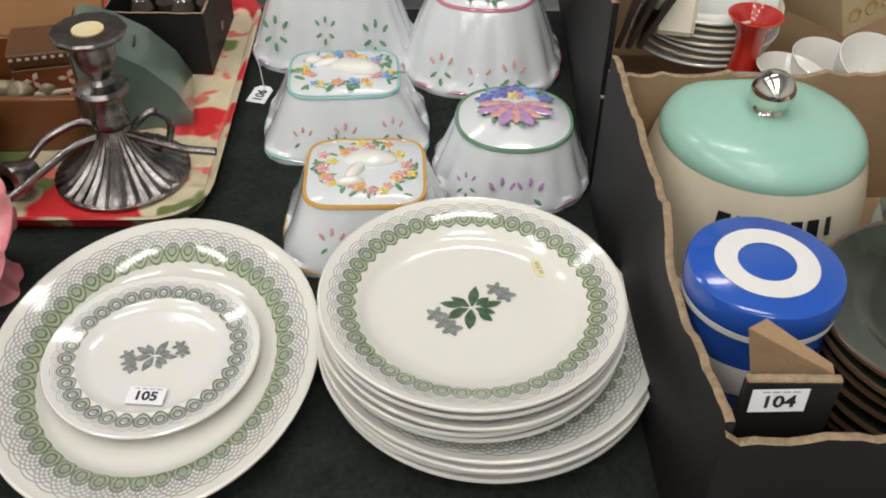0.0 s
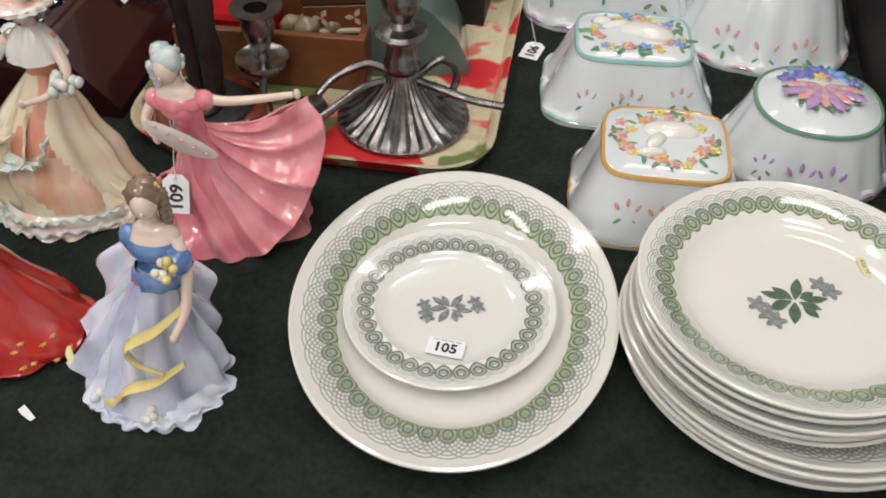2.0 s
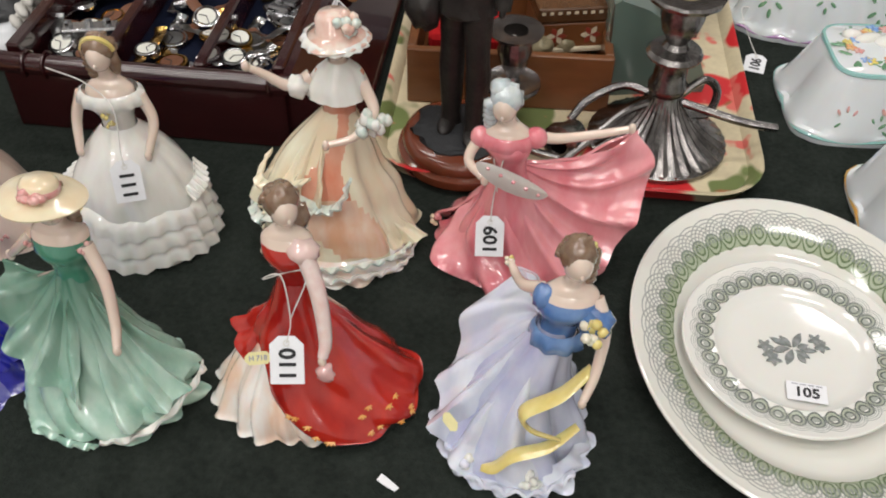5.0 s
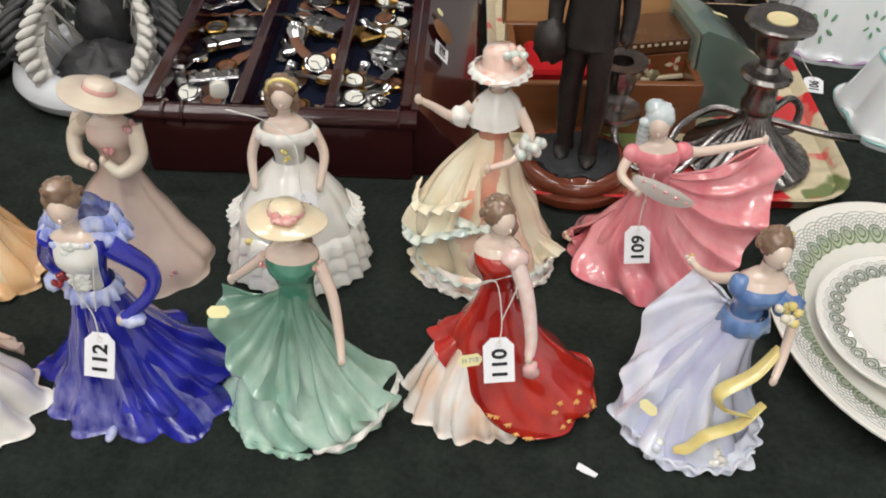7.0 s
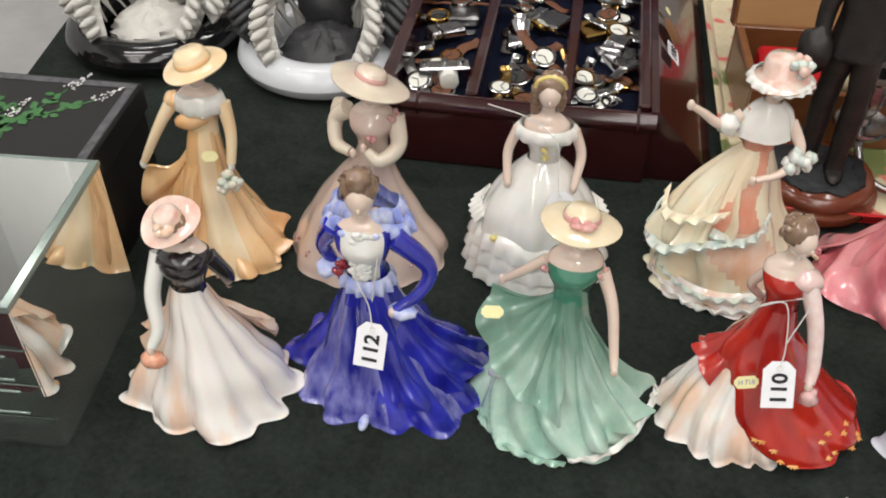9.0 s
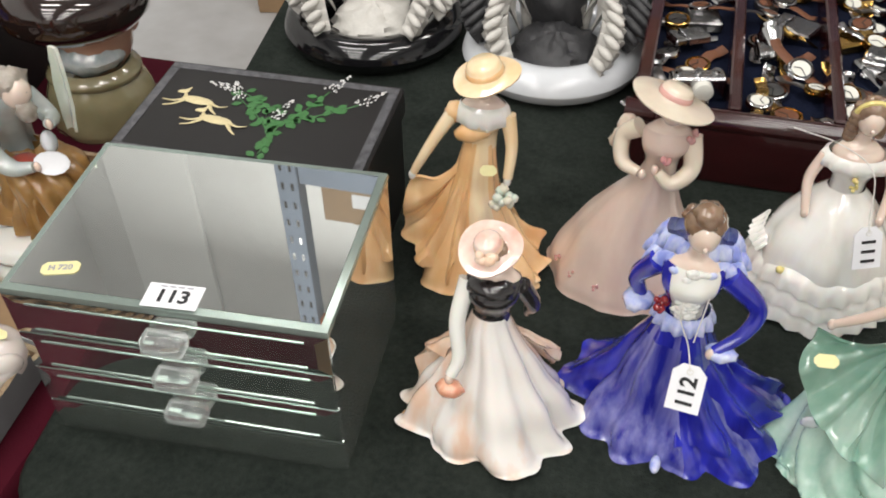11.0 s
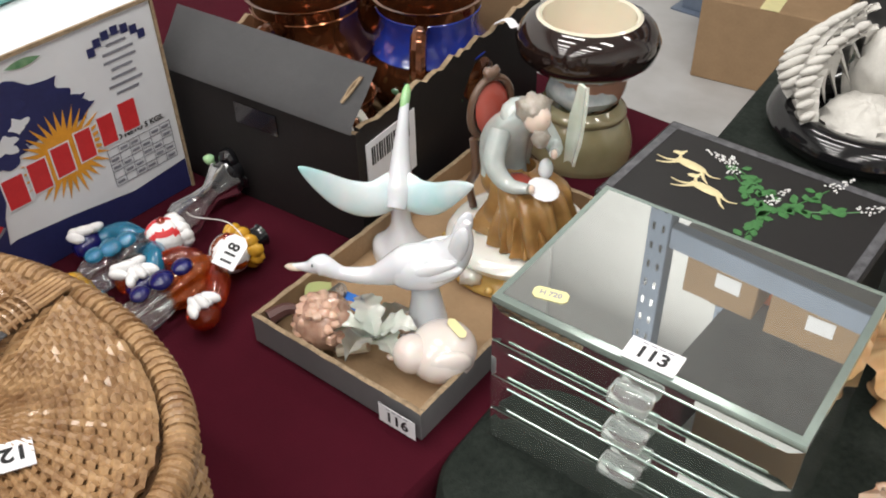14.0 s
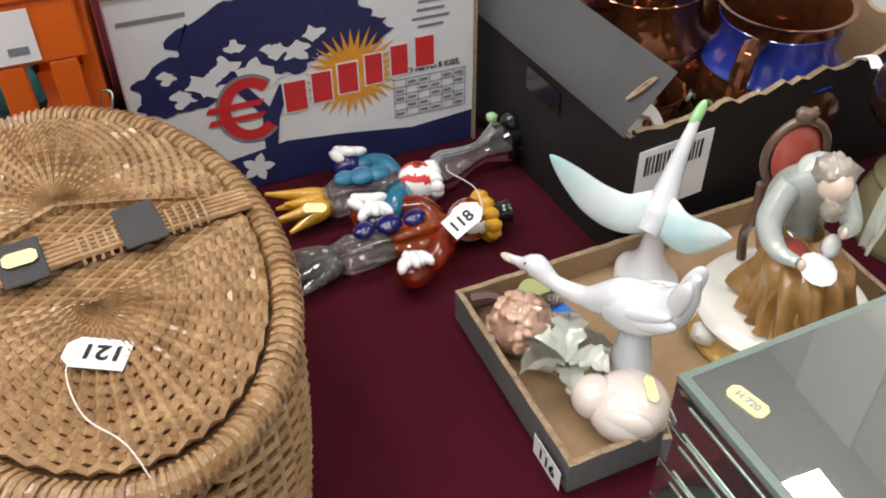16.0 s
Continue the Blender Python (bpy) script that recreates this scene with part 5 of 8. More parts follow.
for k, (z, r) in enumerate(((0.004, 0.068), (0.016, 0.064))):
    f.ruffle([(0.006 + r * math.cos(a), -0.004 + 0.84 * r * math.sin(a), z + 0.003 * math.sin(4 * a)) for a in np.linspace(2.9, 6.4, 9)], (0.0, -0.7, 0.15), 0.006, (G_WHITE, G_SAGEBL)[k], 16, 0.0026, 0.002)
f.ruffle([(-0.020, -0.034, 0.075), (0.000, -0.038, 0.068), (0.014, -0.040, 0.078), (0.022, -0.034, 0.096)], (-0.2, -0.9, -0.2), 0.009, G_SAGEBL, 5, 0.0028, 0.0024)
f.torso(0.133, 0.172, 0.010, 0.008, 0.002, 0, G_CORAL, 1.08)
f.cloth([(0.150, 0.011, 0.006, 0.025, 0.020), (0.160, 0.011, 0.006, 0.023, 0.018), (0.172, 0.012, 0.007, 0.017, 0.013), (0.180, 0.012, 0.007, 0.008, 0.008)], 9, 0.06, 74, G_WHITE, 60, 10, close=False)
f.head(0.012, 0.003, 0.196, BROWNHAIR, 1.05, -10, 10)
f.hat(0.012, 0.004, 0.204, 0.026, G_HATP, (-6, -4, 0), 0.58, None, 0.5, None, 0.018)
f.frill(0.200, 0.012, 0.003, 0.025, 0.024, 0.006, G_WHITE, 16, 0.05).posy((0.022, -0.006, 0.216), 0.010, [G_SAGEBL, G_HATP], 14, 9)
f.arm([(-0.010, 0.006, 0.164), (-0.026, 0.0, 0.158), (-0.044, -0.006, 0.172), (-0.054, -0.010, 0.180)], SKIN, (0.0075, 0.0058, 0.0042, 0.0034)).lump((-0.020, 0.0, 0.158), 0.010, 0.009, 0.009, G_WHITE, lump=0.4)
f.arm([(0.030, 0.004, 0.162), (0.040, -0.008, 0.142), (0.026, -0.022, 0.128), (0.006, -0.026, 0.122)], SKIN, (0.0068, 0.0055, 0.0042, 0.0034)).posy((0.040, -0.014, 0.136), 0.012, [G_SAGEBL, WHITE], 18, 7)
f.place(-0.617, 0.624, "china lady figurine in a cream and coral gown with bonnet", 4)

# blush matt gown with a wide hat
f = Figure()
f.cloth([(0, -0.004, 0.002, 0.074, 0.058), (0.012, -0.004, 0.002, 0.070, 0.055), (0.045, -0.006, 0.004, 0.052, 0.043), (0.085, -0.002, 0.0, 0.031, 0.026), (0.11, 0.004, -0.004, 0.018, 0.016), (0.128, 0.006, -0.006, 0.0125, 0.011)], 9, 0.05, 81, G_BEIGE, wave=0.9)
f.torso(0.126, 0.164, 0.006, -0.006, 0.002, -0.002, G_BEIGE, 1.05)
f.head(0.008, -0.012, 0.183, BROWNHAIR, 1.02, 40, 14, (0, 0.006, 0.0))
f.hat(0.007, -0.010, 0.192, 0.033, G_BEIGELT, (-10, 18, 0), 0.4, china("dusty pink band", (0.66, 0.36, 0.32)), 0.22)
f.arm([(-0.014, -0.002, 0.158), (-0.026, 0.000, 0.146), (-0.024, -0.012, 0.130), (-0.010, -0.022, 0.128)], G_BEIGELT, (0.0085, 0.007, 0.0062, 0.0044))
f.lump((-0.024, 0.010, 0.150), 0.008, 0.007, 0.010, G_BEIGELT, lump=0.35).lump((-0.030, 0.012, 0.136), 0.006, 0.004, 0.012, G_BEIGELT, (0, 20, 0), 0.3)
f.arm([(0.026, -0.006, 0.158), (0.030, -0.016, 0.134), (0.016, -0.026, 0.124), (0.004, -0.024, 0.132)], G_BEIGELT, (0.0085, 0.0072, 0.0066, 0.0044))
f.posy((0.010, -0.020, 0.144), 0.007, [china("dusty rose", (0.62, 0.28, 0.28))], 10).posy((0.026, -0.012, 0.160), 0.006, [china("dusty rose trim", (0.64, 0.34, 0.32))], 8)
for a in (3.5, 3.9, 4.3, 4.7, 5.1, 5.5):
    f.posy((-0.004 + 0.068 * math.cos(a), 0.002 + 0.055 * math.sin(a), 0.018), 0.0035, [china("rose knot", (0.60, 0.30, 0.28))], 4)
f.place(-0.937, 0.595, "matt china lady figurine in a blush gown with wide hat", 2)

# amber gown, skirt lifted to one side
f = Figure()
f.cloth([(0, 0.006, -0.004, 0.056, 0.046), (0.012, 0.006, -0.004, 0.053, 0.044), (0.045, 0.002, 0.0, 0.036, 0.030), (0.085, 0.0, 0.0, 0.022, 0.019), (0.115, 0.002, -0.002, 0.0165, 0.014), (0.138, 0.004, -0.002, 0.0125, 0.011)], 8, 0.14, 91, lambda a, s: G_AMBERLT if 4.6 < a < 5.4 else G_AMBER)
f.sheet(fan_out([(-0.050, -0.014, 0.100), (-0.060, -0.012, 0.070), (-0.062, -0.014, 0.038), (-0.040, -0.036, 0.022), (-0.014, -0.046, 0.006)], (0.0, -0.004, 0.136), 3, 0.007, 0.020), 50, 20, G_AMBER)
f.sheet(fan_out([(0.010, -0.050, 0.003), (0.044, -0.044, 0.004), (0.064, -0.014, 0.008), (0.060, 0.024, 0.018)], (0.006, -0.002, 0.120), 3, 0.006, 0.022), 44, 18, G_AMBER)
f.torso(0.136, 0.172, 0.004, -0.002, 0.002, 0, G_AMBERLT, 1.05, WHITE)
f.frill(0.158, 0.006, -0.003, 0.021, 0.016, 0.016, G_WHITE, 9, 0.05)
f.lump((0.0, -0.012, 0.150), 0.017, 0.008, 0.009, G_AMBER, (0, -20, 0), 0.15)
f.head(0.007, -0.006, 0.191, SKIN, 0.95, 20, 10)
f.hat(0.008, -0.006, 0.200, 0.0265, G_AMBERLT, (4, -12, 0), 0.55, G_AMBER, 0.15, None, 0.013)
f.arm([(-0.016, -0.004, 0.164), (-0.030, -0.010, 0.142), (-0.044, -0.014, 0.116), (-0.050, -0.016, 0.104)], G_AMBERLT, (0.0068, 0.0052, 0.0042, 0.0034), True, WHITE)
f.lump((-0.016, -0.004, 0.162), 0.009, 0.008, 0.009, G_AMBER, lump=0.2)
f.arm([(0.026, -0.004, 0.164), (0.031, -0.010, 0.138), (0.030, -0.018, 0.112)], G_AMBERLT, (0.0068, 0.0052, 0.0042), True, WHITE)
f.posy((0.028, -0.026, 0.096), 0.010, [CREAM, SAGEWHITE], 16, 3).posy((0.014, -0.016, 0.156), 0.004, [CREAM], 5)
f.place(-1.080, 0.578, "china lady figurine in an amber gown lifting her skirt", 2)

# white and peach gown seen with a black bodice
f = Figure()
f.cloth([(0, 0, 0, 0.064, 0.052), (0.010, 0, 0, 0.060, 0.050), (0.04, 0, 0, 0.046, 0.039), (0.075, 0, 0, 0.028, 0.024), (0.105, -0.002, 0, 0.0165, 0.0145), (0.118, -0.002, 0, 0.0125, 0.011)], 9, 0.15, 101, G_PEACHW, lift=0.006)
f.sheet(fan_out([(-0.034, -0.010, 0.070), (-0.052, 0.008, 0.058), (-0.058, 0.022, 0.034), (-0.060, 0.004, 0.014)], (-0.004, 0.004, 0.112), 2, 0.006, 0.0), 30, 14, G_PEACH)
f.sheet(fan_out([(0.036, 0.020, 0.070), (0.046, 0.034, 0.050), (0.040, 0.048, 0.020)], (0.002, 0.006, 0.108), 2, 0.005, 0.0), 24, 12, G_PEACH)
f.torso(0.114, 0.152, -0.002, 0, 0.002, 0.003, BLACKGLAZE, 1.05)
f.lump((0.0, -0.004, 0.146), 0.018, 0.012, 0.008, BLACKGLAZE, lump=0.3)
f.head(0.0, 0.004, 0.168, BROWNHAIR, 0.95, 180, 0)
f.hat(-0.004, 0.000, 0.177, 0.0215, G_HATP, (18, -8, 0), 0.45, G_PEACH, 0.1, G_PEACH)
f.arm([(-0.018, 0.0, 0.146), (-0.022, -0.016, 0.120), (-0.018, -0.028, 0.096), (-0.022, -0.036, 0.084)], WHITE, (0.0068, 0.006, 0.0052, 0.004))
f.lump((-0.022, -0.038, 0.072), 0.0105, 0.008, 0.007, china("coral basket", (0.66, 0.26, 0.16), (0.74, 0.42, 0.28), scale=200), lump=0.2)
f.arm([(0.018, 0.002, 0.146), (0.026, 0.008, 0.124), (0.022, 0.016, 0.108)], BLACKGLAZE, (0.0068, 0.0058, 0.0044))
f.lump((-0.062, -0.020, 0.004), 0.004, 0.006, 0.004, G_AMBER)
f.place(-1.028, 0.408, "china lady figurine in white and peach with black bodice")

# tags hung on the figurines
tag("109", pose(-0.477, 0.575, 0.812, 62, 0, 6), [(-0.476, 0.585, 0.85), (-0.470, 0.590, 0.885), (-0.462, 0.606, 0.905), (-0.482, 0.606, 0.905), (-0.474, 0.586, 0.85)])
tag("110", pose(-0.601, 0.410, 0.836, 58, 0, 8), [(-0.600, 0.425, 0.86), (-0.606, 0.436, 0.89), (-0.622, 0.444, 0.876), (-0.59, 0.44, 0.892), (-0.600, 0.426, 0.86)])
tag("112", pose(-0.891, 0.395, 0.840, 60, 0, -6), [(-0.895, 0.410, 0.866), (-0.904, 0.414, 0.89), (-0.899, 0.42, 0.918), (-0.888, 0.42, 0.918), (-0.892, 0.410, 0.87)])
tag("111", pose(-0.766, 0.562, 0.846, 66, 0, 22), [(-0.770, 0.570, 0.868), (-0.775, 0.585, 0.90), (-0.80, 0.598, 0.912), (-0.835, 0.61, 0.914)])
price_tab(pose(-0.622, 0.412, 0.832, 55, 0, 14), "H 718", 0.018, 0.009)
price_tab(pose(-0.806, 0.418, 0.866, 35, 0, 6), "", 0.016, 0.009)
price_tab(pose(-0.488, 0.396, 0.806, 50, 0, -50), "", 0.016, 0.008)
price_tab(pose(-1.064, 0.553, 0.873, 66, 0, 10), "", 0.014, 0.009)
bm = flat_shape([(-0.008, -0.002), (-0.002, -0.003), (0.008, -0.003), (0.009, 0.001), (-0.001, 0.003), (-0.008, 0.004)], 0.0006)
single("paper_scrap", bm, PAPER, pose(-0.529, 0.377, TABLE + 0.001, 0, 0, -25), "small torn scrap of white paper on the baize", "paper")


# ---- flowered tray with plated candelabrum, wooden boxes and bronze ----
def rounded_rect(hx, hy, r, n=6):
    return [(sx * (hx - r) + r * math.cos(radians(a0 + 90 * k / n)), sy * (hy - r) + r * math.sin(radians(a0 + 90 * k / n))) for sx, sy, a0 in ((1, 1, 0), (-1, 1, 90), (-1, -1, 180), (1, -1, 270)) for k in range(n + 1)]


def chintz():
    """Cream printed ground with red roses and green leaves as wandering patches."""
    m = mat("rose chintz print", (0.72, 0.62, 0.42), 0.3, 0, 0.2, 24, coat=0.2)
    nt = m.node_tree
    b = nt.nodes["Principled BSDF"]
    old = b.inputs["Base Color"].links[0].from_socket
    tc = nt.nodes.new("ShaderNodeTexCoord")
    for scale, cols, lo, hi, seed in ((12, (0.16, 0.20, 0.07), 0.57, 0.60, 3), (9, (0.62, 0.03, 0.035), 0.56, 0.585, 9), (30, (0.70, 0.16, 0.13), 0.60, 0.66, 15)):
        mp, n, r, mx = nt.nodes.new("ShaderNodeMapping"), nt.nodes.new("ShaderNodeTexNoise"), nt.nodes.new("ShaderNodeMapRange"), nt.nodes.new("ShaderNodeMix")
        mp.inputs["Location"].default_value = (seed, seed * 1.7, 0)
        n.inputs["Scale"].default_value, n.inputs["Detail"].default_value = scale, 2
        r.inputs[1].default_value, r.inputs[2].default_value = lo, hi
        mx.data_type = "RGBA"
        nt.links.new(tc.outputs["Object"], mp.inputs[0]), nt.links.new(mp.outputs[0], n.inputs[0]), nt.links.new(n.outputs[0], r.inputs[0])
        nt.links.new(r.outputs[0], mx.inputs[0]), nt.links.new(old, mx.inputs[6])
        mx.inputs[7].default_value = (*cols, 1)
        old = mx.outputs[2]
    nt.links.new(old, b.inputs["Base Color"])
    return m


CHINTZ = chintz()
tray = thing("serving_tray", pose(-0.418, 0.948, TABLE, 0, 0, 1), "rose-printed melamine serving tray with rounded corners", "tray")
rings = []
for off, z in ((-0.03, 0.0), (0.0, 0.001), (0.006, 0.014), (0.009, 0.0165), (0.008, 0.018), (0.004, 0.0165), (-0.004, 0.005), (-0.03, 0.004)):
    rings.append([(x, y, z) for x, y in rounded_rect(0.181 + off, 0.236 + off, 0.05 + off)])
part("body", grid(rings, True, True, True), CHINTZ, tray)

PLATE = mat("tarnished silver plate", (0.34, 0.32, 0.31), 0.24, 1, 0.45, 60, 0.15, 400, col2=(0.11, 0.10, 0.10))
WAX = mat("old wax", (0.72, 0.62, 0.36), 0.5, 0, 0.1, 80, sss=0.2)
ZT = TABLE + 0.0045
cand = thing("candelabrum", pose(-0.326, 0.797, ZT), "tarnished silver-plated candelabrum with fluted base on the tray", "candelabrum")
flute = lambda a, i: 1 + (0.035 * math.sin(32 * a) if 3 <= i <= 7 else 0)
part("base", lathe([(0, 0.001), (0.066, 0.0), (0.0675, 0.004), (0.065, 0.008), (0.056, 0.013), (0.042, 0.022), (0.030, 0.034), (0.021, 0.046), (0.0165, 0.056), (0.0155, 0.060)], 128, flute), PLATE, cand)
part("beading", lathe([(0.065, 0.007), (0.0685, 0.0055), (0.0685, 0.002), (0.066, 0.0)], 96, lambda a, i: 1 + 0.008 * math.sin(60 * a)), PLATE, cand)
part("stem", lathe([(0.0155, 0.060), (0.0185, 0.064), (0.0190, 0.070), (0.0160, 0.076), (0.0150, 0.094), (0.0170, 0.099)], 36), PLATE, cand)
part("collar", lathe([(0.017, 0.098), (0.0255, 0.101), (0.0265, 0.104), (0.0235, 0.108), (0.013, 0.111), (0.010, 0.116)], 48, lambda a, i: 1 + (0.02 * math.sin(30 * a) if i in (1, 2) else 0)), PLATE, cand)
cup = part("candle_cup", lathe([(0.010, 0.116), (0.011, 0.120), (0.0165, 0.129), (0.0195, 0.142), (0.0195, 0.156), (0.0335, 0.160), (0.0350, 0.164), (0.0335, 0.1665), (0.016, 0.1660), (0.0150, 0.150), (0, 0.148)], 48, lambda a, i: 1 + (0.02 * math.sin(36 * a) if 5 <= i <= 7 else (0.05 * abs(math.sin(5 * a)) if i in (2, 3) else 0))), PLATE, cand)
part("wax", lathe([(0, 0.166), (0.013, 0.1665), (0.0148, 0.1668), (0.0148, 0.155)], 24), WAX, cup)
for pts in ([(0.016, -0.004, 0.052), (0.040, -0.012, 0.050), (0.075, -0.020, 0.046), (0.106, -0.022, 0.044)], [(0.014, 0.008, 0.050), (0.036, 0.016, 0.066), (0.052, 0.020, 0.052), (0.046, 0.012, 0.030), (0.020, 0.0, 0.036)],
            [(-0.014, -0.006, 0.050), (-0.040, -0.020, 0.044), (-0.074, -0.050, 0.026), (-0.100, -0.072, 0.012)], [(-0.012, 0.010, 0.050), (-0.040, 0.016, 0.052), (-0.072, 0.004, 0.040), (-0.088, -0.012, 0.026)]):
    part("arm", tube(pts, 0.0042, 10, 8), PLATE, cand)
part("lying_cup", lathe([(0, 0), (0.012, 0), (0.014, 0.01), (0.020, 0.022), (0.020, 0.03), (0.010, 0.032), (0.009, 0.01)], 32), PLATE, cand, at=pose(-0.082, -0.022, 0.022, 90, 0, -30))
armc = thing("candelabrum_branch", pose(-0.474, 0.800, ZT), "tarnished silver candle branch with drip pan and cup", "candle branch")
part("pan", lathe([(0, 0.042), (0.008, 0.042), (0.022, 0.045), (0.0285, 0.052), (0.0275, 0.056), (0.020, 0.053), (0.008, 0.055)], 40), PLATE, armc)
part("cup", lathe([(0.008, 0.055), (0.006, 0.062), (0.0125, 0.074), (0.0165, 0.092), (0.0150, 0.104), (0.0255, 0.110), (0.0265, 0.113), (0.012, 0.112), (0.011, 0.10), (0, 0.099)], 40, lambda a, i: 1 + (0.05 * abs(math.sin(6 * a)) if i in (2, 3) else 0)), PLATE, armc)
part("arm", tube([(0, 0, 0.043), (0.004, -0.020, 0.022), (0.020, -0.044, 0.010), (0.052, -0.052, 0.006)], 0.0042, 10, 6), PLATE, armc)

WALNUT = mat("warm varnished wood", (0.20, 0.075, 0.026), 0.3, 0, 0.35, 12, 0.1, 60, coat=0.3, stretch=(0.25, 1, 1), col2=(0.12, 0.042, 0.015))
PINE = mat("pale inner wood", (0.42, 0.22, 0.09), 0.5, 0, 0.2, 14, stretch=(0.2, 1, 1))
REDFELT = mat("red felt", (0.42, 0.012, 0.015), 0.95, 0, 0.2, 40, 0.4)
wbox = thing("wooden_box", pose(-0.482, 0.905, ZT, 0, 0, 3), "open varnished wooden box holding trinkets and red felt", "box")
part("base", slab(-0.102, 0.102, -0.07, 0.07, 0, 0.006), WALNUT, wbox)
for nm, s in (("front", (-0.104, 0.104, -0.072, -0.063, 0, 0.064)), ("back", (-0.104, 0.104, 0.063, 0.072, 0, 0.064)), ("side", (-0.104, -0.095, -0.0628, 0.0628, 0, 0.064)), ("side", (0.095, 0.104, -0.0628, 0.0628, 0, 0.064))):
    part(nm, slab(*s, 0.0012), WALNUT, wbox)
part("lid", slab(-0.104, 0.104, 0.0, 0.010, 0, 0.14, 0.0012), PINE, wbox, at=pose(0, 0.074, 0.060, -14))
part("lid_edge", slab(-0.107, -0.1045, 0.0, 0.024, 0, 0.14, 0.0008), WALNUT, wbox, at=pose(0, 0.070, 0.060, -14))
single("red_felt_block", box(0.075, 0.06, 0.055, 0.004), REDFELT, pose(-0.530, 0.905, ZT + 0.0065, 8, 0, 3), "red felt-covered block inside the wooden box", "felt block")
for i, (x, y, r) in enumerate(((-0.45, 0.885, 0.016), (-0.425, 0.895, 0.014), (-0.47, 0.89, 0.013), (-0.41, 0.925, 0.015))):
    single("round_trinket", ball((0, 0, r), r, n=16, lump=0.15), mat("mottled trinket", (0.40, 0.34, 0.22), 0.3, 0.2, 0.5, 90, col2=(0.12, 0.10, 0.05)), pose(x, y, ZT + 0.0066 + 0.022), "small mottled round trinket in the wooden box", "trinket", "round trinkets")
INLAY = mat("dark marquetry", (0.10, 0.045, 0.02), 0.25, 0, 0.3, 60, coat=0.4)
BONE = mat("bone inlay", (0.66, 0.56, 0.40), 0.3, 0, 0.15, 60)
inl = thing("inlaid_box", pose(-0.424, 0.918, ZT + 0.040, 0, 0, 14), "small marquetry box with star inlays inside the wooden box", "box")
part("body", box(0.075, 0.062, 0.032, 0.001), WALNUT, inl)
part("lid", box(0.078, 0.065, 0.016, 0.0015, pose(0, 0, 0.0345)), INLAY, inl)
part("plinth", box(0.082, 0.069, 0.005, 0.001, pose(0, 0, -0.0002)), BONE, inl)
for fx, fy, rz in ((-0.018, -0.0315, 0), (0.018, -0.0315, 0), (0.038, 0.0, 90)):
    for k in range(6):
        part("star_petal", flat_shape(leaf_pts(0.011, 0.006, 4), 0.0005), BONE if k % 2 else mat("red inlay", (0.30, 0.05, 0.03), 0.3), inl, at=pose(fx, fy, 0.0185, 90, 0, rz) @ pose(0, 0, 0.0002, 0, 0, 60 * k))
for i in range(9):
    part("edge_inlay", box(0.004, 0.0008, 0.003, 0, pose(-0.034 + 0.0085 * i, -0.0330, 0.044)), BONE, inl)

GREENCER = china("grey-green ceramic", (0.13, 0.185, 0.155), (0.11, 0.16, 0.135), rough=0.3)
gm = thing("ceramic_money_box", pose(-0.335, 0.925, ZT, 0, 0, 12), "grey-green ceramic wedge-shaped money box with coin slot", "money box")
prof = [(-0.052, 0.0), (-0.056, 0.108), (-0.050, 0.112), (-0.020, 0.100), (0.015, 0.076), (0.042, 0.044), (0.056, 0.012), (0.054, 0.0)]
part("body", grid([[(x, y, z) for x, z in prof] for y in (-0.046, -0.043, 0.043, 0.046)], True, True, True), GREENCER, gm)
part("rim", grid([[(-0.0575, y, z) for y, z in q] for q in ([(-0.046, 0.002), (0.046, 0.002), (0.046, 0.110), (-0.046, 0.110)], [(-0.036, 0.012), (0.036, 0.012), (0.036, 0.100), (-0.036, 0.100)])]), china("pale grey-green rim", (0.20, 0.27, 0.23)), gm)
# Coin slot as a black bar that paints the opening's shade.
part("slot", box(0.003, 0.026, 0.001, 0, pose(0, 0, 0)), BLACKGLAZE, gm, at=pose(0.004, 0.0, 0.0845, 0, 36, 0))
price_tab(pose(-0.353, 0.918, ZT + 0.108, 0, 24, 30), "", 0.022, 0.009)
dark = carton("dark_gift_carton", pose(-0.330, 1.075, ZT, 0, 0, 0), 0.118, 0.15, 0.080, BLACKCARD, BLACKCARD, "small black open gift carton with worn white edges", th=0.003, ragged=0.0005)
for i in range(4):
    single("glass_stopper", lathe([(0, 0), (0.012, 0), (0.016, 0.02), (0.009, 0.034), (0.014, 0.05), (0.010, 0.062), (0, 0.066)], 20), mat("smoky glass", (0.10, 0.08, 0.07), 0.08, 0, 0.2, 40, coat=0.5), pose(-0.36 + 0.025 * i, 1.06 + 0.02 * (i % 2), ZT + 0.0065), "smoky glass stopper in the black carton", "stopper", "glass stoppers")

BRONZE = mat("dark bronze", (0.013, 0.011, 0.011), 0.38, 0.2, 0.5, 60, 0.5, 160, col2=(0.030, 0.025, 0.022))
ROCK = mat("dark cast ground", (0.022, 0.023, 0.026), 0.55, 0.2, 0.4, 60, 0.8, 130)
MAHOG = mat("turned mahogany", (0.17, 0.042, 0.018), 0.22, 0, 0.25, 20, coat=0.4, stretch=(1, 1, 0.3))
bz = Figure()
lathe([(0, 0), (0.060, 0), (0.063, 0.004), (0.062, 0.011), (0.056, 0.013), (0.058, 0.018), (0.056, 0.024), (0.050, 0.027), (0, 0.027)], 56, bm=bz.bm, idx=bz.ix(MAHOG))
bz.lump((0, 0, 0.028), 0.047, 0.040, 0.007, ROCK, lump=0.25, n=26)
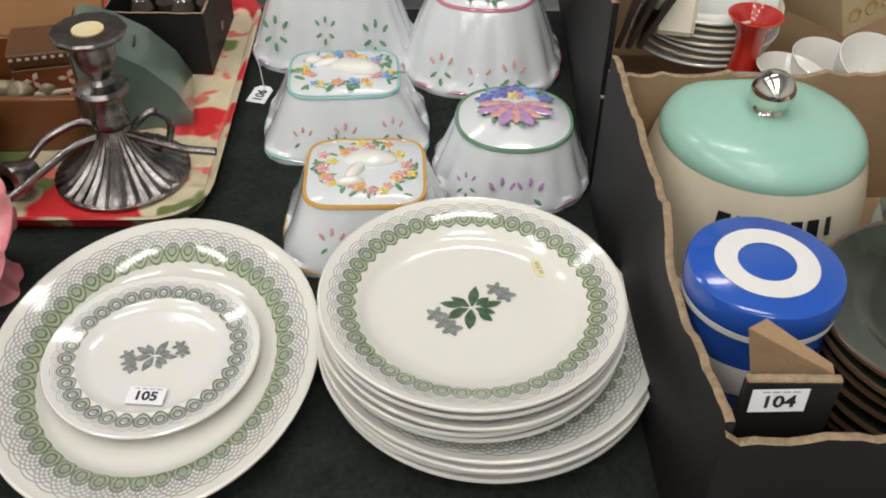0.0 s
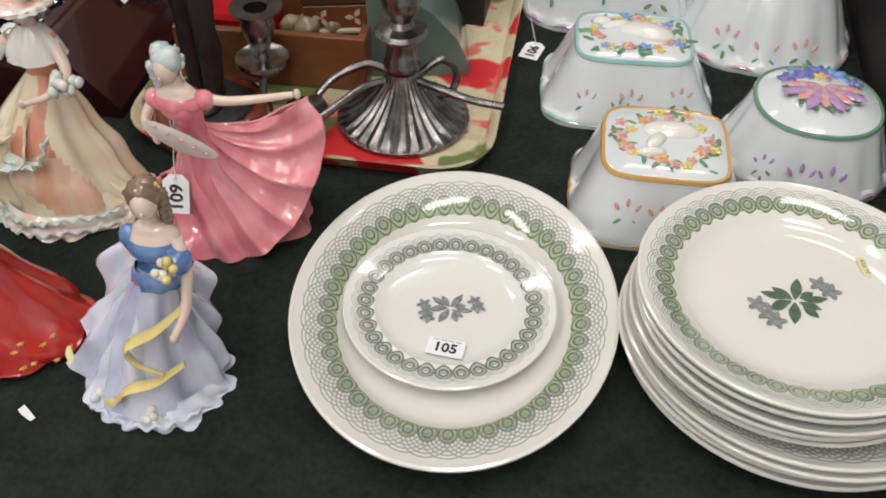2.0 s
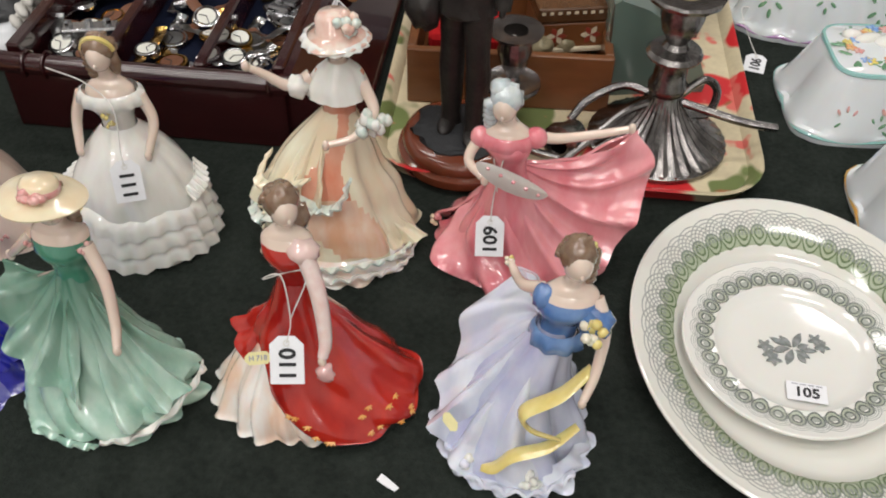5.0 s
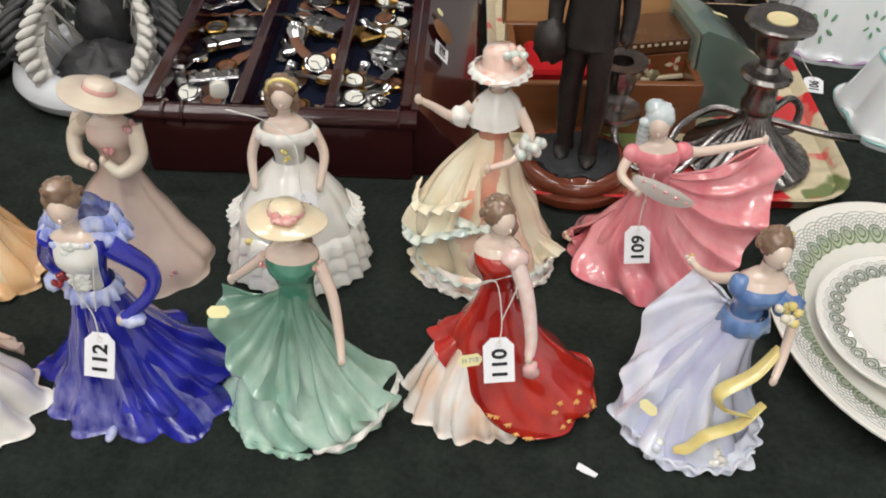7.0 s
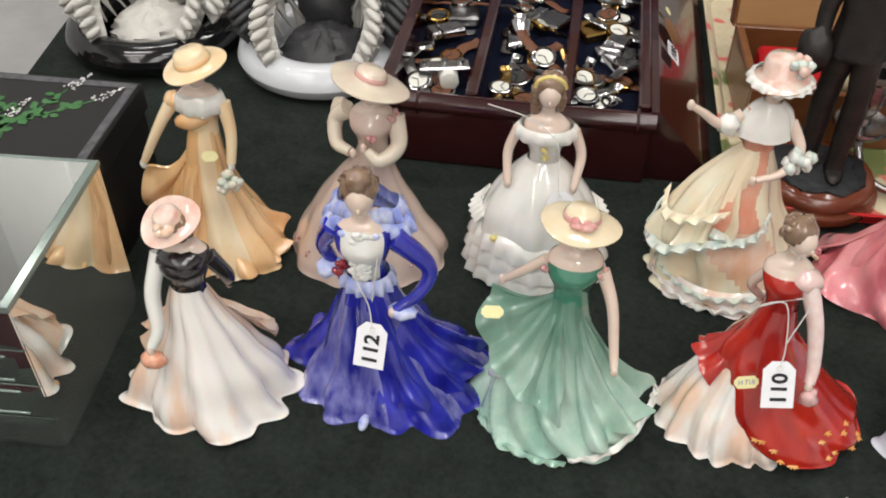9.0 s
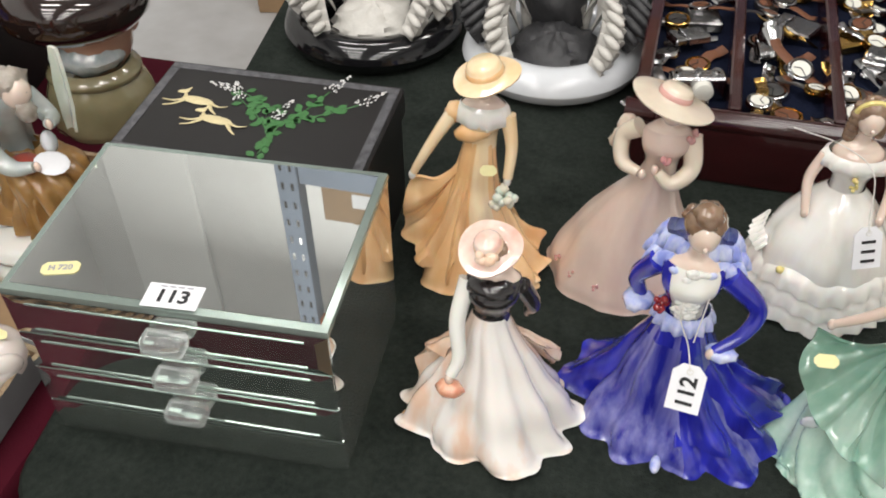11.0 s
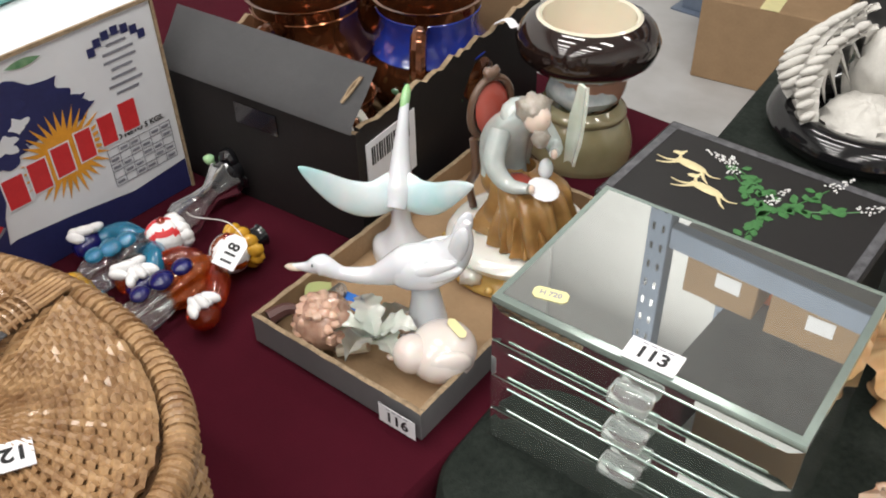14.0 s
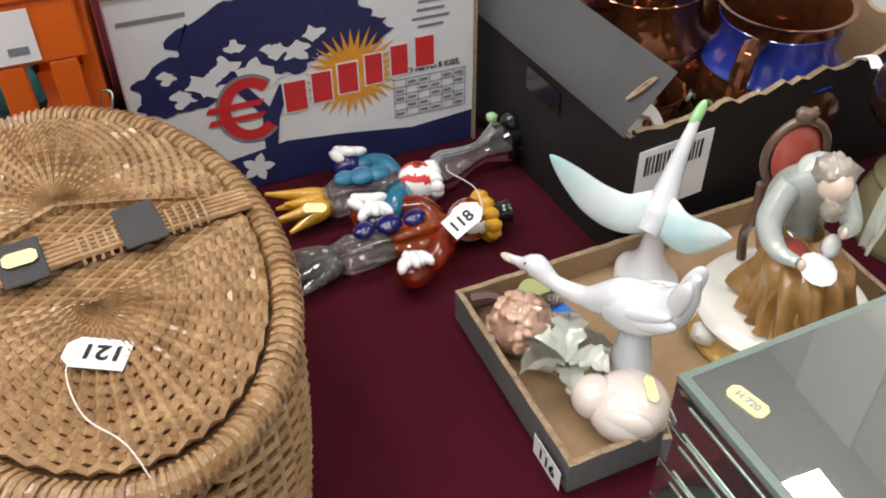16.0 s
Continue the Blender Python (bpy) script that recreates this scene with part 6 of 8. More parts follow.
for s, yy in ((-1, 0.004), (1, -0.006)):
    bz.cloth([(0.034, 0.013 * s, yy - 0.002, 0.010, 0.012), (0.05, 0.013 * s, yy, 0.009, 0.010), (0.09, 0.014 * s, yy + 0.002, 0.0115, 0.012), (0.12, 0.013 * s, yy, 0.011, 0.0115), (0.17, 0.010 * s, 0, 0.015, 0.015)], 5, 0.08, 4 + s, BRONZE, 30, 14)
    bz.lump((0.014 * s, yy - 0.010, 0.035), 0.009, 0.017, 0.006, BRONZE)
    bz.arm([(0.026 * s, 0, 0.235), (0.034 * s, 0.0, 0.20), (0.034 * s, -0.010, 0.168)], BRONZE, (0.010, 0.0085, 0.007), True, BRONZE)
bz.cloth([(0.158, 0, 0, 0.027, 0.020), (0.175, 0, 0, 0.025, 0.019), (0.205, 0, 0, 0.024, 0.017), (0.235, 0, 0, 0.027, 0.016), (0.250, 0, 0, 0.012, 0.010)], 7, 0.07, 9, BRONZE, 44, 14)
bz.lump((-0.036, -0.012, 0.160), 0.016, 0.013, 0.022, BRONZE, lump=0.4).lump((0, -0.002, 0.272), 0.013, 0.014, 0.016, BRONZE).lump((0, -0.004, 0.283), 0.018, 0.020, 0.005, BRONZE)
single("bronze_statuette", bz.bm, bz.mats, pose(-0.517, 0.752, ZT, 0, 0, -10), "dark bronze standing statuette on a turned mahogany plinth", "statuette", smooth=50)

# ---- mahogany case of watches and lighters ----
CASEWOOD = mat("dark red mahogany gloss", (0.040, 0.007, 0.008), 0.18, 0, 0.35, 14, coat=0.6, stretch=(0.2, 1, 1), col2=(0.02, 0.004, 0.005))
NAVY = mat("navy flock", (0.006, 0.009, 0.024), 0.95, 0, 0.3, 40, 0.4, 300)
case = thing("watch_case", pose(-0.822, 0.742, TABLE), "dark mahogany compartment case with navy lining, full of watches", "display case")
part("base", slab(-0.140, 0.134, 0.006, 0.44, 0.001, 0.044), CASEWOOD, case)
part("lining", slab(-0.130, 0.122, 0.02, 0.43, 0.0441, 0.047), NAVY, case)
part("front", slab(-0.142, 0.136, -0.004, 0.0058, 0, 0.066, 0.002), CASEWOOD, case)
part("front_roll", tube([(-0.148, 0.004, 0.070), (-0.06, 0.003, 0.070), (0.06, 0.003, 0.070), (0.140, 0.004, 0.070)], 0.0105, 14, 2), CASEWOOD, case)
for x in (-0.118, -0.098, 0.122):
    part("roll_ring", tube([(x, 0.004 + 0.0125 * math.cos(a), 0.070 + 0.0125 * math.sin(a)) for a in np.linspace(0, 6.1, 15)], 0.0016, 6, 1), CASEWOOD, case)
part("side", slab(-0.142, -0.128, 0.0125, 0.44, 0.0, 0.084, 0.002), CASEWOOD, case)
for x in (-0.046, 0.050):
    part("divider", slab(x - 0.006, x + 0.006, 0.0125, 0.43, 0.0472, 0.080, 0.002), CASEWOOD, case)
part("side", slab(0.122, 0.134, 0.0125, 0.44, 0.0442, 0.084, 0.002), CASEWOOD, case)
wing = bmesh.new()
grid([[(0.1345, y, 0.082), (0.142, y, 0.082), (0.205, y, 0.012), (0.205, y, 0.0), (0.1345, y, 0.0)] for y in (0.006, 0.44)], True, True, True, wing)
part("sloping_wing", wing, CASEWOOD, case)
sticker("108", pose(-0.663, 0.888, TABLE + 0.0693, 0, 48, 0) @ pose(0, 0, 0, 0, 0, 90), 0.030, 0.021)
single("round_seal", lathe([(0, 0), (0.015, 0.0), (0.016, 0.0006), (0.015, 0.0012), (0, 0.0012)], 28, sx=1.0, sy=1.25), mat("copper seal", (0.26, 0.12, 0.05), 0.5, 0.3, 0.2, 60), pose(-0.663, 0.935, TABLE + 0.0697, 0, 48, 0), "oval copper-coloured paper seal on the case", "seal")
price_tab(pose(-0.668, 0.972, TABLE + 0.0755, 0, 48, 0), "", 0.010, 0.012)

CHROME = mat("scratched chrome", (0.62, 0.62, 0.63), 0.16, 1, 0.3, 120, 0.1, 500)
STEEL = mat("dull steel", (0.30, 0.30, 0.30), 0.28, 1, 0.35, 80)
GILT = mat("worn gilt", (0.66, 0.42, 0.13), 0.2, 1, 0.3, 80)
LEATHER = mat("tan leather", (0.17, 0.065, 0.03), 0.55, 0, 0.3, 60, 0.4)
DIAL = mat("watch dial", (0.78, 0.77, 0.70), 0.35, 0, 0.05, 40)
ZC = TABLE + 0.047


def watch(m, case_m, strap_m, r=0.012):
    t = thing("wrist_watch", m, "small wrist watch with pale dial, lying in the case", "watch", "watches in the case")
    part("case", lathe([(0, 0.0), (r, 0.0), (r * 1.08, 0.003), (r, 0.0065), (r * 0.88, 0.007)], 28), case_m, t)
    part("dial", lathe([(0, 0.0072), (r * 0.72, 0.0070)], 28), (DIAL, GILT, DIAL, STEEL, LEATHER)[int(abs(m.translation.x * 1000)) % 5], t)
    for a, ln in ((40, 0.55), (160, 0.75)):
        part("hand", box(0.0009, r * ln, 0.0004, 0, pose(0, r * ln / 2, 0)), INK, t, at=pose(0, 0, 0.0074, 0, 0, a))
    for s in (-1, 1):
        part("strap", tube([(0, s * r * 0.9, 0.003), (0, s * (r + 0.010), 0.004), (0.003, s * (r + 0.022), 0.002), (0.006, s * (r + 0.030), 0.004)], 0.0062, 8, 4, flat=0.22), strap_m, t)
    return t


def lighter(m, mm, w=0.036, d=0.012, h=0.050):
    t = thing("pocket_lighter", m, "metal pocket lighter lying in the watch case", "lighter", "lighters in the case")
    part("body", box(w, h * 0.68, d, 0.002, pose(0, -h * 0.16, 0)), mm, t)
    part("cap", box(w, h * 0.30, d, 0.002, pose(0, h * 0.345, 0)), mm, t)
    part("hinge", box(w * 0.3, 0.003, 0.003, 0.0005, pose(w * 0.2, h * 0.185, d)), mm, t)
    return t


rnd = random.Random(12)
for x, y, rz, kind, mm, sm in ((-0.905, 0.795, 25, "w", CHROME, STEEL), (-0.905, 0.868, -30, "w", GILT, LEATHER), (-0.905, 0.965, 10, "l", STEEL, 0), (-0.93, 0.94, 70, "w", STEEL, STEEL), (-0.895, 1.03, 40, "l", CHROME, 0), (-0.932, 0.765, 80, "w", CHROME, STEEL),
                               (-0.828, 0.835, 12, "w", CHROME, CHROME), (-0.808, 0.880, -20, "w", GILT, LEATHER), (-0.815, 0.792, 30, "w", GILT, GILT), (-0.84, 0.93, -15, "w", CHROME, CHROME), (-0.805, 0.965, 60, "l", CHROME, 0), (-0.835, 1.02, 5, "w", STEEL, LEATHER), (-0.80, 1.05, 75, "w", GILT, LEATHER),
                               (-0.738, 0.800, -18, "w", CHROME, CHROME), (-0.722, 0.890, 35, "l", CHROME, 0), (-0.745, 0.955, -62, "l", GILT, 0), (-0.72, 0.985, 30, "w", CHROME, CHROME), (-0.74, 1.04, 15, "w", GILT, GILT), (-0.715, 0.845, 70, "w", GILT, LEATHER), (-0.748, 0.845, 10, "w", STEEL, CHROME)):
    m = pose(x, y, ZC + 0.0006, rnd.uniform(-4, 10), 0, rz)
    if kind == "w":
        watch(m, mm, sm, rnd.uniform(0.0125, 0.0160))
    else:
        lighter(m, mm)
for x0, x1 in ((-0.940, -0.880), (-0.858, -0.784), (-0.764, -0.712)):
    for k in range(9):
        m = pose(rnd.uniform(x0, x1), 0.800 + 0.036 * k, ZC + 0.0085, rnd.uniform(-10, 22), rnd.uniform(-14, 14), rnd.uniform(0, 180))
        if k % 4 == 3:
            lighter(m, (CHROME, GILT, STEEL)[k % 3], 0.026, 0.010, 0.042)
        else:
            watch(m, (CHROME, GILT, CHROME)[k % 3], (CHROME, GILT, STEEL, LEATHER)[(k + int(x0 * -100)) % 4], rnd.uniform(0.011, 0.0145))
cmw = thing("camera_lighter", pose(-0.905, 0.815, ZC + 0.001, 0, 0, 14), "chrome miniature camera-shaped lighter with small dial", "lighter")
part("body", box(0.056, 0.018, 0.026, 0.002), CHROME, cmw)
part("lens", lathe([(0.010, 0), (0.010, 0.008), (0.008, 0.009), (0, 0.009)], 24), DIAL, cmw, at=pose(0.004, -0.009, 0.014, 90))
for x in (-0.02, 0.0, 0.018):
    part("knob", lathe([(0.004, 0.026), (0.004, 0.031), (0, 0.0315)], 14), CHROME, cmw, at=pose(x, 0, 0))
trophy = thing("miniature_urn", pose(-0.83, 0.905, ZC + 0.014, -74, 0, 12), "chrome miniature urn clock lying in the case", "miniature")
part("urn", lathe([(0, -0.02), (0.010, -0.02), (0.010, -0.016), (0.004, -0.012), (0.006, -0.004), (0.013, 0.012), (0.014, 0.02), (0.008, 0.026), (0.010, 0.03), (0, 0.03)], 24), CHROME, trophy)
ringst = thing("scroll_clip", pose(-0.726, 0.79, ZC + 0.004), "chrome scroll-shaped clip in the case", "clip")
part("scroll", tube([(0.012 * math.cos(a) * (1 - a / 14), 0.012 * math.sin(a) * (1 - a / 14) + 0.01, 0.004) for a in np.linspace(0, 9, 24)] , 0.0016, 6, 1), CHROME, ringst)

# ---- ring-shaped bird sculptures ----
STONEGREY = mat("dark grey cast resin", (0.045, 0.045, 0.048), 0.5, 0, 0.3, 60, 0.5, 160)
BISQUE = mat("white bisque feathers", (0.62, 0.60, 0.56), 0.6, 0, 0.15, 60, 0.3, 160)
WHITEGLOSS = mat("white gloss resin", (0.66, 0.68, 0.71), 0.15, 0, 0.05, 10, coat=0.3)
BLACKGLOSS = mat("black gloss resin", (0.008, 0.008, 0.009), 0.12, 0, 0.1, 10, coat=0.4)


def ring_sculpture(m, ring_mat, wing_a, wing_b, rock, label, r=0.103):
    fg = Figure()
    rr = []
    for k in range(13):
        a = 2 * math.pi * k / 12
        rr.append((r - 0.022 + 0.024 * math.cos(a), 0.020 + 0.020 * math.sin(a)))
    lathe(rr, 72, bm=fg.bm, idx=fg.ix(ring_mat))
    lathe([(0, 0.006), (0.06, 0.008), (r - 0.035, 0.012)], 48, bm=fg.bm, idx=fg.ix(ring_mat))
    fg.lump((0.002, -0.014, 0.020), 0.050, 0.052, 0.030, rock, lump=0.28, n=30)
    fg.lump((0, 0.045, 0.060), 0.034, 0.040, 0.050, rock, lump=0.3, n=24)
    for s in (-1, 1):
        for pts, wid, col, teeth, out in (([(0.040 * s, -0.064, 0.036), (0.052 * s, -0.030, 0.066), (0.044 * s, 0.010, 0.092), (0.022 * s, 0.050, 0.112)], 0.036, wing_a, 10, (0.55 * s, -0.75, 0.15)),
                                          ([(0.064 * s, -0.030, 0.062), (0.068 * s, 0.000, 0.086), (0.056 * s, 0.034, 0.108), (0.030 * s, 0.070, 0.128)], 0.046, wing_b, 9, (0.75 * s, -0.55, -0.25))):
            line, o = spline(pts, 10), Vector(out).normalized()

            def fn(u, v, line=line, o=o, wid=wid, teeth=teeth):
                k = u * (len(line) - 1)
                i = min(int(k), len(line) - 2)
                p = line[i].lerp(line[i + 1], k - i)
                saw = (u * teeth) % 1.0
                taper = 0.35 + 0.65 * math.sin(math.pi * (0.12 + 0.76 * u))
                q = p + o * wid * taper * v * (0.86 + 0.2 * math.sin(math.pi * saw)) + Vector((0, 0, 0.0075 * math.sin(math.pi * saw) * (0.35 + 0.65 * v) - 0.012 * v * v))
                return q
            fg.sheet(fn, teeth * 7, 8, col, 0.008)
            for k in range(teeth):
                # plump overlapping feathers along each wing
                u = (k + 0.5) / teeth
                tip, root = fn(u, 0.95), fn(u, 0.25)
                way = (tip - root).normalized()
                turn = Vector((0, 0, 1)).rotation_difference(way).to_euler()
                mid = root.lerp(tip, 0.55) + Vector((0, -0.002, 0.004))
                fg.lump(tuple(mid), 0.0066, 0.0052, 0.58 * (tip - root).length, col, tuple(math.degrees(e) for e in turn), 0.10, 12)
    return single("bird_sculpture", fg.bm, fg.mats, m, label, "sculpture", "ring bird sculptures", smooth=60)


ring_sculpture(pose(-1.067, 0.920, TABLE, 0, 0, 6), WHITEGLOSS, BISQUE, STONEGREY, STONEGREY, "winged bird sculpture in a white gloss ring, grey wings")
ring_sculpture(pose(-1.288, 0.938, TABLE, 0, 0, 8), BLACKGLOSS, BISQUE, BISQUE, BISQUE, "winged bird sculpture in a black gloss ring, white wings", 0.108)

# ---- black lacquer box ----
LACQ = mat("black lacquer", (0.010, 0.009, 0.009), 0.38, 0, 0.2, 20)
LACQB = mat("silver-flecked border", (0.05, 0.05, 0.055), 0.3, 0.1, 0.6, 130, col2=(0.14, 0.14, 0.15))
LGREEN = mat("lacquer leaf green", (0.06, 0.20, 0.06), 0.35, 0, 0.3, 90)
LWHITE = mat("lacquer white", (0.75, 0.75, 0.74), 0.4)
LCREAM = mat("lacquer cream", (0.72, 0.62, 0.36), 0.4, 0, 0.2, 60)
lq = thing("lacquer_box", pose(-1.270, 0.572, TABLE, 0, 0, 1.5), "black lacquer box with painted leaping deer and flowering branch", "box")
part("body", box(0.216, 0.134, 0.100, 0.002), LACQ, lq)
part("lid", box(0.222, 0.140, 0.028, 0.002, pose(0, 0, 0.1005)), LACQ, lq)
HT = 0.1287
for s in ((-0.108, 0.108, 0.058, 0.066), (-0.108, 0.108, -0.066, -0.058), (-0.108, -0.100, -0.0575, 0.0575), (0.100, 0.108, -0.0575, 0.0575)):
    part("border_strip", slab(*s, HT - 0.0001, HT + 0.0003), LACQB, lq)
rnd = random.Random(4)
for bx, by, ang, ln in ((0.018, -0.05, 95, 0.05), (0.016, -0.02, 135, 0.06), (0.018, -0.015, 65, 0.07), (0.03, 0.0, 35, 0.06), (0.01, 0.01, 150, 0.05)):
    a = radians(ang)
    part("branch", tube([(bx, by, HT), (bx + ln * 0.5 * math.cos(a) + 0.003, by + ln * 0.5 * math.sin(a), HT), (bx + ln * math.cos(a), by + ln * math.sin(a), HT)], 0.0006, 4, 3), LGREEN, lq)
    for i in range(6):
        u = i / 6
        cx, cy = bx + ln * u * math.cos(a), by + ln * u * math.sin(a)
        for k in range(3):
            part("painted_leaf", flat_shape(leaf_pts(0.0095, 0.006, 6), 0.0003), LGREEN, lq, at=pose(cx + rnd.uniform(-0.004, 0.004), cy + rnd.uniform(-0.004, 0.004), HT + 0.0002 + 0.00003 * k, 0, 0, rnd.uniform(0, 360)))
    bm = bmesh.new()
    for i in range(34):
        u = rnd.uniform(0, 1)
        w = 0.006 * (1 - u) + 0.001
        ball((u * 0.03, rnd.uniform(-w, w), 0), 0.0013, 0.0009, 0.0005, bm=bm, n=5)
    part("flower_spike", bm, LWHITE, lq, at=pose(bx + ln * math.cos(a), by + ln * math.sin(a), HT + 0.0006, 0, 0, ang + rnd.uniform(-20, 20)))
for dx, dy in ((-0.062, 0.012), (-0.035, -0.012)):
    bm = bmesh.new()
    ball((0, 0, 0), 0.016, 0.0055, 0.0006, (0, 0, -8), bm, 0, 12)
    for p in ([(0.013, -0.002, 0), (0.022, -0.006, 0), (0.030, -0.004, 0)], [(0.012, -0.003, 0), (0.018, -0.012, 0), (0.024, -0.017, 0)], [(-0.013, 0, 0), (-0.022, -0.004, 0), (-0.032, -0.003, 0)], [(-0.012, -0.002, 0), (-0.020, -0.009, 0), (-0.028, -0.012, 0)], [(-0.012, 0.003, 0), (-0.016, 0.011, 0)], [(-0.016, 0.012, 0), (-0.013, 0.018, 0)]):
        tube(p, [0.0022, 0.0008], 6, 4, bm, 0, 0.3)
    ball((-0.018, 0.011, 0), 0.0055, 0.0028, 0.0006, (0, 0, 10), bm, 0, 8)
    part("painted_animal_shape", bm, LCREAM, lq, at=pose(dx, dy, HT + 0.0004))


# ---- mirrored jewellery chest ----
MIRROR = mat("silvered mirror", (0.82, 0.85, 0.83), 0.015, 0.93, 0.02, 5)
DRAWERMIRROR = mat("dusty silvered glass", (0.82, 0.86, 0.83), 0.015, 0.97, 0.02, 5)
GLASSEDGE = mat("bevelled glass edge", (0.36, 0.44, 0.40), 0.22, 0.6, 0.1, 30)
ACRYLIC = mat("clear acrylic", (0.92, 0.96, 0.95), 0.05, 0, 0.02, 20, trans=0.88, ior=1.3, coat=0.3)
CHX, CHY, CHR, CW, CD, CHH = -1.238, 0.4055, 3.6, 0.229, 0.164, 0.155
ch = thing("mirrored_chest", pose(CHX, CHY, TABLE, 0, 0, CHR), "mirrored glass jewellery chest with three drawers and acrylic pulls", "jewellery chest")
part("core", slab(-CW / 2 + 0.005, CW / 2 - 0.005, -CD / 2 + 0.006, CD / 2 - 0.004, 0.004, CHH - 0.005), BLACKCARD, ch)
part("top_mirror", slab(-CW / 2 + 0.006, CW / 2 - 0.006, -CD / 2 + 0.006, CD / 2 - 0.006, CHH - 0.0045, CHH), MIRROR, ch)
edge = grid([[(sx * (CW / 2 - o), sy * (CD / 2 - o), z) for sx, sy in ((1, 1), (-1, 1), (-1, -1), (1, -1))] for o, z in ((0.0058, CHH - 0.0002), (0.0005, CHH - 0.0012), (0.0, CHH - 0.003), (0.0, CHH - 0.006), (0.003, CHH - 0.0065))])
part("top_bevel", edge, GLASSEDGE, ch, smooth=20)
for sx in (-1, 1):
    part("side_mirror", slab(min(sx * (CW / 2 - 0.004), sx * (CW / 2 - 0.0005)), max(sx * (CW / 2 - 0.004), sx * (CW / 2 - 0.0005)), -CD / 2 + 0.002, CD / 2 - 0.002, 0.001, CHH - 0.0068), MIRROR, ch)
part("back_mirror", slab(-CW / 2 + 0.005, CW / 2 - 0.005, CD / 2 - 0.0038, CD / 2 - 0.0005, 0.001, CHH - 0.0068), MIRROR, ch)
DH = (CHH - 0.042) / 3


def bevel_panel(x0, x1, z0, z1, y, b=0.010):
    """A mirror pane with broad bevelled margins, facing -y."""
    bm = bmesh.new()
    o = [bm.verts.new(p) for p in ((x0, y + 0.0011, z0), (x1, y + 0.0011, z0), (x1, y + 0.0011, z1), (x0, y + 0.0011, z1))]
    i = [bm.verts.new(p) for p in ((x0 + b * 1.6, y, z0 + b), (x1 - b * 1.6, y, z0 + b), (x1 - b * 1.6, y, z1 - b), (x0 + b * 1.6, y, z1 - b))]
    k = [bm.verts.new(p) for p in ((x0, y + 0.006, z0), (x1, y + 0.006, z0), (x1, y + 0.006, z1), (x0, y + 0.006, z1))]
    bm.faces.new(i)
    for j in range(4):
        q = (j + 1) % 4
        bm.faces.new((o[j], o[q], i[q], i[j]))
        bm.faces.new((k[j], k[q], o[q], o[j]))
    bm.faces.new(k[::-1])
    return bm


for d in range(3):
    z0 = 0.036 + d * DH
    dr = part("drawer", bevel_panel(-CW / 2 + 0.001, CW / 2 - 0.001, z0 + 0.0008, z0 + DH - 0.0008, -CD / 2 - 0.001, 0.0055), DRAWERMIRROR, ch, smooth=5)
    part("pull", box(0.030, 0.016, 0.013, 0.003, pose(0.004, -CD / 2 - 0.010, z0 + DH * 0.42), 2), ACRYLIC, dr)
    for zz in (z0 + 0.0058, z0 + DH - 0.0070):
        part("bevel_line", box(CW - 0.034, 0.0012, 0.0012, 0, pose(0, -CD / 2 - 0.0012, zz)), GLASSEDGE, dr)
    part("seam", box(CW - 0.004, 0.001, 0.0014, 0, pose(0, -CD / 2 + 0.0008, z0 - 0.0007)), GLASSEDGE, dr)
part("plinth", bevel_panel(-CW / 2 + 0.001, CW / 2 - 0.001, 0.001, 0.0345, -CD / 2 - 0.001, 0.0055), DRAWERMIRROR, ch, smooth=5)
CM = pose(CHX, CHY, TABLE + CHH, 0, 0, CHR)
sticker("113", CM @ pose(0.006, -CD / 2 + 0.012, 0.0002, 0, 0, 2))
price_tab(CM @ pose(-0.080, -CD / 2 + 0.024, 0.0003, 0, 0, 14), "H 720", 0.026, 0.012)

# ---- shallow card tray of ornaments ----
TX, TY, TR = -1.490, 0.437, 3.0
th_ = carton("card_tray", pose(TX, TY, TABLE, 0, 0, TR), 0.192, 0.330, 0.031, GREYCARD, CARD, "shallow grey card tray holding porcelain ornaments", th=0.005, ragged=0.0006, category="tray")
sticker("116", pose(-1.405, 0.2702, TABLE + 0.0155, 90, 0, TR))
FLOORZ = TABLE + 0.0065
PORC = china("pale porcelain", (0.74, 0.75, 0.78), (0.66, 0.68, 0.73), scale=20)
PORCGREY = china("grey-white porcelain", (0.55, 0.59, 0.63))
BEAK = china("pale buff beak", (0.66, 0.54, 0.44))
g = Figure()
g.cloth([(-0.012, 0, 0, 0.027, 0.023), (-0.006, 0, 0, 0.027, 0.023), (0.006, 0, 0, 0.022, 0.019), (0.030, 0, 0, 0.016, 0.014), (0.062, -0.002, 0, 0.011, 0.010)], 3, 0.06, 1, PORCGREY, 36, 10)
for v in g.bm.verts:
    v.co.z = max(v.co.z, 0.0) * 1.0 - 0.012 * max(0.0, 1 - max(v.co.z, 0.0) / 0.024)
tube([(-0.103, -0.058, 0.058), (-0.090, -0.052, 0.060), (-0.080, -0.045, 0.063), (-0.064, -0.036, 0.056), (-0.040, -0.022, 0.058), (-0.015, -0.006, 0.072), (0.012, 0.008, 0.082), (0.026, 0.014, 0.102), (0.032, 0.016, 0.128)],
     [0.002, 0.005, 0.0098, 0.0062, 0.0085, 0.018, 0.019, 0.012, 0.003], 22, 8, g.bm, g.ix(PORC))
g.lump((-0.002, -0.001, 0.073), 0.033, 0.020, 0.0195, PORC, (0, -20, 28), 0, 20).lump((-0.101, -0.057, 0.057), 0.010, 0.0045, 0.0028, BEAK, (0, 0, 30))
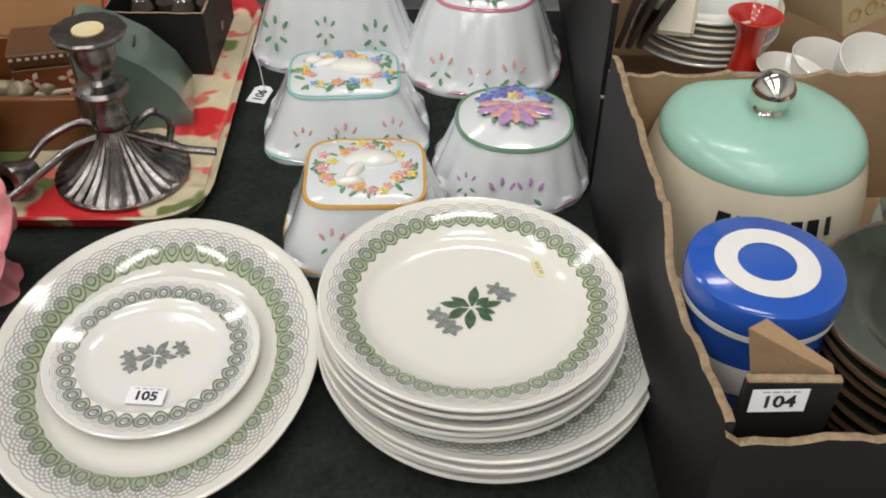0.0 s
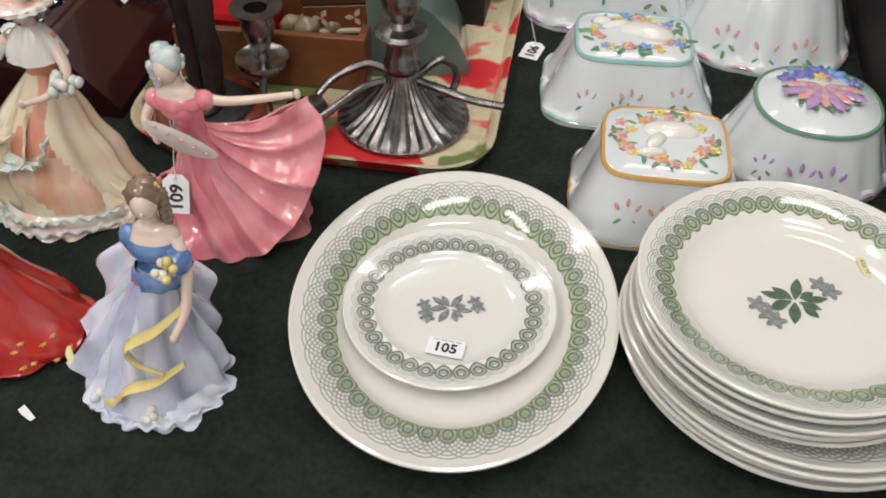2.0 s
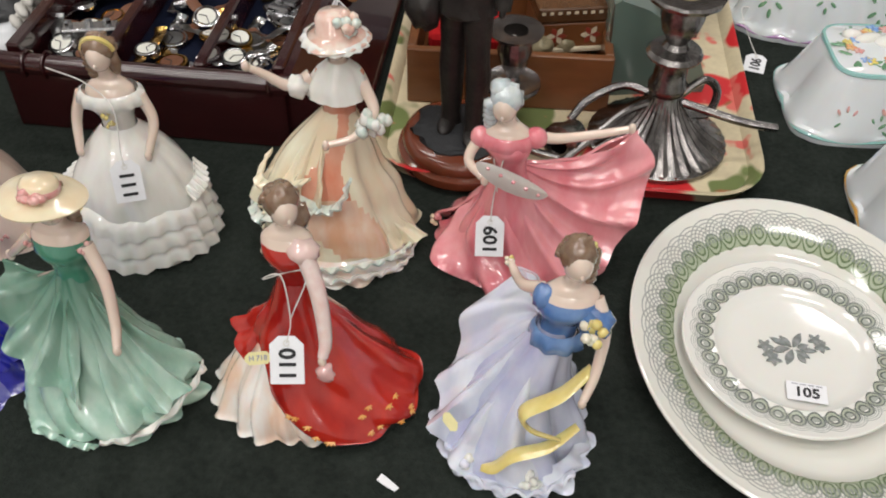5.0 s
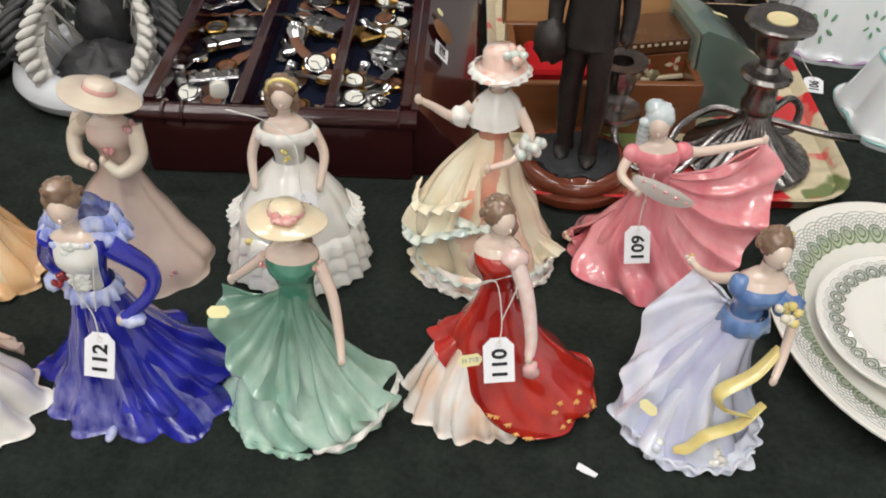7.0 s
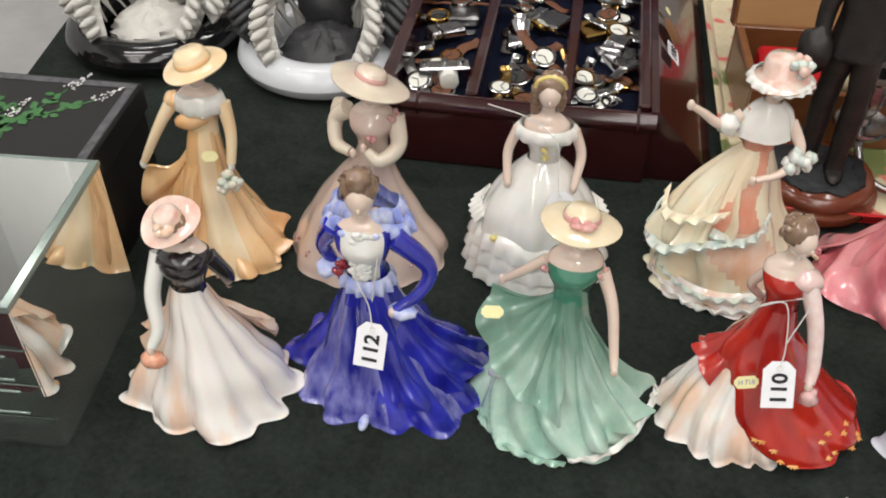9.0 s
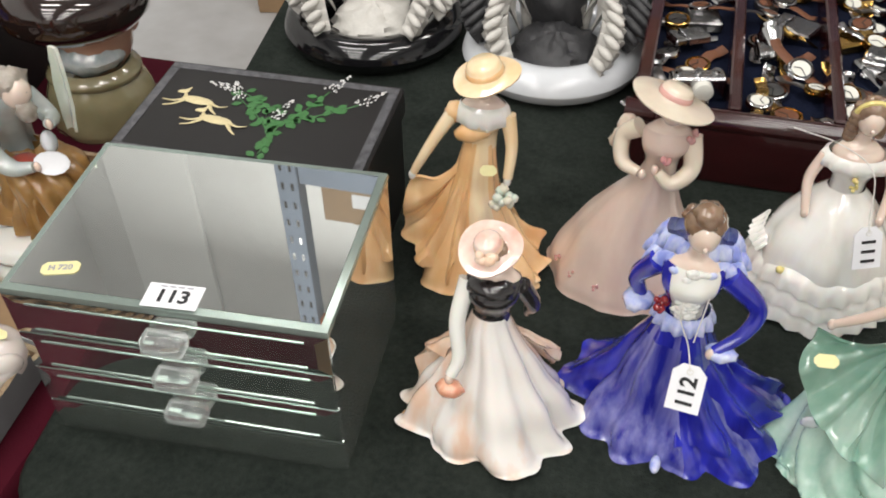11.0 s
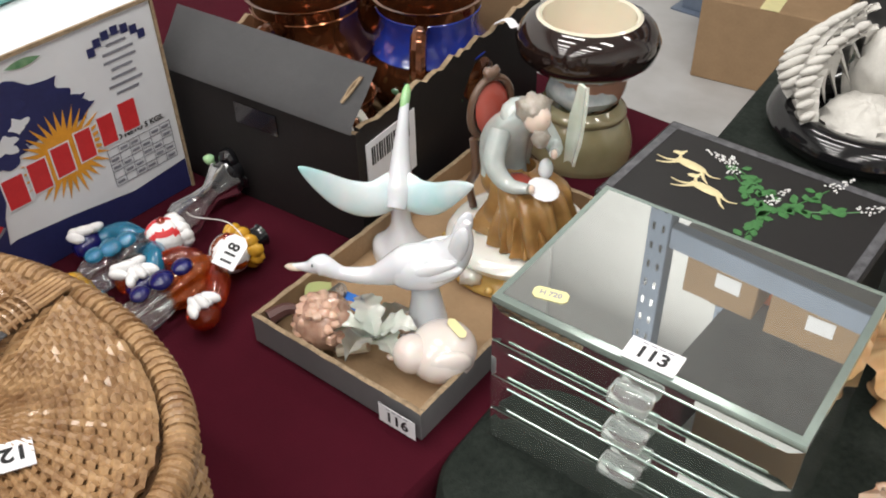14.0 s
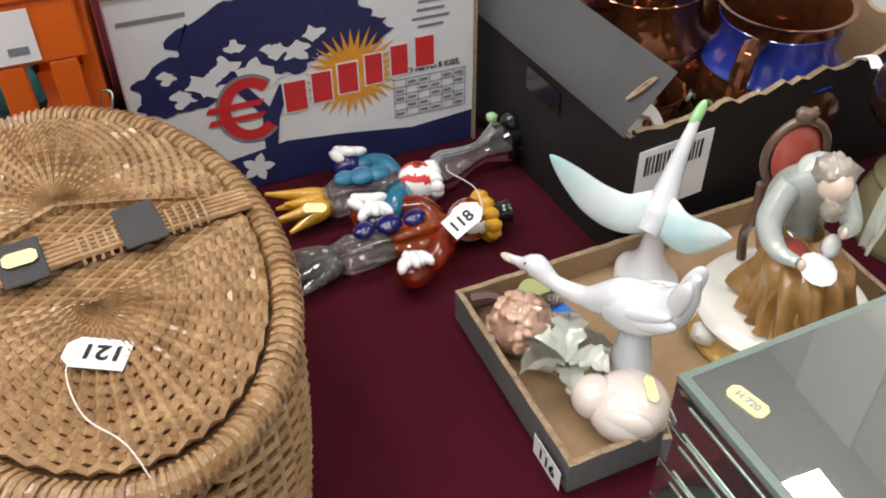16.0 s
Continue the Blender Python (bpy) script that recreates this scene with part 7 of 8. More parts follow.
for sgn in (-1, 1):
    for q in range(2):
        g.lump((0.004 + 0.006 * q - 0.0098 * sgn, 0.004 + 0.003 * q + 0.0128 * sgn, 0.085 - 0.005 * q), 0.025 - 0.002 * q, 0.0050, 0.0060, PORC, (14 * sgn, -26, 28), 0, 14)
    g.lump((0.026 - 0.005 * sgn, 0.014 + 0.008 * sgn, 0.108), 0.008, 0.0042, 0.022, PORC, (0, 16, 28 + 12 * sgn), 0, 14)
g.lump((-0.084, -0.050, 0.067), 0.0012, 0.0068, 0.0012, INK, (0, 0, 30))
single("goose_figure", g.bm, g.mats, pose(-1.452, 0.362, FLOORZ + 0.012), "white porcelain goose figure with stretched neck", "ornament", smooth=60)

sw = Figure()
TURQ = china("turquoise blush", (0.34, 0.66, 0.70), (0.62, 0.76, 0.80), scale=30)
LIME = china("lime tail glaze", (0.25, 0.55, 0.20), (0.40, 0.65, 0.35), scale=30)
sw.cloth([(0, 0, 0, 0.034, 0.026), (0.010, 0, 0, 0.033, 0.025), (0.020, 0, 0, 0.022, 0.018), (0.04, 0, 0, 0.011, 0.010), (0.07, 0, 0, 0.009, 0.009)], 4, 0.07, 5, PORC, 40, 12)
tube([(0.006, -0.012, 0.066), (0, 0, 0.080), (-0.008, 0.012, 0.104), (-0.013, 0.022, 0.130), (-0.020, 0.036, 0.158)], [0.009, 0.0135, 0.009, 0.006, 0.0035], 14, 6, sw.bm, sw.ix(PORC))
sw.lump((-0.019, 0.034, 0.154), 0.0045, 0.005, 0.014, LIME, (-30, -12, 0))
WINGGLAZE = china("white and turquoise wing glaze", (0.36, 0.66, 0.70), (0.74, 0.78, 0.80), scale=14, lo=0.30, hi=0.72)
for wing in ([(-0.002, 0.002, 0.080), (-0.014, -0.022, 0.074), (-0.025, -0.044, 0.086), (-0.034, -0.064, 0.108), (-0.040, -0.083, 0.132)], [(0.002, 0.002, 0.080), (0.022, 0.004, 0.078), (0.044, 0.003, 0.088), (0.068, 0.0, 0.108), (0.092, -0.004, 0.128)]):
    line = [Vector(p) for p in spline([Vector(p) for p in wing], 7)]
    rings = []
    for q, p in enumerate(line):
        u = q / (len(line) - 1)
        along = (line[min(q + 1, len(line) - 1)] - line[max(q - 1, 0)]).normalized()
        upw = Vector((-0.3, 0.35, 1.0))
        upw = (upw - along * upw.dot(along)).normalized()
        thick = along.cross(upw)
        wide, deep = 0.0165 * (1 - u ** 2.2) ** 0.8 + 0.0012, 0.0056 * (1 - u) ** 0.5 + 0.0012
        rings.append([p + upw * wide * math.cos(a) + thick * deep * math.sin(a) for a in np.linspace(0, 2 * math.pi, 19)[:-1]])
    grid(rings, True, True, True, sw.bm, sw.ix(WINGGLAZE))
single("bird_figure", sw.bm, sw.mats, pose(-1.550, 0.436, FLOORZ), "white and turquoise porcelain bird with raised wings and tail", "ornament", smooth=60)

CHICK = china("blush white glaze", (0.76, 0.70, 0.66), (0.72, 0.62, 0.58))
c = Figure()
c.lump((0.002, 0.006, 0.024), 0.030, 0.032, 0.024, CHICK, (0, 0, 20), 0.0, 22).lump((-0.012, -0.016, 0.029), 0.0175, 0.0175, 0.0170, CHICK, lump=0.0, n=18).lump((-0.023, -0.029, 0.029), 0.005, 0.004, 0.003, BEAK, (0, 0, 40)).lump((0.020, -0.006, 0.030), 0.020, 0.008, 0.013, CHICK, (0, 0, 50))
single("chick_figure", c.bm, c.mats, pose(-1.420, 0.336, FLOORZ), "blush white porcelain chick figure sitting down", "ornament", smooth=60)
price_tab(pose(-1.410, 0.352, FLOORZ + 0.0485, 8, 12, -12), "", 0.022, 0.008)

LEAFP = china("pale green leaf porcelain", (0.62, 0.71, 0.63), (0.74, 0.75, 0.70), scale=50)
NUT = china("brown fir cone glaze", (0.50, 0.32, 0.24), (0.36, 0.20, 0.14), scale=120)
lf = thing("leaf_ornament", pose(-1.474, 0.318, FLOORZ, 0, 0, 10) @ Matrix.Scale(1.15, 4), "pale green porcelain leaf ornament on a ribbed stalk", "ornament")
for i, (a, ln) in enumerate(((70, 0.034), (140, 0.036), (210, 0.036), (270, 0.038), (330, 0.034), (20, 0.034))):
    def leaff(u, v, ln=ln):
        w = 0.0115 * math.sin(math.pi * min(1, 0.1 + 0.9 * u)) * (1 + 0.2 * math.sin(u * 26))
        return Vector((u * ln, (v - 0.5) * 2 * w, 0.016 + 0.016 * math.sin(u * 2.6) + 0.004 * abs(v - 0.5) * 2))
    b = grid([[leaff(u / 16, v / 6) for u in range(17)] for v in range(7)], False)
    bmesh.ops.solidify(b, geom=b.faces[:], thickness=0.002)
    part("leaf", b, LEAFP, lf, at=pose(0, 0, 0.004 * (i % 2), 0, 0, a))
part("stalk", tube([(-0.004, -0.004, 0.012), (-0.018, -0.010, 0.008), (-0.026, -0.015, 0.007)], [0.0045, 0.005, 0.006], 10, 5), CREAM, lf)
part("bud", ball((0.018, 0.012, 0.030), 0.007, 0.005, 0.006, lump=0.3), china("flesh bud", (0.74, 0.58, 0.48)), lf)
cone = Figure()
cone.lump((0, 0, 0.026), 0.027, 0.026, 0.026, NUT, lump=0.2, n=18)
rnd = random.Random(2)
for i in range(46):
    a, e = rnd.uniform(0, 6.28), rnd.uniform(-0.4, 1.4)
    cone.lump((0.025 * math.cos(a) * math.cos(e), 0.024 * math.sin(a) * math.cos(e), 0.026 + 0.024 * math.sin(e)), 0.006, 0.005, 0.004, china("flesh cone", (0.60, 0.38, 0.28)) if i == 0 else cone.mats[-1], (0, 0, math.degrees(a)), 0.3, 7)
single("cone_ornament", cone.bm, cone.mats, pose(-1.520, 0.303, FLOORZ), "brown porcelain cone-shaped ornament with rough scales", "ornament")
sp = thing("spider_brooch", pose(-1.556, 0.318, FLOORZ), "wire and enamel leaf brooch with dark stem", "brooch")
for i, (a, mm) in enumerate(((20, china("olive enamel", (0.30, 0.34, 0.12))), (95, china("olive enamel pale", (0.42, 0.46, 0.20))))):
    part("leaf", flat_shape(leaf_pts(0.036, 0.024, 8), 0.003), mm, sp, at=pose(-0.004, -0.004, 0.014 + 0.004 * i, 12, 10, a))
part("stem", tube([(-0.012, -0.040, 0.018), (-0.006, -0.022, 0.020), (0.006, -0.012, 0.014)], [0.008, 0.006, 0.004], 8), mat("dark wood stem", (0.10, 0.045, 0.04), 0.4), sp)
for i in range(5):
    part("wire_coil", tube([(0.010 + 0.007 * math.cos(q), 0.016 + 0.003 * i + 0.004 * math.sin(q), 0.016 + 0.006 * math.sin(q)) for q in np.linspace(0, 6.2, 12)], 0.0008, 5, 1), STEEL, sp)
single("blue_card_scrap", flat_shape([(-0.012, -0.007), (0.010, -0.010), (0.012, 0.006), (-0.008, 0.009)], 0.001), mat("bright blue card", (0.01, 0.16, 0.62), 0.5), pose(-1.532, 0.345, FLOORZ + 0.012, 12, 0, 20), "scrap of bright blue card in the tray", "card")

# seated scholar on a gilt and white pedestal
GILTCH = china("gilt porcelain", (0.58, 0.38, 0.12), (0.48, 0.28, 0.06), rough=0.2)
OCHROBE = china("ochre robe", (0.44, 0.25, 0.085), (0.27, 0.14, 0.045), scale=40, rough=0.3)
OLDHAIR = china("grey-brown hair glaze", (0.40, 0.36, 0.31), (0.26, 0.22, 0.18), scale=130, rough=0.35)
SHIRT = china("pale blue-white shirt", (0.50, 0.54, 0.52), (0.38, 0.42, 0.41), scale=40, rough=0.3)
CHAIRRED = china("chair red", (0.36, 0.06, 0.04), rough=0.3)
DKWOOD = china("chair brown", (0.12, 0.065, 0.04), rough=0.3)
sc = Figure()
lathe([(0, 0), (0.070, 0), (0.072, 0.003), (0.070, 0.007), (0.064, 0.010), (0.062, 0.020)], 56, sx=0.95, sy=1.0, bm=sc.bm, idx=sc.ix(GILTCH))
lathe([(0.062, 0.018), (0.068, 0.024), (0.071, 0.031), (0.067, 0.036), (0.060, 0.038), (0, 0.039)], 56, sx=0.95, bm=sc.bm, idx=sc.ix(WHITE))
for i in range(9):
    a = i * 0.698
    sc.lump((0.063 * math.cos(a), 0.066 * math.sin(a), 0.015), 0.012, 0.012, 0.010, WHITE, (0, 0, math.degrees(a)), 0.35, 10)
    sc.lump((0.072 * math.cos(a + 0.35), 0.0735 * math.sin(a + 0.35), 0.012), 0.004, 0.004, 0.004, GILTCH)
sc.cloth([(0.038, 0.020, 0.002, 0.043, 0.037), (0.050, 0.020, 0.001, 0.041, 0.036), (0.072, 0.021, -0.001, 0.037, 0.034), (0.094, 0.020, -0.003, 0.034, 0.031), (0.104, 0.010, -0.003, 0.027, 0.024), (0.108, 0.0, 0, 0.014, 0.014)], 9, 0.24, 7, OCHROBE, 150, 24, lift=0.010)
sc.sheet(fan_out([(-0.030, -0.030, 0.044), (-0.002, -0.040, 0.040), (0.028, -0.040, 0.040), (0.052, -0.030, 0.044), (0.062, -0.006, 0.050)], (0.016, -0.006, 0.110), 5, 0.006, -0.014, 0.5), 60, 16, OCHROBE)
sc.lump((-0.018, 0.0, 0.086), 0.026, 0.026, 0.022, OCHROBE, lump=0.15)
sc.cloth([(0.088, -0.022, 0.002, 0.022, 0.023), (0.112, -0.024, 0.002, 0.023, 0.023), (0.138, -0.016, 0.0, 0.024, 0.022), (0.158, 0.000, -0.002, 0.021, 0.019), (0.170, 0.014, -0.004, 0.013, 0.012)], 7, 0.09, 8, SHIRT, 90, 20, close=False, twist=2.0)
sc.lump((-0.002, -0.001, 0.160), 0.018, 0.019, 0.012, SHIRT, (0, 30, 0))
sc.lump((0.029, -0.008, 0.174), 0.0125, 0.012, 0.0145, SKIN, (0, 25, 0)).lump((0.023, -0.007, 0.182), 0.0155, 0.0150, 0.0120, OLDHAIR, lump=0.45, n=16).lump((0.036, -0.010, 0.160), 0.008, 0.008, 0.011, OLDHAIR, lump=0.4)
sc.arm([(-0.004, -0.020, 0.152), (0.004, -0.034, 0.126), (0.022, -0.032, 0.112), (0.040, -0.024, 0.114)], SHIRT, (0.0105, 0.0100, 0.0075, 0.0045))
sc.arm([(0.006, 0.014, 0.152), (0.026, 0.016, 0.136), (0.042, 0.002, 0.142)], SHIRT, (0.010, 0.008, 0.005))
sc.lump((0.044, -0.010, 0.110), 0.015, 0.013, 0.002, PAPER, (10, 14, 20)).lump((0.020, -0.018, 0.106), 0.014, 0.014, 0.006, CHAIRRED, (0, 10, 20)).lump((0.030, 0.004, 0.118), 0.007, 0.007, 0.011, BLUEWHITE)
sc.band([(-0.012, -0.022, 0.100), (-0.014, -0.023, 0.130), (-0.002, -0.016, 0.164)], 0.002, DKWOOD, 0.6)
sc.sheet(lambda u, v: Vector((0.040 + 0.010 * v + (u - 0.5) * 0.024 * (0.45 + 0.55 * math.sin(0.6 + 2.0 * v)), 0.026 - 0.006 * u + 0.004 * math.sin(3 * u), 0.118 + 0.082 * v + 0.006 * u + 0.002 * math.sin(14 * v + 6 * u))), 8, 18, SAGEWHITE, 0.0025)
sc.lump((-0.048, 0.004, 0.142), 0.006, 0.021, 0.028, CHAIRRED, (0, -8, 6))
sc.band([(-0.050, 0.004 + 0.024 * math.cos(a), 0.142 + 0.032 * math.sin(a)) for a in np.linspace(0, 6.28, 15)], 0.0036, DKWOOD, 1.0).lump((-0.050, 0.004, 0.178), 0.006, 0.009, 0.007, DKWOOD, lump=0.5)
for x, y in ((-0.048, -0.018), (-0.046, 0.030)):
    sc.band([(x, y, 0.039), (x - 0.006, y, 0.062), (x + 0.004, y, 0.085), (x, y, 0.118)], 0.0042, DKWOOD, 1.0)
single("scholar_figure", sc.bm, sc.mats, pose(-1.462, 0.506, FLOORZ, 0, 0, -14), "porcelain seated scholar in an ochre robe on gilt pedestal", "figurine", smooth=60)

# character jug
JUGCOAT = china("olive coat glaze", (0.23, 0.20, 0.11), (0.30, 0.26, 0.15), scale=20)
JUGFACE = china("flesh face glaze", (0.60, 0.34, 0.24), scale=30)
JUGHAT = china("dark brown hat glaze", (0.016, 0.009, 0.008), (0.022, 0.012, 0.010), rough=0.08)
jg = Figure()
jg.cloth([(0, 0, 0, 0.058, 0.052), (0.010, 0, 0, 0.060, 0.054), (0.04, 0, 0, 0.056, 0.050), (0.062, 0, 0, 0.044, 0.040)], 4, 0.03, 3, JUGCOAT, 72, 12)
jg.cloth([(0.058, 0, 0, 0.048, 0.044), (0.064, 0, 0, 0.050, 0.046), (0.072, 0, 0, 0.040, 0.038)], 3, 0.03, 4, JUGCOAT, 60, 6)
jg.lump((0.004, 0.010, 0.095), 0.040, 0.044, 0.045, JUGFACE, n=22).lump((0.002, -0.010, 0.086), 0.040, 0.030, 0.022, GREYHAIR, lump=0.15).lump((0.030, 0.046, 0.092), 0.010, 0.014, 0.012, JUGFACE)
lathe([(0.036, 0.116), (0.058, 0.118), (0.070, 0.130), (0.073, 0.145), (0.068, 0.158), (0.060, 0.167), (0.053, 0.170)], 56, lambda a, i: 1 + 0.05 * math.sin(2 * a + 1), bm=jg.bm, idx=jg.ix(JUGHAT))
lathe([(0.053, 0.170), (0.050, 0.172), (0.047, 0.170), (0.046, 0.152), (0.038, 0.124), (0, 0.118)], 56, lambda a, i: 1 + 0.05 * math.sin(2 * a + 1), bm=jg.bm, idx=jg.ix(CREAM))
single("character_jug", jg.bm, jg.mats, pose(-1.525, 0.706, TABLE - 0.003, 0, 0, 10), "glazed character jug with a dark hat and cream inside", "jug", smooth=50)
price_tab(pose(-1.475, 0.722, TABLE + 0.158, 0, 42, 60), "", 0.022, 0.008)

# ---- black and grey carton of copper lustre jugs ----
JC = pose(-1.745, 0.590, TABLE - 0.003, 0, 0, 7)
jc = carton("jug_carton", JC, 0.255, 0.355, 0.135, BLACKCARD, CARD, "black and grey open carton full of copper lustre jugs", seed=9, ragged=0.004)
fl = bmesh.new()
grid([[(-0.127, -0.183, 0.135), (0.127, -0.183, 0.135)], [(-0.127, -0.181, 0.143), (0.127, -0.181, 0.143)], [(-0.127, -0.162, 0.164), (0.129, -0.162, 0.164)], [(-0.127, -0.142, 0.188), (0.131, -0.142, 0.188)]], False, bm=fl)
bmesh.ops.solidify(fl, geom=fl.faces[:], thickness=0.004)
part("flap", fl, GREYCARD, jc, "grey folded flap")
part("flap_slot", tube([(0.108, -0.170, 0.158), (0.114, -0.163, 0.167), (0.120, -0.152, 0.180), (0.113, -0.158, 0.172), (0.108, -0.170, 0.158)], 0.0016, 5, 3), CARDEDGE, jc)
# The hole is not cut: a black plate paints its inner shade.
part("hand_hole", slab(-0.028, 0.028, -0.1795, -0.1783, 0.098, 0.122, 0.0), BLACKGLAZE, jc)
part("shipping_label", slab(0.1278, 0.1290, -0.165, -0.085, 0.045, 0.115), PAPER, jc)
for i in range(16):
    part("barcode_bar", slab(0.1291, 0.1296, -0.158 + 0.0040 * i, -0.158 + 0.0040 * i + (0.0016 if i % 3 else 0.0024), 0.088, 0.108), INK, jc)
LUSTRE = mat("copper lustre glaze", (0.30, 0.105, 0.04), 0.12, 0.8, 0.4, 20, 0.15, 60, coat=0.4, col2=(0.10, 0.032, 0.014))
BLUEBAND = china("cobalt band", (0.015, 0.045, 0.36), (0.02, 0.03, 0.22), scale=40)


def lustre_jug(m, s, band, label):
    t = thing("lustre_jug", m @ Matrix.Scale(s, 4), label, "jug", "copper lustre jugs")
    part("body", lathe([(0, 0.0), (0.036, 0), (0.038, 0.005), (0.034, 0.012), (0.052, 0.035), (0.060, 0.060), (0.054, 0.082), (0.044, 0.095), (0.042, 0.112), (0.049, 0.132), (0.051, 0.135)], 48), LUSTRE, t)
    part("inside", lathe([(0.051, 0.135), (0.047, 0.134), (0.039, 0.112), (0.040, 0.095), (0.046, 0.075), (0, 0.065)], 48), LUSTRE, t)
    part("band", lathe([(0.0535, 0.0845), (0.0545, 0.086), (0.0455, 0.097), (0.0435, 0.112), (0.0465, 0.122), (0.0455, 0.123)], 48), BLUEBAND if band is BLUEBAND else LUSTRE, t)
    part("handle", tube([(0, -0.045, 0.118), (0, -0.072, 0.125), (0, -0.085, 0.095), (0, -0.076, 0.062), (0, -0.056, 0.048)], [0.0065, 0.007, 0.007, 0.006, 0.005], 10, 6), LUSTRE, t)
    rnd = random.Random(int(s * 100))
    for i in range(26):
        a, z = rnd.uniform(0, 6.28), rnd.uniform(0.048, 0.066)
        part("enamel_flower" if i % 2 else "enamel_leaf", ball((0, 0, 0), 0.0045, 0.0032, 0.0012, n=6), BLUEWHITE if i % 3 == 0 else MGREEN, t, at=Matrix.Rotation(a, 4, "Z") @ pose(0.0605, 0, z, 0, 90, 0) @ pose(0, 0, 0, 0, 0, rnd.uniform(0, 180)))
    return t


lustre_jug(pose(-1.690, 0.640, TABLE + 0.004, 0, 0, 35), 1.25, BLUEBAND, "copper lustre jug with a cobalt blue band")
lustre_jug(pose(-1.785, 0.548, TABLE + 0.004, 0, 0, 20), 1.32, BLUEWHITE, "copper lustre jug with enamelled flowers on its belly")
lustre_jug(pose(-1.700, 0.510, TABLE + 0.004, 0, 0, 60), 0.72, BLUEWHITE, "small copper lustre jug with enamelled flowers")
lustre_jug(pose(-1.800, 0.690, TABLE + 0.004, 0, 0, -20), 0.95, BLUEWHITE, "copper lustre jug tucked in the carton's far end")
single("white_saucer_in_carton", plate_bm(0.035, 0.008, 0.02, 0.003, 30), WHITE, pose(-1.652, 0.470, TABLE + 0.085, 0, 60, 20), "white china saucer standing in the jug carton", "saucer")
single("paper_curl", tube([(0, 0, 0), (0.012, 0.006, 0.006), (0.026, 0.002, 0.002)], 0.006, 8, 5, flat=0.15), PAPER, pose(-1.628, 0.680, TABLE + 0.136), "curl of white paper on the carton's edge", "paper")

# ---- printed white fruit carton ----
EUROW = mat("white printed card", (0.74, 0.75, 0.78), 0.45, 0, 0.06, 10)
NAVYINK = mat("navy print", (0.022, 0.026, 0.11), 0.5, 0, 0.25, 30)
REDINK = mat("red print", (0.62, 0.03, 0.035), 0.5, 0, 0.15, 40)
SUNINK = mat("orange print", (0.78, 0.34, 0.03), 0.5, 0, 0.2, 60)
GREYINK = mat("grey print", (0.22, 0.22, 0.26), 0.5)
EY0, EY1, EX, EH = 0.048, 0.384, -1.822, 0.225
ew = thing("printed_carton", pose(EX, (EY0 + EY1) / 2, TABLE - 0.004, 0, 0, 90), "white fruit carton printed with a navy tree and orange sun", "box")
W2 = (EY1 - EY0) / 2
part("body", slab(-W2, W2, 0.0, 0.24, 0.0, EH, 0.0015), EUROW, ew)
part("card_edge", slab(-W2, W2, -0.003, -0.0002, EH - 0.003, EH + 0.001), CARDEDGE, ew)
part("corner_edge", slab(W2 - 0.001, W2 + 0.002, -0.002, 0.004, 0.0, EH), CARDEDGE, ew)


def print_on(name, pts, mm, x, z, k):
    """A flat printed shape on the carton's face."""
    return part(name, flat_shape(pts, 0.0003), mm, ew, at=pose(x, -0.0003 - 0.00025 * k, z, 90))


rnd = random.Random(21)
print_on("print_ground", [(-W2 + 0.001, 0), (W2 - 0.002, 0), (W2 - 0.002, 0.036), (0.10, 0.030), (0.03, 0.040), (-0.03, 0.046), (-W2 + 0.001, 0.024)], NAVYINK, 0, 0.0015, 0)
print_on("print_trunk", [(-0.052, 0.04), (-0.040, 0.04), (-0.034, 0.075), (-0.020, 0.110), (-0.030, 0.112), (-0.042, 0.090), (-0.060, 0.116), (-0.070, 0.112), (-0.050, 0.082)], NAVYINK, 0, 0.0, 1)
for i, (cx, cz, rx, rz) in enumerate(((-0.105, 0.132, 0.052, 0.026), (-0.060, 0.165, 0.062, 0.034), (0.000, 0.168, 0.062, 0.030), (0.040, 0.150, 0.040, 0.020), (-0.130, 0.115, 0.028, 0.014), (-0.020, 0.140, 0.030, 0.020), (-0.03, 0.185, 0.05, 0.02))):
    print_on("print_foliage", [((rx * (1 + 0.10 * math.sin(9 * a + i) + rnd.uniform(-0.05, 0.05))) * math.cos(a), (rz * (1 + 0.14 * math.sin(7 * a + 2 * i) + rnd.uniform(-0.06, 0.06))) * math.sin(a)) for a in np.linspace(0, 2 * math.pi, 49)[:-1]], NAVYINK, cx, cz, 1 + 0.1 * i)
for i, (cx, cz, r) in enumerate(((-0.098, 0.128, 0.011), (-0.076, 0.140, 0.009), (-0.052, 0.132, 0.010), (-0.030, 0.148, 0.008), (-0.118, 0.116, 0.008), (-0.010, 0.142, 0.009), (-0.086, 0.116, 0.007), (0.008, 0.158, 0.007), (-0.066, 0.158, 0.006), (-0.040, 0.122, 0.009), (-0.128, 0.140, 0.006))):
    print_on("print_gap", [(r * (1 + 0.35 * math.sin(4 * a + i) + rnd.uniform(-0.15, 0.15)) * math.cos(a) * 1.3, r * (1 + 0.35 * math.sin(3 * a + 2 * i) + rnd.uniform(-0.15, 0.15)) * math.sin(a)) for a in np.linspace(0, 2 * math.pi, 25)[:-1]], EUROW, cx, cz, 1.75 + 0.01 * i)
rays = []
for i in range(64):
    a = 2 * math.pi * i / 64
    r = (0.028 if i % 2 else 0.048) + rnd.uniform(-0.003, 0.003)
    rays.append((r * math.cos(a), r * math.sin(a)))
print_on("print_sun", rays, SUNINK, 0.042, 0.108, 2)
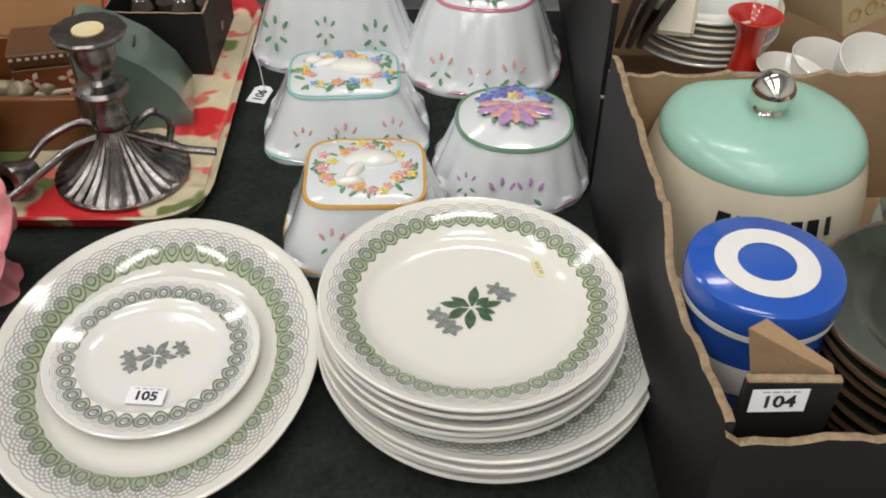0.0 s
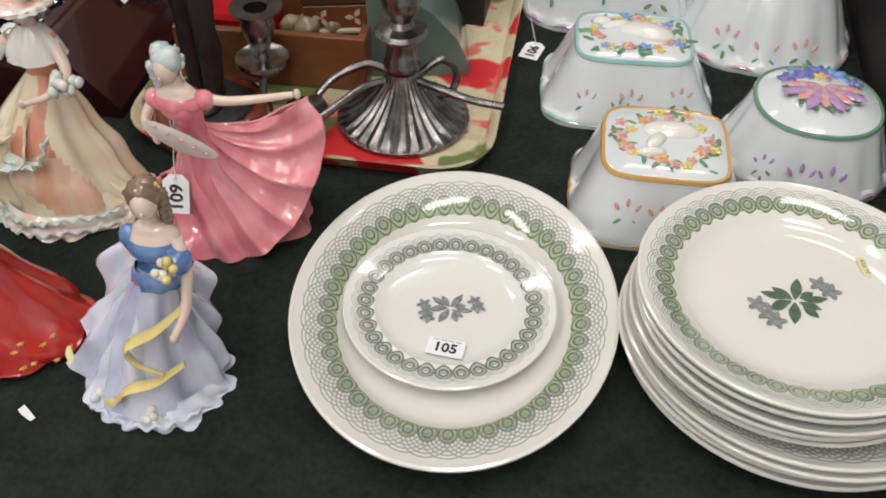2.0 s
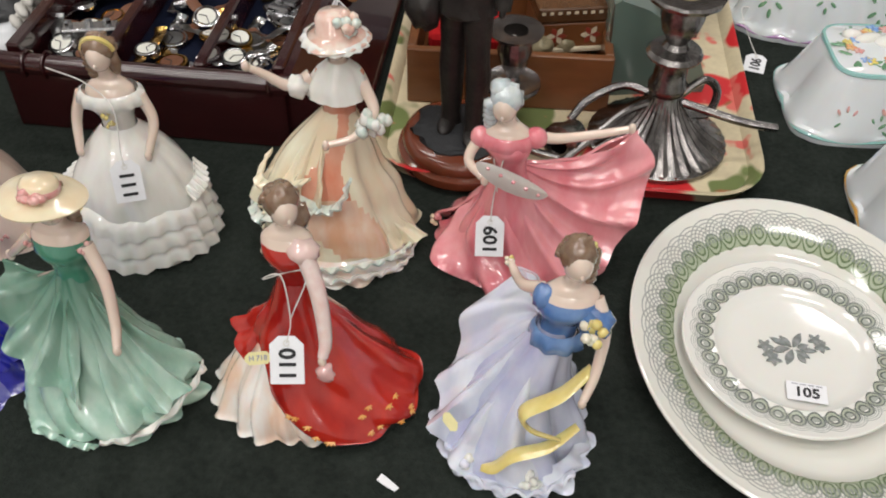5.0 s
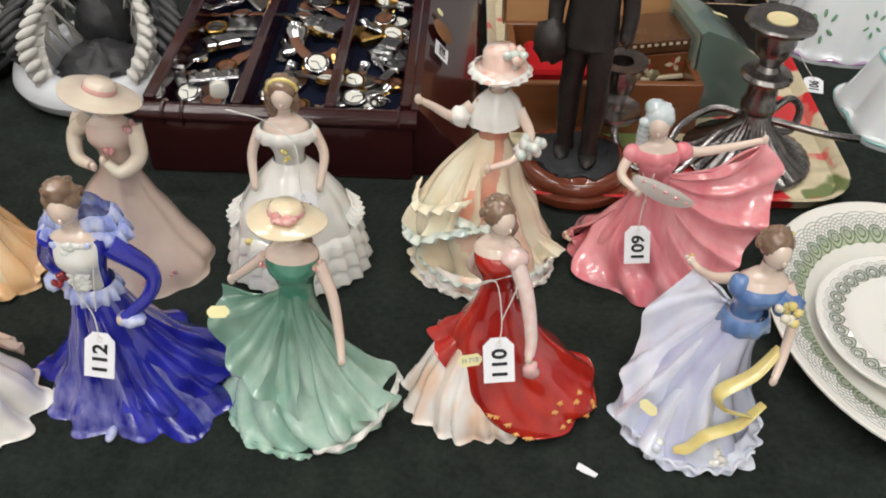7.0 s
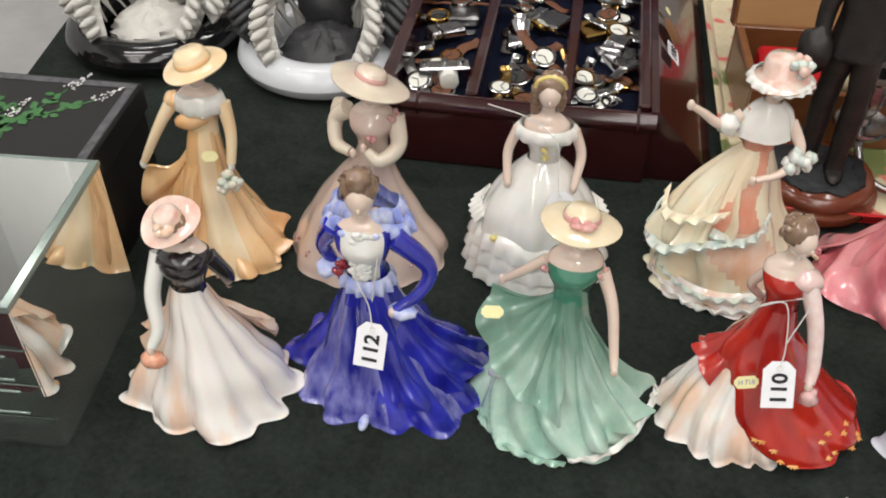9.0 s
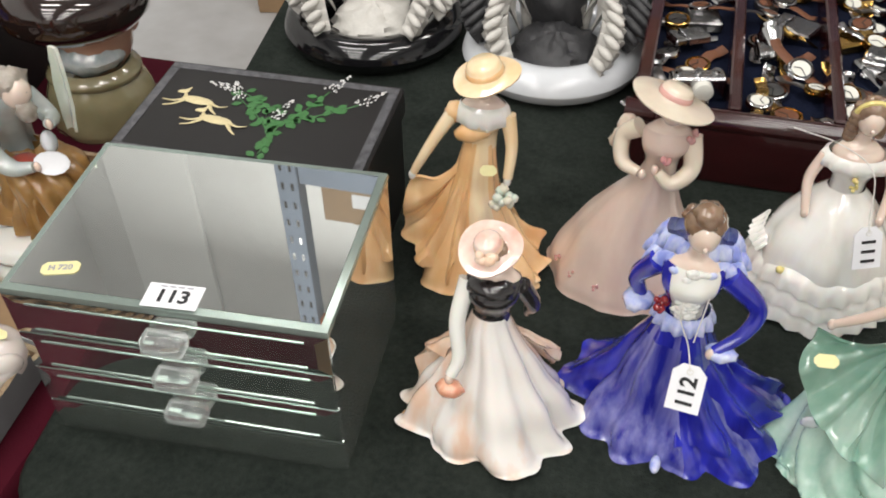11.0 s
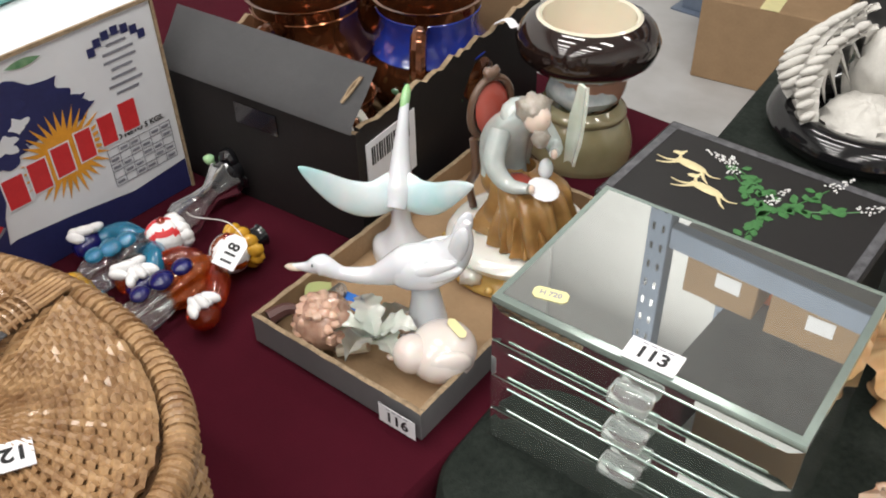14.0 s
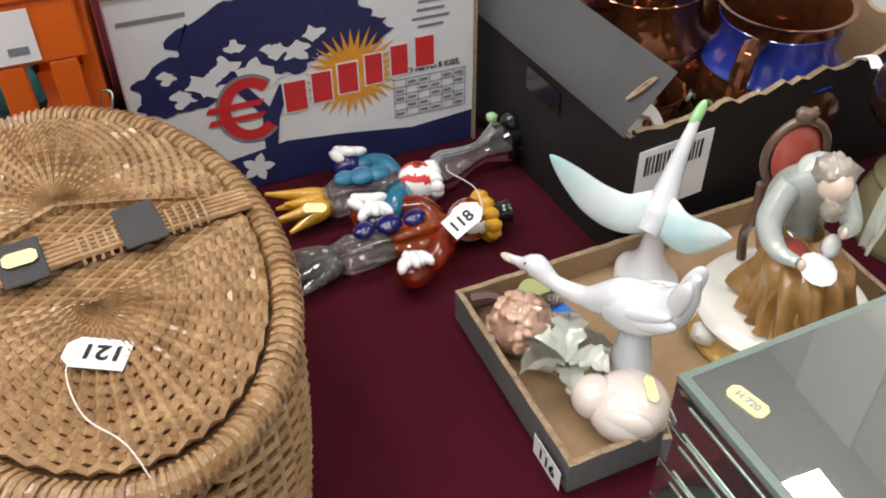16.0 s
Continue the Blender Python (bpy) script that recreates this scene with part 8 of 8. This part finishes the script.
# the brand word stays plain red blocks
for i, w in enumerate((0.024, 0.022, 0.022, 0.020, 0.020, 0.022)):
    x = -0.016 + i * 0.0262
    print_on("brand_block", [(-w / 2, -0.0175), (w / 2, -0.0175), (w / 2, 0.0175), (-w / 2, 0.0175)], EUROW, x, 0.096 + 0.0042 * i, 3)
    print_on("brand_block", [(-w / 2 + 0.0015, -0.016), (w / 2 - 0.0015, -0.016), (w / 2 - 0.0015, 0.016), (-w / 2 + 0.0015, 0.016)], REDINK, x, 0.096 + 0.0042 * i, 4)
arc = [(0.030 * math.cos(a), 0.034 * math.sin(a)) for a in np.linspace(0.8, 5.5, 24)] + [(0.019 * math.cos(a), 0.023 * math.sin(a)) for a in np.linspace(5.5, 0.8, 24)]
print_on("brand_arc", [(x * 1.1, y * 1.1) for x, y in arc], GREYINK, -0.060, 0.092, 3)
print_on("brand_arc", arc, REDINK, -0.060, 0.092, 4)
for dz in (0.006, -0.008):
    print_on("brand_arc_bar", [(-0.042, -0.003), (0.010, -0.003), (0.014, 0.003), (-0.038, 0.003)], REDINK, -0.060, 0.092 + dz, 5)
part("lettering", text_mesh("PESO NETO 5 KGS.", 0.0082, pose(0.118, -0.0012, 0.0985, 90)), INK, ew)
for r in range(6):
    print_on("table_rule", [(-0.038, 0), (0.038, 0), (0.038, 0.0006), (-0.038, 0.0006)], GREYINK, 0.120, 0.046 + 0.0088 * r, 1)
for q in range(7):
    print_on("table_rule", [(0, 0), (0.0006, 0), (0.0006, 0.0446), (0, 0.0446)], GREYINK, 0.082 + 0.0126 * q, 0.046, 1.3)
for r in range(5):
    for q in range(6):
        if (r + q) % 3 != 1:
            print_on("print_bar", [(0, 0), (0.0085, 0), (0.0085, 0.003), (0, 0.003)], GREYINK, 0.084 + 0.0126 * q, 0.049 + 0.0088 * r, 1.6)
for i in range(8):
    w = (0.030, 0.022, 0.034, 0.036, 0.024, 0.028, 0.038, 0.026)[i]
    print_on("print_bar", [(-w / 2, 0), (w / 2, 0), (w / 2, 0.0026), (-w / 2, 0.0026)], GREYINK, 0.122, 0.190 - 0.0085 * i + 0.012, 1)
for i in range(7):
    a = 2.5 - i * 0.32
    print_on("brand_arc_piece", [(-0.004, 0), (0.004, 0), (0.004, 0.009), (-0.004, 0.009)], NAVYINK, 0.122 + 0.034 * math.cos(a), 0.184 + 0.030 * math.sin(a) - 0.012, 2)
print_on("print_bar", [(0, 0), (0.058, 0), (0.058, 0.004), (0, 0.004)], GREYINK, -W2 + 0.008, 0.196, 1)
for i in range(5):
    a = i * 1.257
    print_on("print_petal", [(x * math.cos(a) - y * math.sin(a), x * math.sin(a) + y * math.cos(a)) for x, y in leaf_pts(0.017, 0.010, 6)], EUROW, -0.062, 0.024, 2 + 0.1 * i)
print_on("print_insect", leaf_pts(0.035, 0.008, 8), MGREEN, 0.012, 0.212, 2)

# ---- orange folding crate and teal bag ----
CRATE = mat("orange plastic", (0.72, 0.13, 0.012), 0.4, 0, 0.1, 12, 0.1, 100)
cr = thing("folding_crate", pose(-1.965, -0.155, TABLE - 0.004), "orange plastic folding crate with slotted sides", "crate")
cx, cy, chh = 0.165, 0.185, 0.245
for s in (-1, 1):
    for nm, sl in (("side_rail", (s * cx - 0.006, s * cx + 0.006, -cy, cy, chh - 0.055, chh)), ("side_rail", (s * cx - 0.006, s * cx + 0.006, -cy, cy, 0, 0.05))):
        part(nm, slab(*sl, 0.002), CRATE, cr)
    part("rim", slab(s * cx - 0.014, s * cx + 0.010, -cy - 0.01, cy + 0.01, chh, chh + 0.012, 0.003), CRATE, cr)
    for i in range(9):
        y = -cy + 0.02 + i * (2 * cy - 0.04) / 8
        part("slat", slab(s * cx - 0.005, s * cx + 0.005, y - 0.011, y + 0.011, 0.05, chh - 0.055, 0.001), CRATE, cr)
    part("end_panel", slab(-cx + 0.0065, cx - 0.0065, s * cy - 0.006, s * cy + 0.006, 0, chh, 0.002), CRATE, cr)
part("base", slab(-cx + 0.007, cx - 0.007, -cy + 0.007, cy - 0.007, 0.0, 0.006), CRATE, cr)
lb = part("crate_label", box(0.13, 0.045, 0.0006, 0, pose(0, 0, 0)), PAPER, cr, "pale paper label", at=pose(cx + 0.0068, 0.085, chh - 0.028, 90, 0, 90))
part("lettering", text_mesh("Folding Crate", 0.0135, pose(0.0, 0.006, 0.0009)), GREYINK, lb)
part("print_bar", box(0.016, 0.007, 0.0003, 0, pose(0.05, -0.012, 0.0007)), GREYINK, lb)
TEAL = mat("teal knitted cloth", (0.03, 0.16, 0.19), 0.95, 0, 0.4, 60, 0.9, 140)
bm = bmesh.new()
rnd = random.Random(6)
for i in range(16):
    ball((rnd.uniform(-0.12, 0.12), rnd.uniform(-0.14, 0.14), rnd.uniform(0.05, 0.15)), 0.05, 0.045, 0.04, (0, 0, rnd.uniform(0, 90)), bm, 0, 14, 0.3, 40)
single("teal_textile", bm, TEAL, pose(-1.965, -0.155, TABLE + 0.006), "crumpled teal knitted cloth in the crate", "cloth")
single("plastic_tub", box(0.20, 0.30, 0.03, 0.01, None, 3), mat("pale teal plastic", (0.22, 0.50, 0.46), 0.4, 0, 0.1, 10), pose(-2.0, 0.20, TABLE + EH - 0.004, 0, 0, 6), "pale teal plastic tub lying on the printed carton", "tub")

# ---- blown glass clowns, lying down ----
GL_CLEAR = mat("clear glass", (0.98, 0.985, 0.985), 0.02, 0, 0.01, 20, trans=0.96, ior=1.45, coat=0.6)
GL_RED = mat("ruby-amber glass", (0.62, 0.07, 0.015), 0.04, 0, 0.3, 60, trans=0.8, ior=1.45, coat=0.4)
GL_ORANGE = mat("orange glass", (0.80, 0.16, 0.02), 0.04, 0, 0.3, 60, trans=0.75, coat=0.4)
GL_YEL = mat("amber yellow glass", (0.82, 0.45, 0.04), 0.06, 0, 0.2, 60, trans=0.3, coat=0.4)
GL_COB = mat("cobalt glass", (0.008, 0.008, 0.10), 0.05, 0, 0.2, 60, coat=0.5)
GL_SKY = mat("sky blue glass", (0.03, 0.30, 0.52), 0.05, 0, 0.2, 60, trans=0.55, coat=0.5)
GL_WHITE = mat("white glass", (0.82, 0.82, 0.82), 0.08, 0, 0.05, 60, coat=0.4)
GL_BLACK = mat("black glass", (0.01, 0.01, 0.012), 0.05, 0, 0.1, 60, coat=0.5)


def glass_clown(m, label, k, legs, chest, arms, stripes, hair, hat, buttons, cuffs, feet, ruff):
    """A blown clown lying on its back along +x; k stretches its length."""
    c = Figure()
    ribs = lambda a, i: 1 + 0.12 * math.sin(7 * a + 0.4 * i)
    join(c.bm, lathe([(0, 0), (0.011, 0.002), (0.017, 0.018 * k), (0.0155, 0.04 * k), (0.0125, 0.058 * k)], 56, ribs), c.ix(legs), pose(0.015 * k, 0, 0.020, 0, 90, 0))
    join(c.bm, lathe([(0.0125, 0), (0.018, 0.012 * k), (0.021, 0.034 * k), (0.015, 0.052 * k), (0.008, 0.060 * k), (0, 0.061 * k)], 56, ribs), c.ix(chest), pose(0.073 * k, 0, 0.021, 0, 90, 0))
    for q in range(7):
        # flared feet pulled out to points
        a = -0.9 + 0.3 * q
        c.arm([(0.022 * k, 0.006 * math.sin(a), 0.018), (0.004, 0.018 * math.sin(a), 0.016 + 0.005 * (q % 2)), (-0.024 - 0.008 * (q % 3), 0.036 * math.sin(a), 0.012 + 0.012 * (q % 2))], feet, (0.010, 0.0085, 0.0018), False)
    for sgn, x, dy in ((-1, 0.082, 0.046), (1, 0.070, 0.044)):
        c.arm([(0.122 * k, 0.012 * sgn, 0.024), (0.112 * k, 0.028 * sgn, 0.028), (0.098 * k, 0.040 * sgn, 0.025), (x * k, dy * sgn, 0.022)], arms, (0.012, 0.0125, 0.011, 0.009), False)
        c.lump((x * k - 0.004, (dy + 0.001) * sgn, 0.023), 0.0165, 0.015, 0.014, cuffs, (0, 0, 15 * sgn), 0.0, 18)
        for q in range(5):
            c.lump((x * k - 0.014 + 0.005 * q, (dy + 0.002) * sgn + 0.004 * (q % 2), 0.036 + 0.002 * (q % 3)), 0.0052, 0.0105, 0.0055, GL_WHITE, (0, 0, 30 * sgn + 14 * q), 0.1, 12)
    for x, r in zip((0.050, 0.074, 0.098), (0.0095, 0.0115, 0.010)):
        c.lump((x * k, 0.004, 0.040), r * 1.15, r, r * 0.62, buttons, (0, 0, 30), 0.0, 14)
    head = bmesh.new()
    bmesh.ops.create_uvsphere(head, u_segments=40, v_segments=20, radius=0.0205)
    for fc in head.faces:
        q = fc.calc_center_median()
        fc.material_index = c.ix(stripes) if math.sin(6 * math.atan2(q.y, q.z) + 90 * q.x) > 0.30 else c.ix(GL_WHITE)
    join(c.bm, head, None, pose(0.150 * k, 0, 0.024))
    for q in range(11):
        a = q * 0.571
        c.lump((0.150 * k + 0.015, ruff * 0.017 * math.cos(a), 0.024 + ruff * 0.013 * math.sin(a)), 0.0085, 0.0065, 0.0075, hair, (0, 0, 40 * math.cos(a)), 0.25, 10)
    if hat:
        join(c.bm, lathe([(0, 0), (0.016, 0), (0.017, 0.002), (0.011, 0.004), (0.0105, 0.016), (0.012, 0.018), (0, 0.019)], 28), c.ix(hat), pose(0.150 * k + 0.022, 0, 0.022, 0, 90, 0))
    c.lump((0.150 * k, 0, 0.045), 0.0045, 0.0045, 0.004, GL_RED)
    return single("glass_clown", c.bm, c.mats, m, label, "glass ornament", "blown glass clowns", smooth=60)


glass_clown(pose(-1.752, 0.188, TABLE - 0.004, 0, 0, 84), "blown glass clown with clear body and blue arms, lying down", 0.70, GL_CLEAR, GL_CLEAR, GL_SKY, REDINK, GL_WHITE, None, GL_SKY, GL_COB, GL_YEL, 0.9)
glass_clown(pose(-1.668, 0.168, TABLE - 0.004, 0, 0, 91), "blown glass clown with ruby jacket and yellow hair, lying down", 1.0, GL_CLEAR, GL_ORANGE, GL_RED, GL_ORANGE, GL_YEL, GL_BLACK, GL_COB, GL_RED, GL_CLEAR, 1.25)
vs = thing("clear_glass_vase", pose(-1.752, 0.318, TABLE + 0.016, 0, 82, 100), "clear pulled-glass clown bottle with black stopper, lying down", "glass ornament")
part("body", lathe([(0, 0), (0.016, 0), (0.018, 0.01), (0.012, 0.035), (0.010, 0.05), (0.020, 0.075)], 32, lambda a, i: 1 + 0.12 * math.sin(6 * a)), GL_CLEAR, vs)
part("stopper", lathe([(0, 0.072), (0.020, 0.072), (0.021, 0.078), (0.012, 0.082), (0.012, 0.1), (0, 0.101)], 28), GL_BLACK, vs)
tag("118", pose(-1.640, 0.300, TABLE + 0.050, 24, 12, 18), [(-1.640, 0.318, TABLE + 0.05), (-1.675, 0.325, TABLE + 0.052), (-1.715, 0.315, TABLE + 0.045), (-1.745, 0.325, TABLE + 0.03)])
price_tab(pose(-1.722, 0.186, TABLE + 0.034, 20, 0, 70), "", 0.022, 0.010)
fg = Figure()
for x, y, z, r, mm in ((0, 0, 0.02, 0.018, GL_BLACK), (0.02, 0.012, 0.018, 0.014, GL_BLACK), (-0.014, 0.018, 0.036, 0.006, LIME), (-0.004, -0.014, 0.044, 0.006, LIME), (0.012, 0.0, 0.045, 0.012, GL_BLACK)):
    fg.lump((x, y, z), r, r, r, mm, lump=0.2)
single("glass_animal", fg.bm, fg.mats, pose(-1.785, 0.405, TABLE - 0.003), "small black and lime glass ornament by the carton", "glass ornament")

# ---- wicker basket ----
CANE = mat("varnished cane", (0.46, 0.29, 0.145), 0.36, 0, 0.45, 60, 0.35, 260, col2=(0.19, 0.095, 0.040), coat=0.3, lo=0.32, hi=0.68)
CANEGAPS = mat("dark weave gaps", (0.13, 0.065, 0.028), 0.5, 0, 0.4, 90, 0.3)
LEATHERG = mat("grey leather strap", (0.045, 0.043, 0.045), 0.5, 0, 0.2, 60, 0.2)
BKX, BKY, BKA, BRX, BRY, BKH = -1.528, 0.002, 9.0, 0.178, 0.112, 0.195
bk = thing("wicker_basket", pose(BKX, BKY, TABLE - 0.004, 0, 0, BKA), "oval varnished wicker basket with a hinged woven lid", "basket")
# Added solid core, coloured dark to stand for shade between the strands.
part("core", lathe([(0, 0.002), (0.90, 0.002), (0.985, 0.10), (0.965, BKH - 0.010), (0.93, BKH - 0.004), (0, BKH + 0.001)], 72, sx=BRX, sy=BRY), CANEGAPS, bk)
# woven sides: rows of strands that pass in and out of upright stakes
NST = 56
for rw in range(30):
    z = 0.006 + rw * (BKH - 0.018) / 30
    k = 0.92 + 0.09 * math.sin(min(1, z / BKH * 1.25) * 1.5)
    pts = []
    for j in range(NST * 2):
        a = math.pi * j / NST
        o = 0.0035 * (1 if (j // 2 + rw) % 2 else -1) * (1 if j % 2 else 0.35)
        pts.append(((BRX * k + o) * math.cos(a), (BRY * k + o) * math.sin(a), z))
    pts.append(pts[0])
    part("side_strand", tube(pts, 0.0031, 5, 1), CANE, bk)
for z, r in ((BKH - 0.004, 0.0088),):
    n = 120
    part("rim", tube([(BRX * 1.0 * math.cos(2 * math.pi * j / n), BRY * 1.0 * math.sin(2 * math.pi * j / n), z) for j in range(n + 1)], [r * (1 + 0.10 * math.sin(j * 2.1)) for j in range(n + 1)], 10, 1), CANE, bk)
bm = bmesh.new()
for j in range(150):
    a = 2 * math.pi * j / 150
    c0 = Vector((BRX * math.cos(a), BRY * math.sin(a), BKH - 0.004))
    nrm = Vector((math.cos(a) / BRX, math.sin(a) / BRY, 0)).normalized()
    tan = Vector((-nrm.y, nrm.x, 0))
    tube([c0 + nrm * 0.0093 * math.cos(q) + Vector((0, 0, 0.0093 * math.sin(q))) + tan * 0.0022 * q / 3 for q in np.linspace(-0.9, 3.6, 8)], 0.0016, 4, 1, bm)
part("rim_wrapping", bm, CANE, bk)
# the two lid halves fan from points on either side of a central bar
lid_z = BKH + 0.003


def lid_half(sgn, count, rows):
    lid = part("lid_half", lathe([(0, 0), (0.001, 0.001)], 6), CANEGAPS, bk, at=pose(0, 0, 0))
    bmw = bmesh.new()
    cxx = sgn * 0.052
    for rw in range(rows):
        u = (rw + 0.6) / rows
        pts = []
        nj = 46
        for j in range(nj + 1):
            a = -math.pi / 2 + math.pi * j / nj
            ex, ey = sgn * BRX * 0.925 * math.cos(a), BRY * 0.905 * math.sin(a)
            if abs(ex) < 0.014:
                ex = sgn * 0.014
            px, py = cxx + (ex - cxx) * u, ey * u
            pts.append((px, py, lid_z + 0.006 * (1 - u * u) + 0.0027 * (1 if (j + rw) % 2 else -1)))
        tube(pts, 0.0031, 5, 1, bmw)
    tagged(part("woven_face", bmw, CANE, lid), kind="stuff")
    for j in range(count):
        a = -math.pi / 2 + math.pi * (j + 0.5) / count
        ex, ey = sgn * BRX * 0.93 * math.cos(a), BRY * 0.91 * math.sin(a)
        if abs(ex) < 0.014:
            ex = sgn * 0.014
        part("spoke", tube([(cxx, 0, lid_z + 0.008), (cxx + (ex - cxx) * 0.5, ey * 0.5, lid_z + 0.0068), (ex, ey, lid_z + 0.001)], 0.0021, 5, 3), CANE, lid)


lid_half(-1, 23, 27)
lid_half(1, 23, 27)
fill = bmesh.new()
for i in range(27):
    x = -0.062 + 0.124 * i / 26
    reach = BRY * 0.90 * math.sqrt(max(0.05, 1 - (x / BRX) ** 2))
    tube([(x, -reach + 2 * reach * j / 26, lid_z + 0.001 + 0.0016 * (1 if (i + j) % 2 else -1)) for j in range(27)], 0.0026, 5, 1, fill)
tagged(part("woven_middle", fill, CANE, bk), kind="stuff")
bm = bmesh.new()
for i in range(5):
    x = -0.0085 + 0.00425 * i
    tube([(x, -BRY * 0.97, lid_z + 0.006), (x, 0, lid_z + 0.010), (x, BRY * 0.97, lid_z + 0.006)], 0.0023, 6, 6, bm)
part("centre_bar", bm, CANE, bk)
bm = bmesh.new()
for i in range(40):
    y = -BRY * 0.95 + i * BRY * 1.9 / 39
    if (i // 5) % 2 == 0:
        tube([(-0.012, y, lid_z + 0.006), (-0.006, y, lid_z + 0.0125), (0.006, y, lid_z + 0.0125), (0.012, y, lid_z + 0.006)], 0.0013, 4, 2, bm)
part("bar_wrapping", bm, CANE, bk)
for y in (-0.030, 0.040):
    part("leather_band", box(0.040, 0.026, 0.002, 0.0008), LEATHERG, bk, at=pose(0.0, y, lid_z + 0.0125))
price_tab(pose(BKX + 0.004, BKY - 0.030, TABLE + lid_z + 0.012, 0, 0, 96), "", 0.020, 0.013)
part("wire_loop", tube([(-0.150, 0.060, lid_z - 0.002), (-0.158, 0.066, lid_z + 0.012), (-0.166, 0.060, lid_z + 0.010), (-0.164, 0.056, lid_z - 0.008)], 0.0009, 5), STEEL, bk)
tag("121", pose(-1.436, 0.006, TABLE + BKH + 0.010, 6, 6, 158), [(-1.424, -0.010, TABLE + BKH + 0.012), (-1.395, -0.004, TABLE + BKH + 0.010), (-1.368, 0.014, TABLE + BKH + 0.012), (-1.345, 0.024, TABLE + BKH - 0.004)])

# ---- pallet racking beyond the tables ----
RACKBLUE = mat("grey-blue racking steel", (0.16, 0.20, 0.27), 0.45, 0.2, 0.15, 10)
SHELFSTEEL = mat("dull galvanised shelf", (0.20, 0.195, 0.19), 0.5, 0.4, 0.25, 6)
rk = thing("pallet_rack", pose(-2.27, 2.58, 0), "tall pallet rack with grey-blue uprights and orange beams", "rack")
for x in (0.0, 2.7):
    for y in (0.0, 0.9):
        up = part("upright", slab(x - 0.045, x + 0.045, y - 0.035, y + 0.035, 0.006, 4.6, 0.003), RACKBLUE, rk)
        for k in range(46):
            for sx in (-0.02, 0.02):
                # Black plates paint the shade inside slots that are not cut.
                part("slot_hole", slab(x + sx - 0.006, x + sx + 0.006, y - 0.0365, y - 0.0352, 0.2 + 0.095 * k, 0.235 + 0.095 * k), BLACKGLAZE, up)
        part("foot_plate", slab(x - 0.07, x + 0.07, y - 0.06, y + 0.06, 0, 0.006), RACKBLUE, rk)
for z in (0.25, 1.7, 2.72, 3.6):
    for y in (0.0, 0.9):
        part("beam", slab(0.046, 2.654, y - 0.025, y + 0.025, z - 0.05, z + 0.05, 0.004), ORANGE if z > 3 else RACKBLUE, rk)
    part("shelf", slab(0.05, 2.65, 0.03, 0.87, z + 0.03, z + 0.05), SHELFSTEEL, rk)
rnd = random.Random(31)
for z in (0.30, 1.75, 2.77):
    x = 0.1
    while x < 2.4:
        w, d, h = rnd.uniform(0.26, 0.42), rnd.uniform(0.28, 0.42), rnd.uniform(0.14, 0.28)
        cb = thing("cardboard_box", pose(-2.27 + x + w / 2, 2.62 + d / 2, z, 0, 0, rnd.uniform(-5, 5)), "brown cardboard storage box on the rack", "box", "boxes on the rack")
        part("body", box(w, d, h, 0.003), CARD, cb)
        part("tape", box(0.05, d + 0.002, 0.001, 0, pose(0, 0, h + 0.0002)), mat("parcel tape", (0.45, 0.32, 0.18), 0.25), cb)
        part("label", box(0.10, 0.001, 0.07, 0, pose(0.03, -d / 2 - 0.001, h * 0.3)), PAPER, cb)
        x += w + rnd.uniform(0.03, 0.2)
fb = thing("floor_carton", pose(-1.93, 2.36, 0, 0, 0, 10), "brown cardboard carton standing on the floor", "box")
part("body", box(0.36, 0.30, 0.24, 0.003), CARD, fb)
part("tape", box(0.05, 0.302, 0.001, 0, pose(0, 0, 0.2402)), YELLOWPAPER, fb)
# Housings for every lamp, the added unseen rows included.
for lx, ly in LAMPS:
    sl = thing("strip_lamp", pose(lx, ly, LAMP_H + 0.04), "white fluorescent strip light hung from the ceiling", "ceiling light", "strip lights")
    part("housing", box(1.55, 0.38, 0.05, 0.005), WALL, sl)
    for sx in (-0.6, 0.6):
        part("hanger", tube([(sx, 0, 0.05), (sx, 0, ROOM_H - LAMP_H - 0.04)], 0.004, 6, 1), METALGREY, sl)
floor_box = carton("open_floor_carton", pose(-1.12, -0.42, 0.002, 0, 0, 6), 0.36, 0.34, 0.26, CARD, CARD, "open brown cardboard carton on the floor holding yellow packets", seed=12)
for i in range(6):
    single("yellow_packet", box(0.075, 0.11, 0.035, 0.005), mat("yellow printed packet", (0.68, 0.50, 0.05), 0.4, 0, 0.2, 30), pose(-1.22 + 0.10 * (i % 3), -0.50 + 0.15 * (i // 3), 0.0085, 0, 0, -8 + 9 * i), "yellow packet lying in the open carton", "packet", "yellow packets")
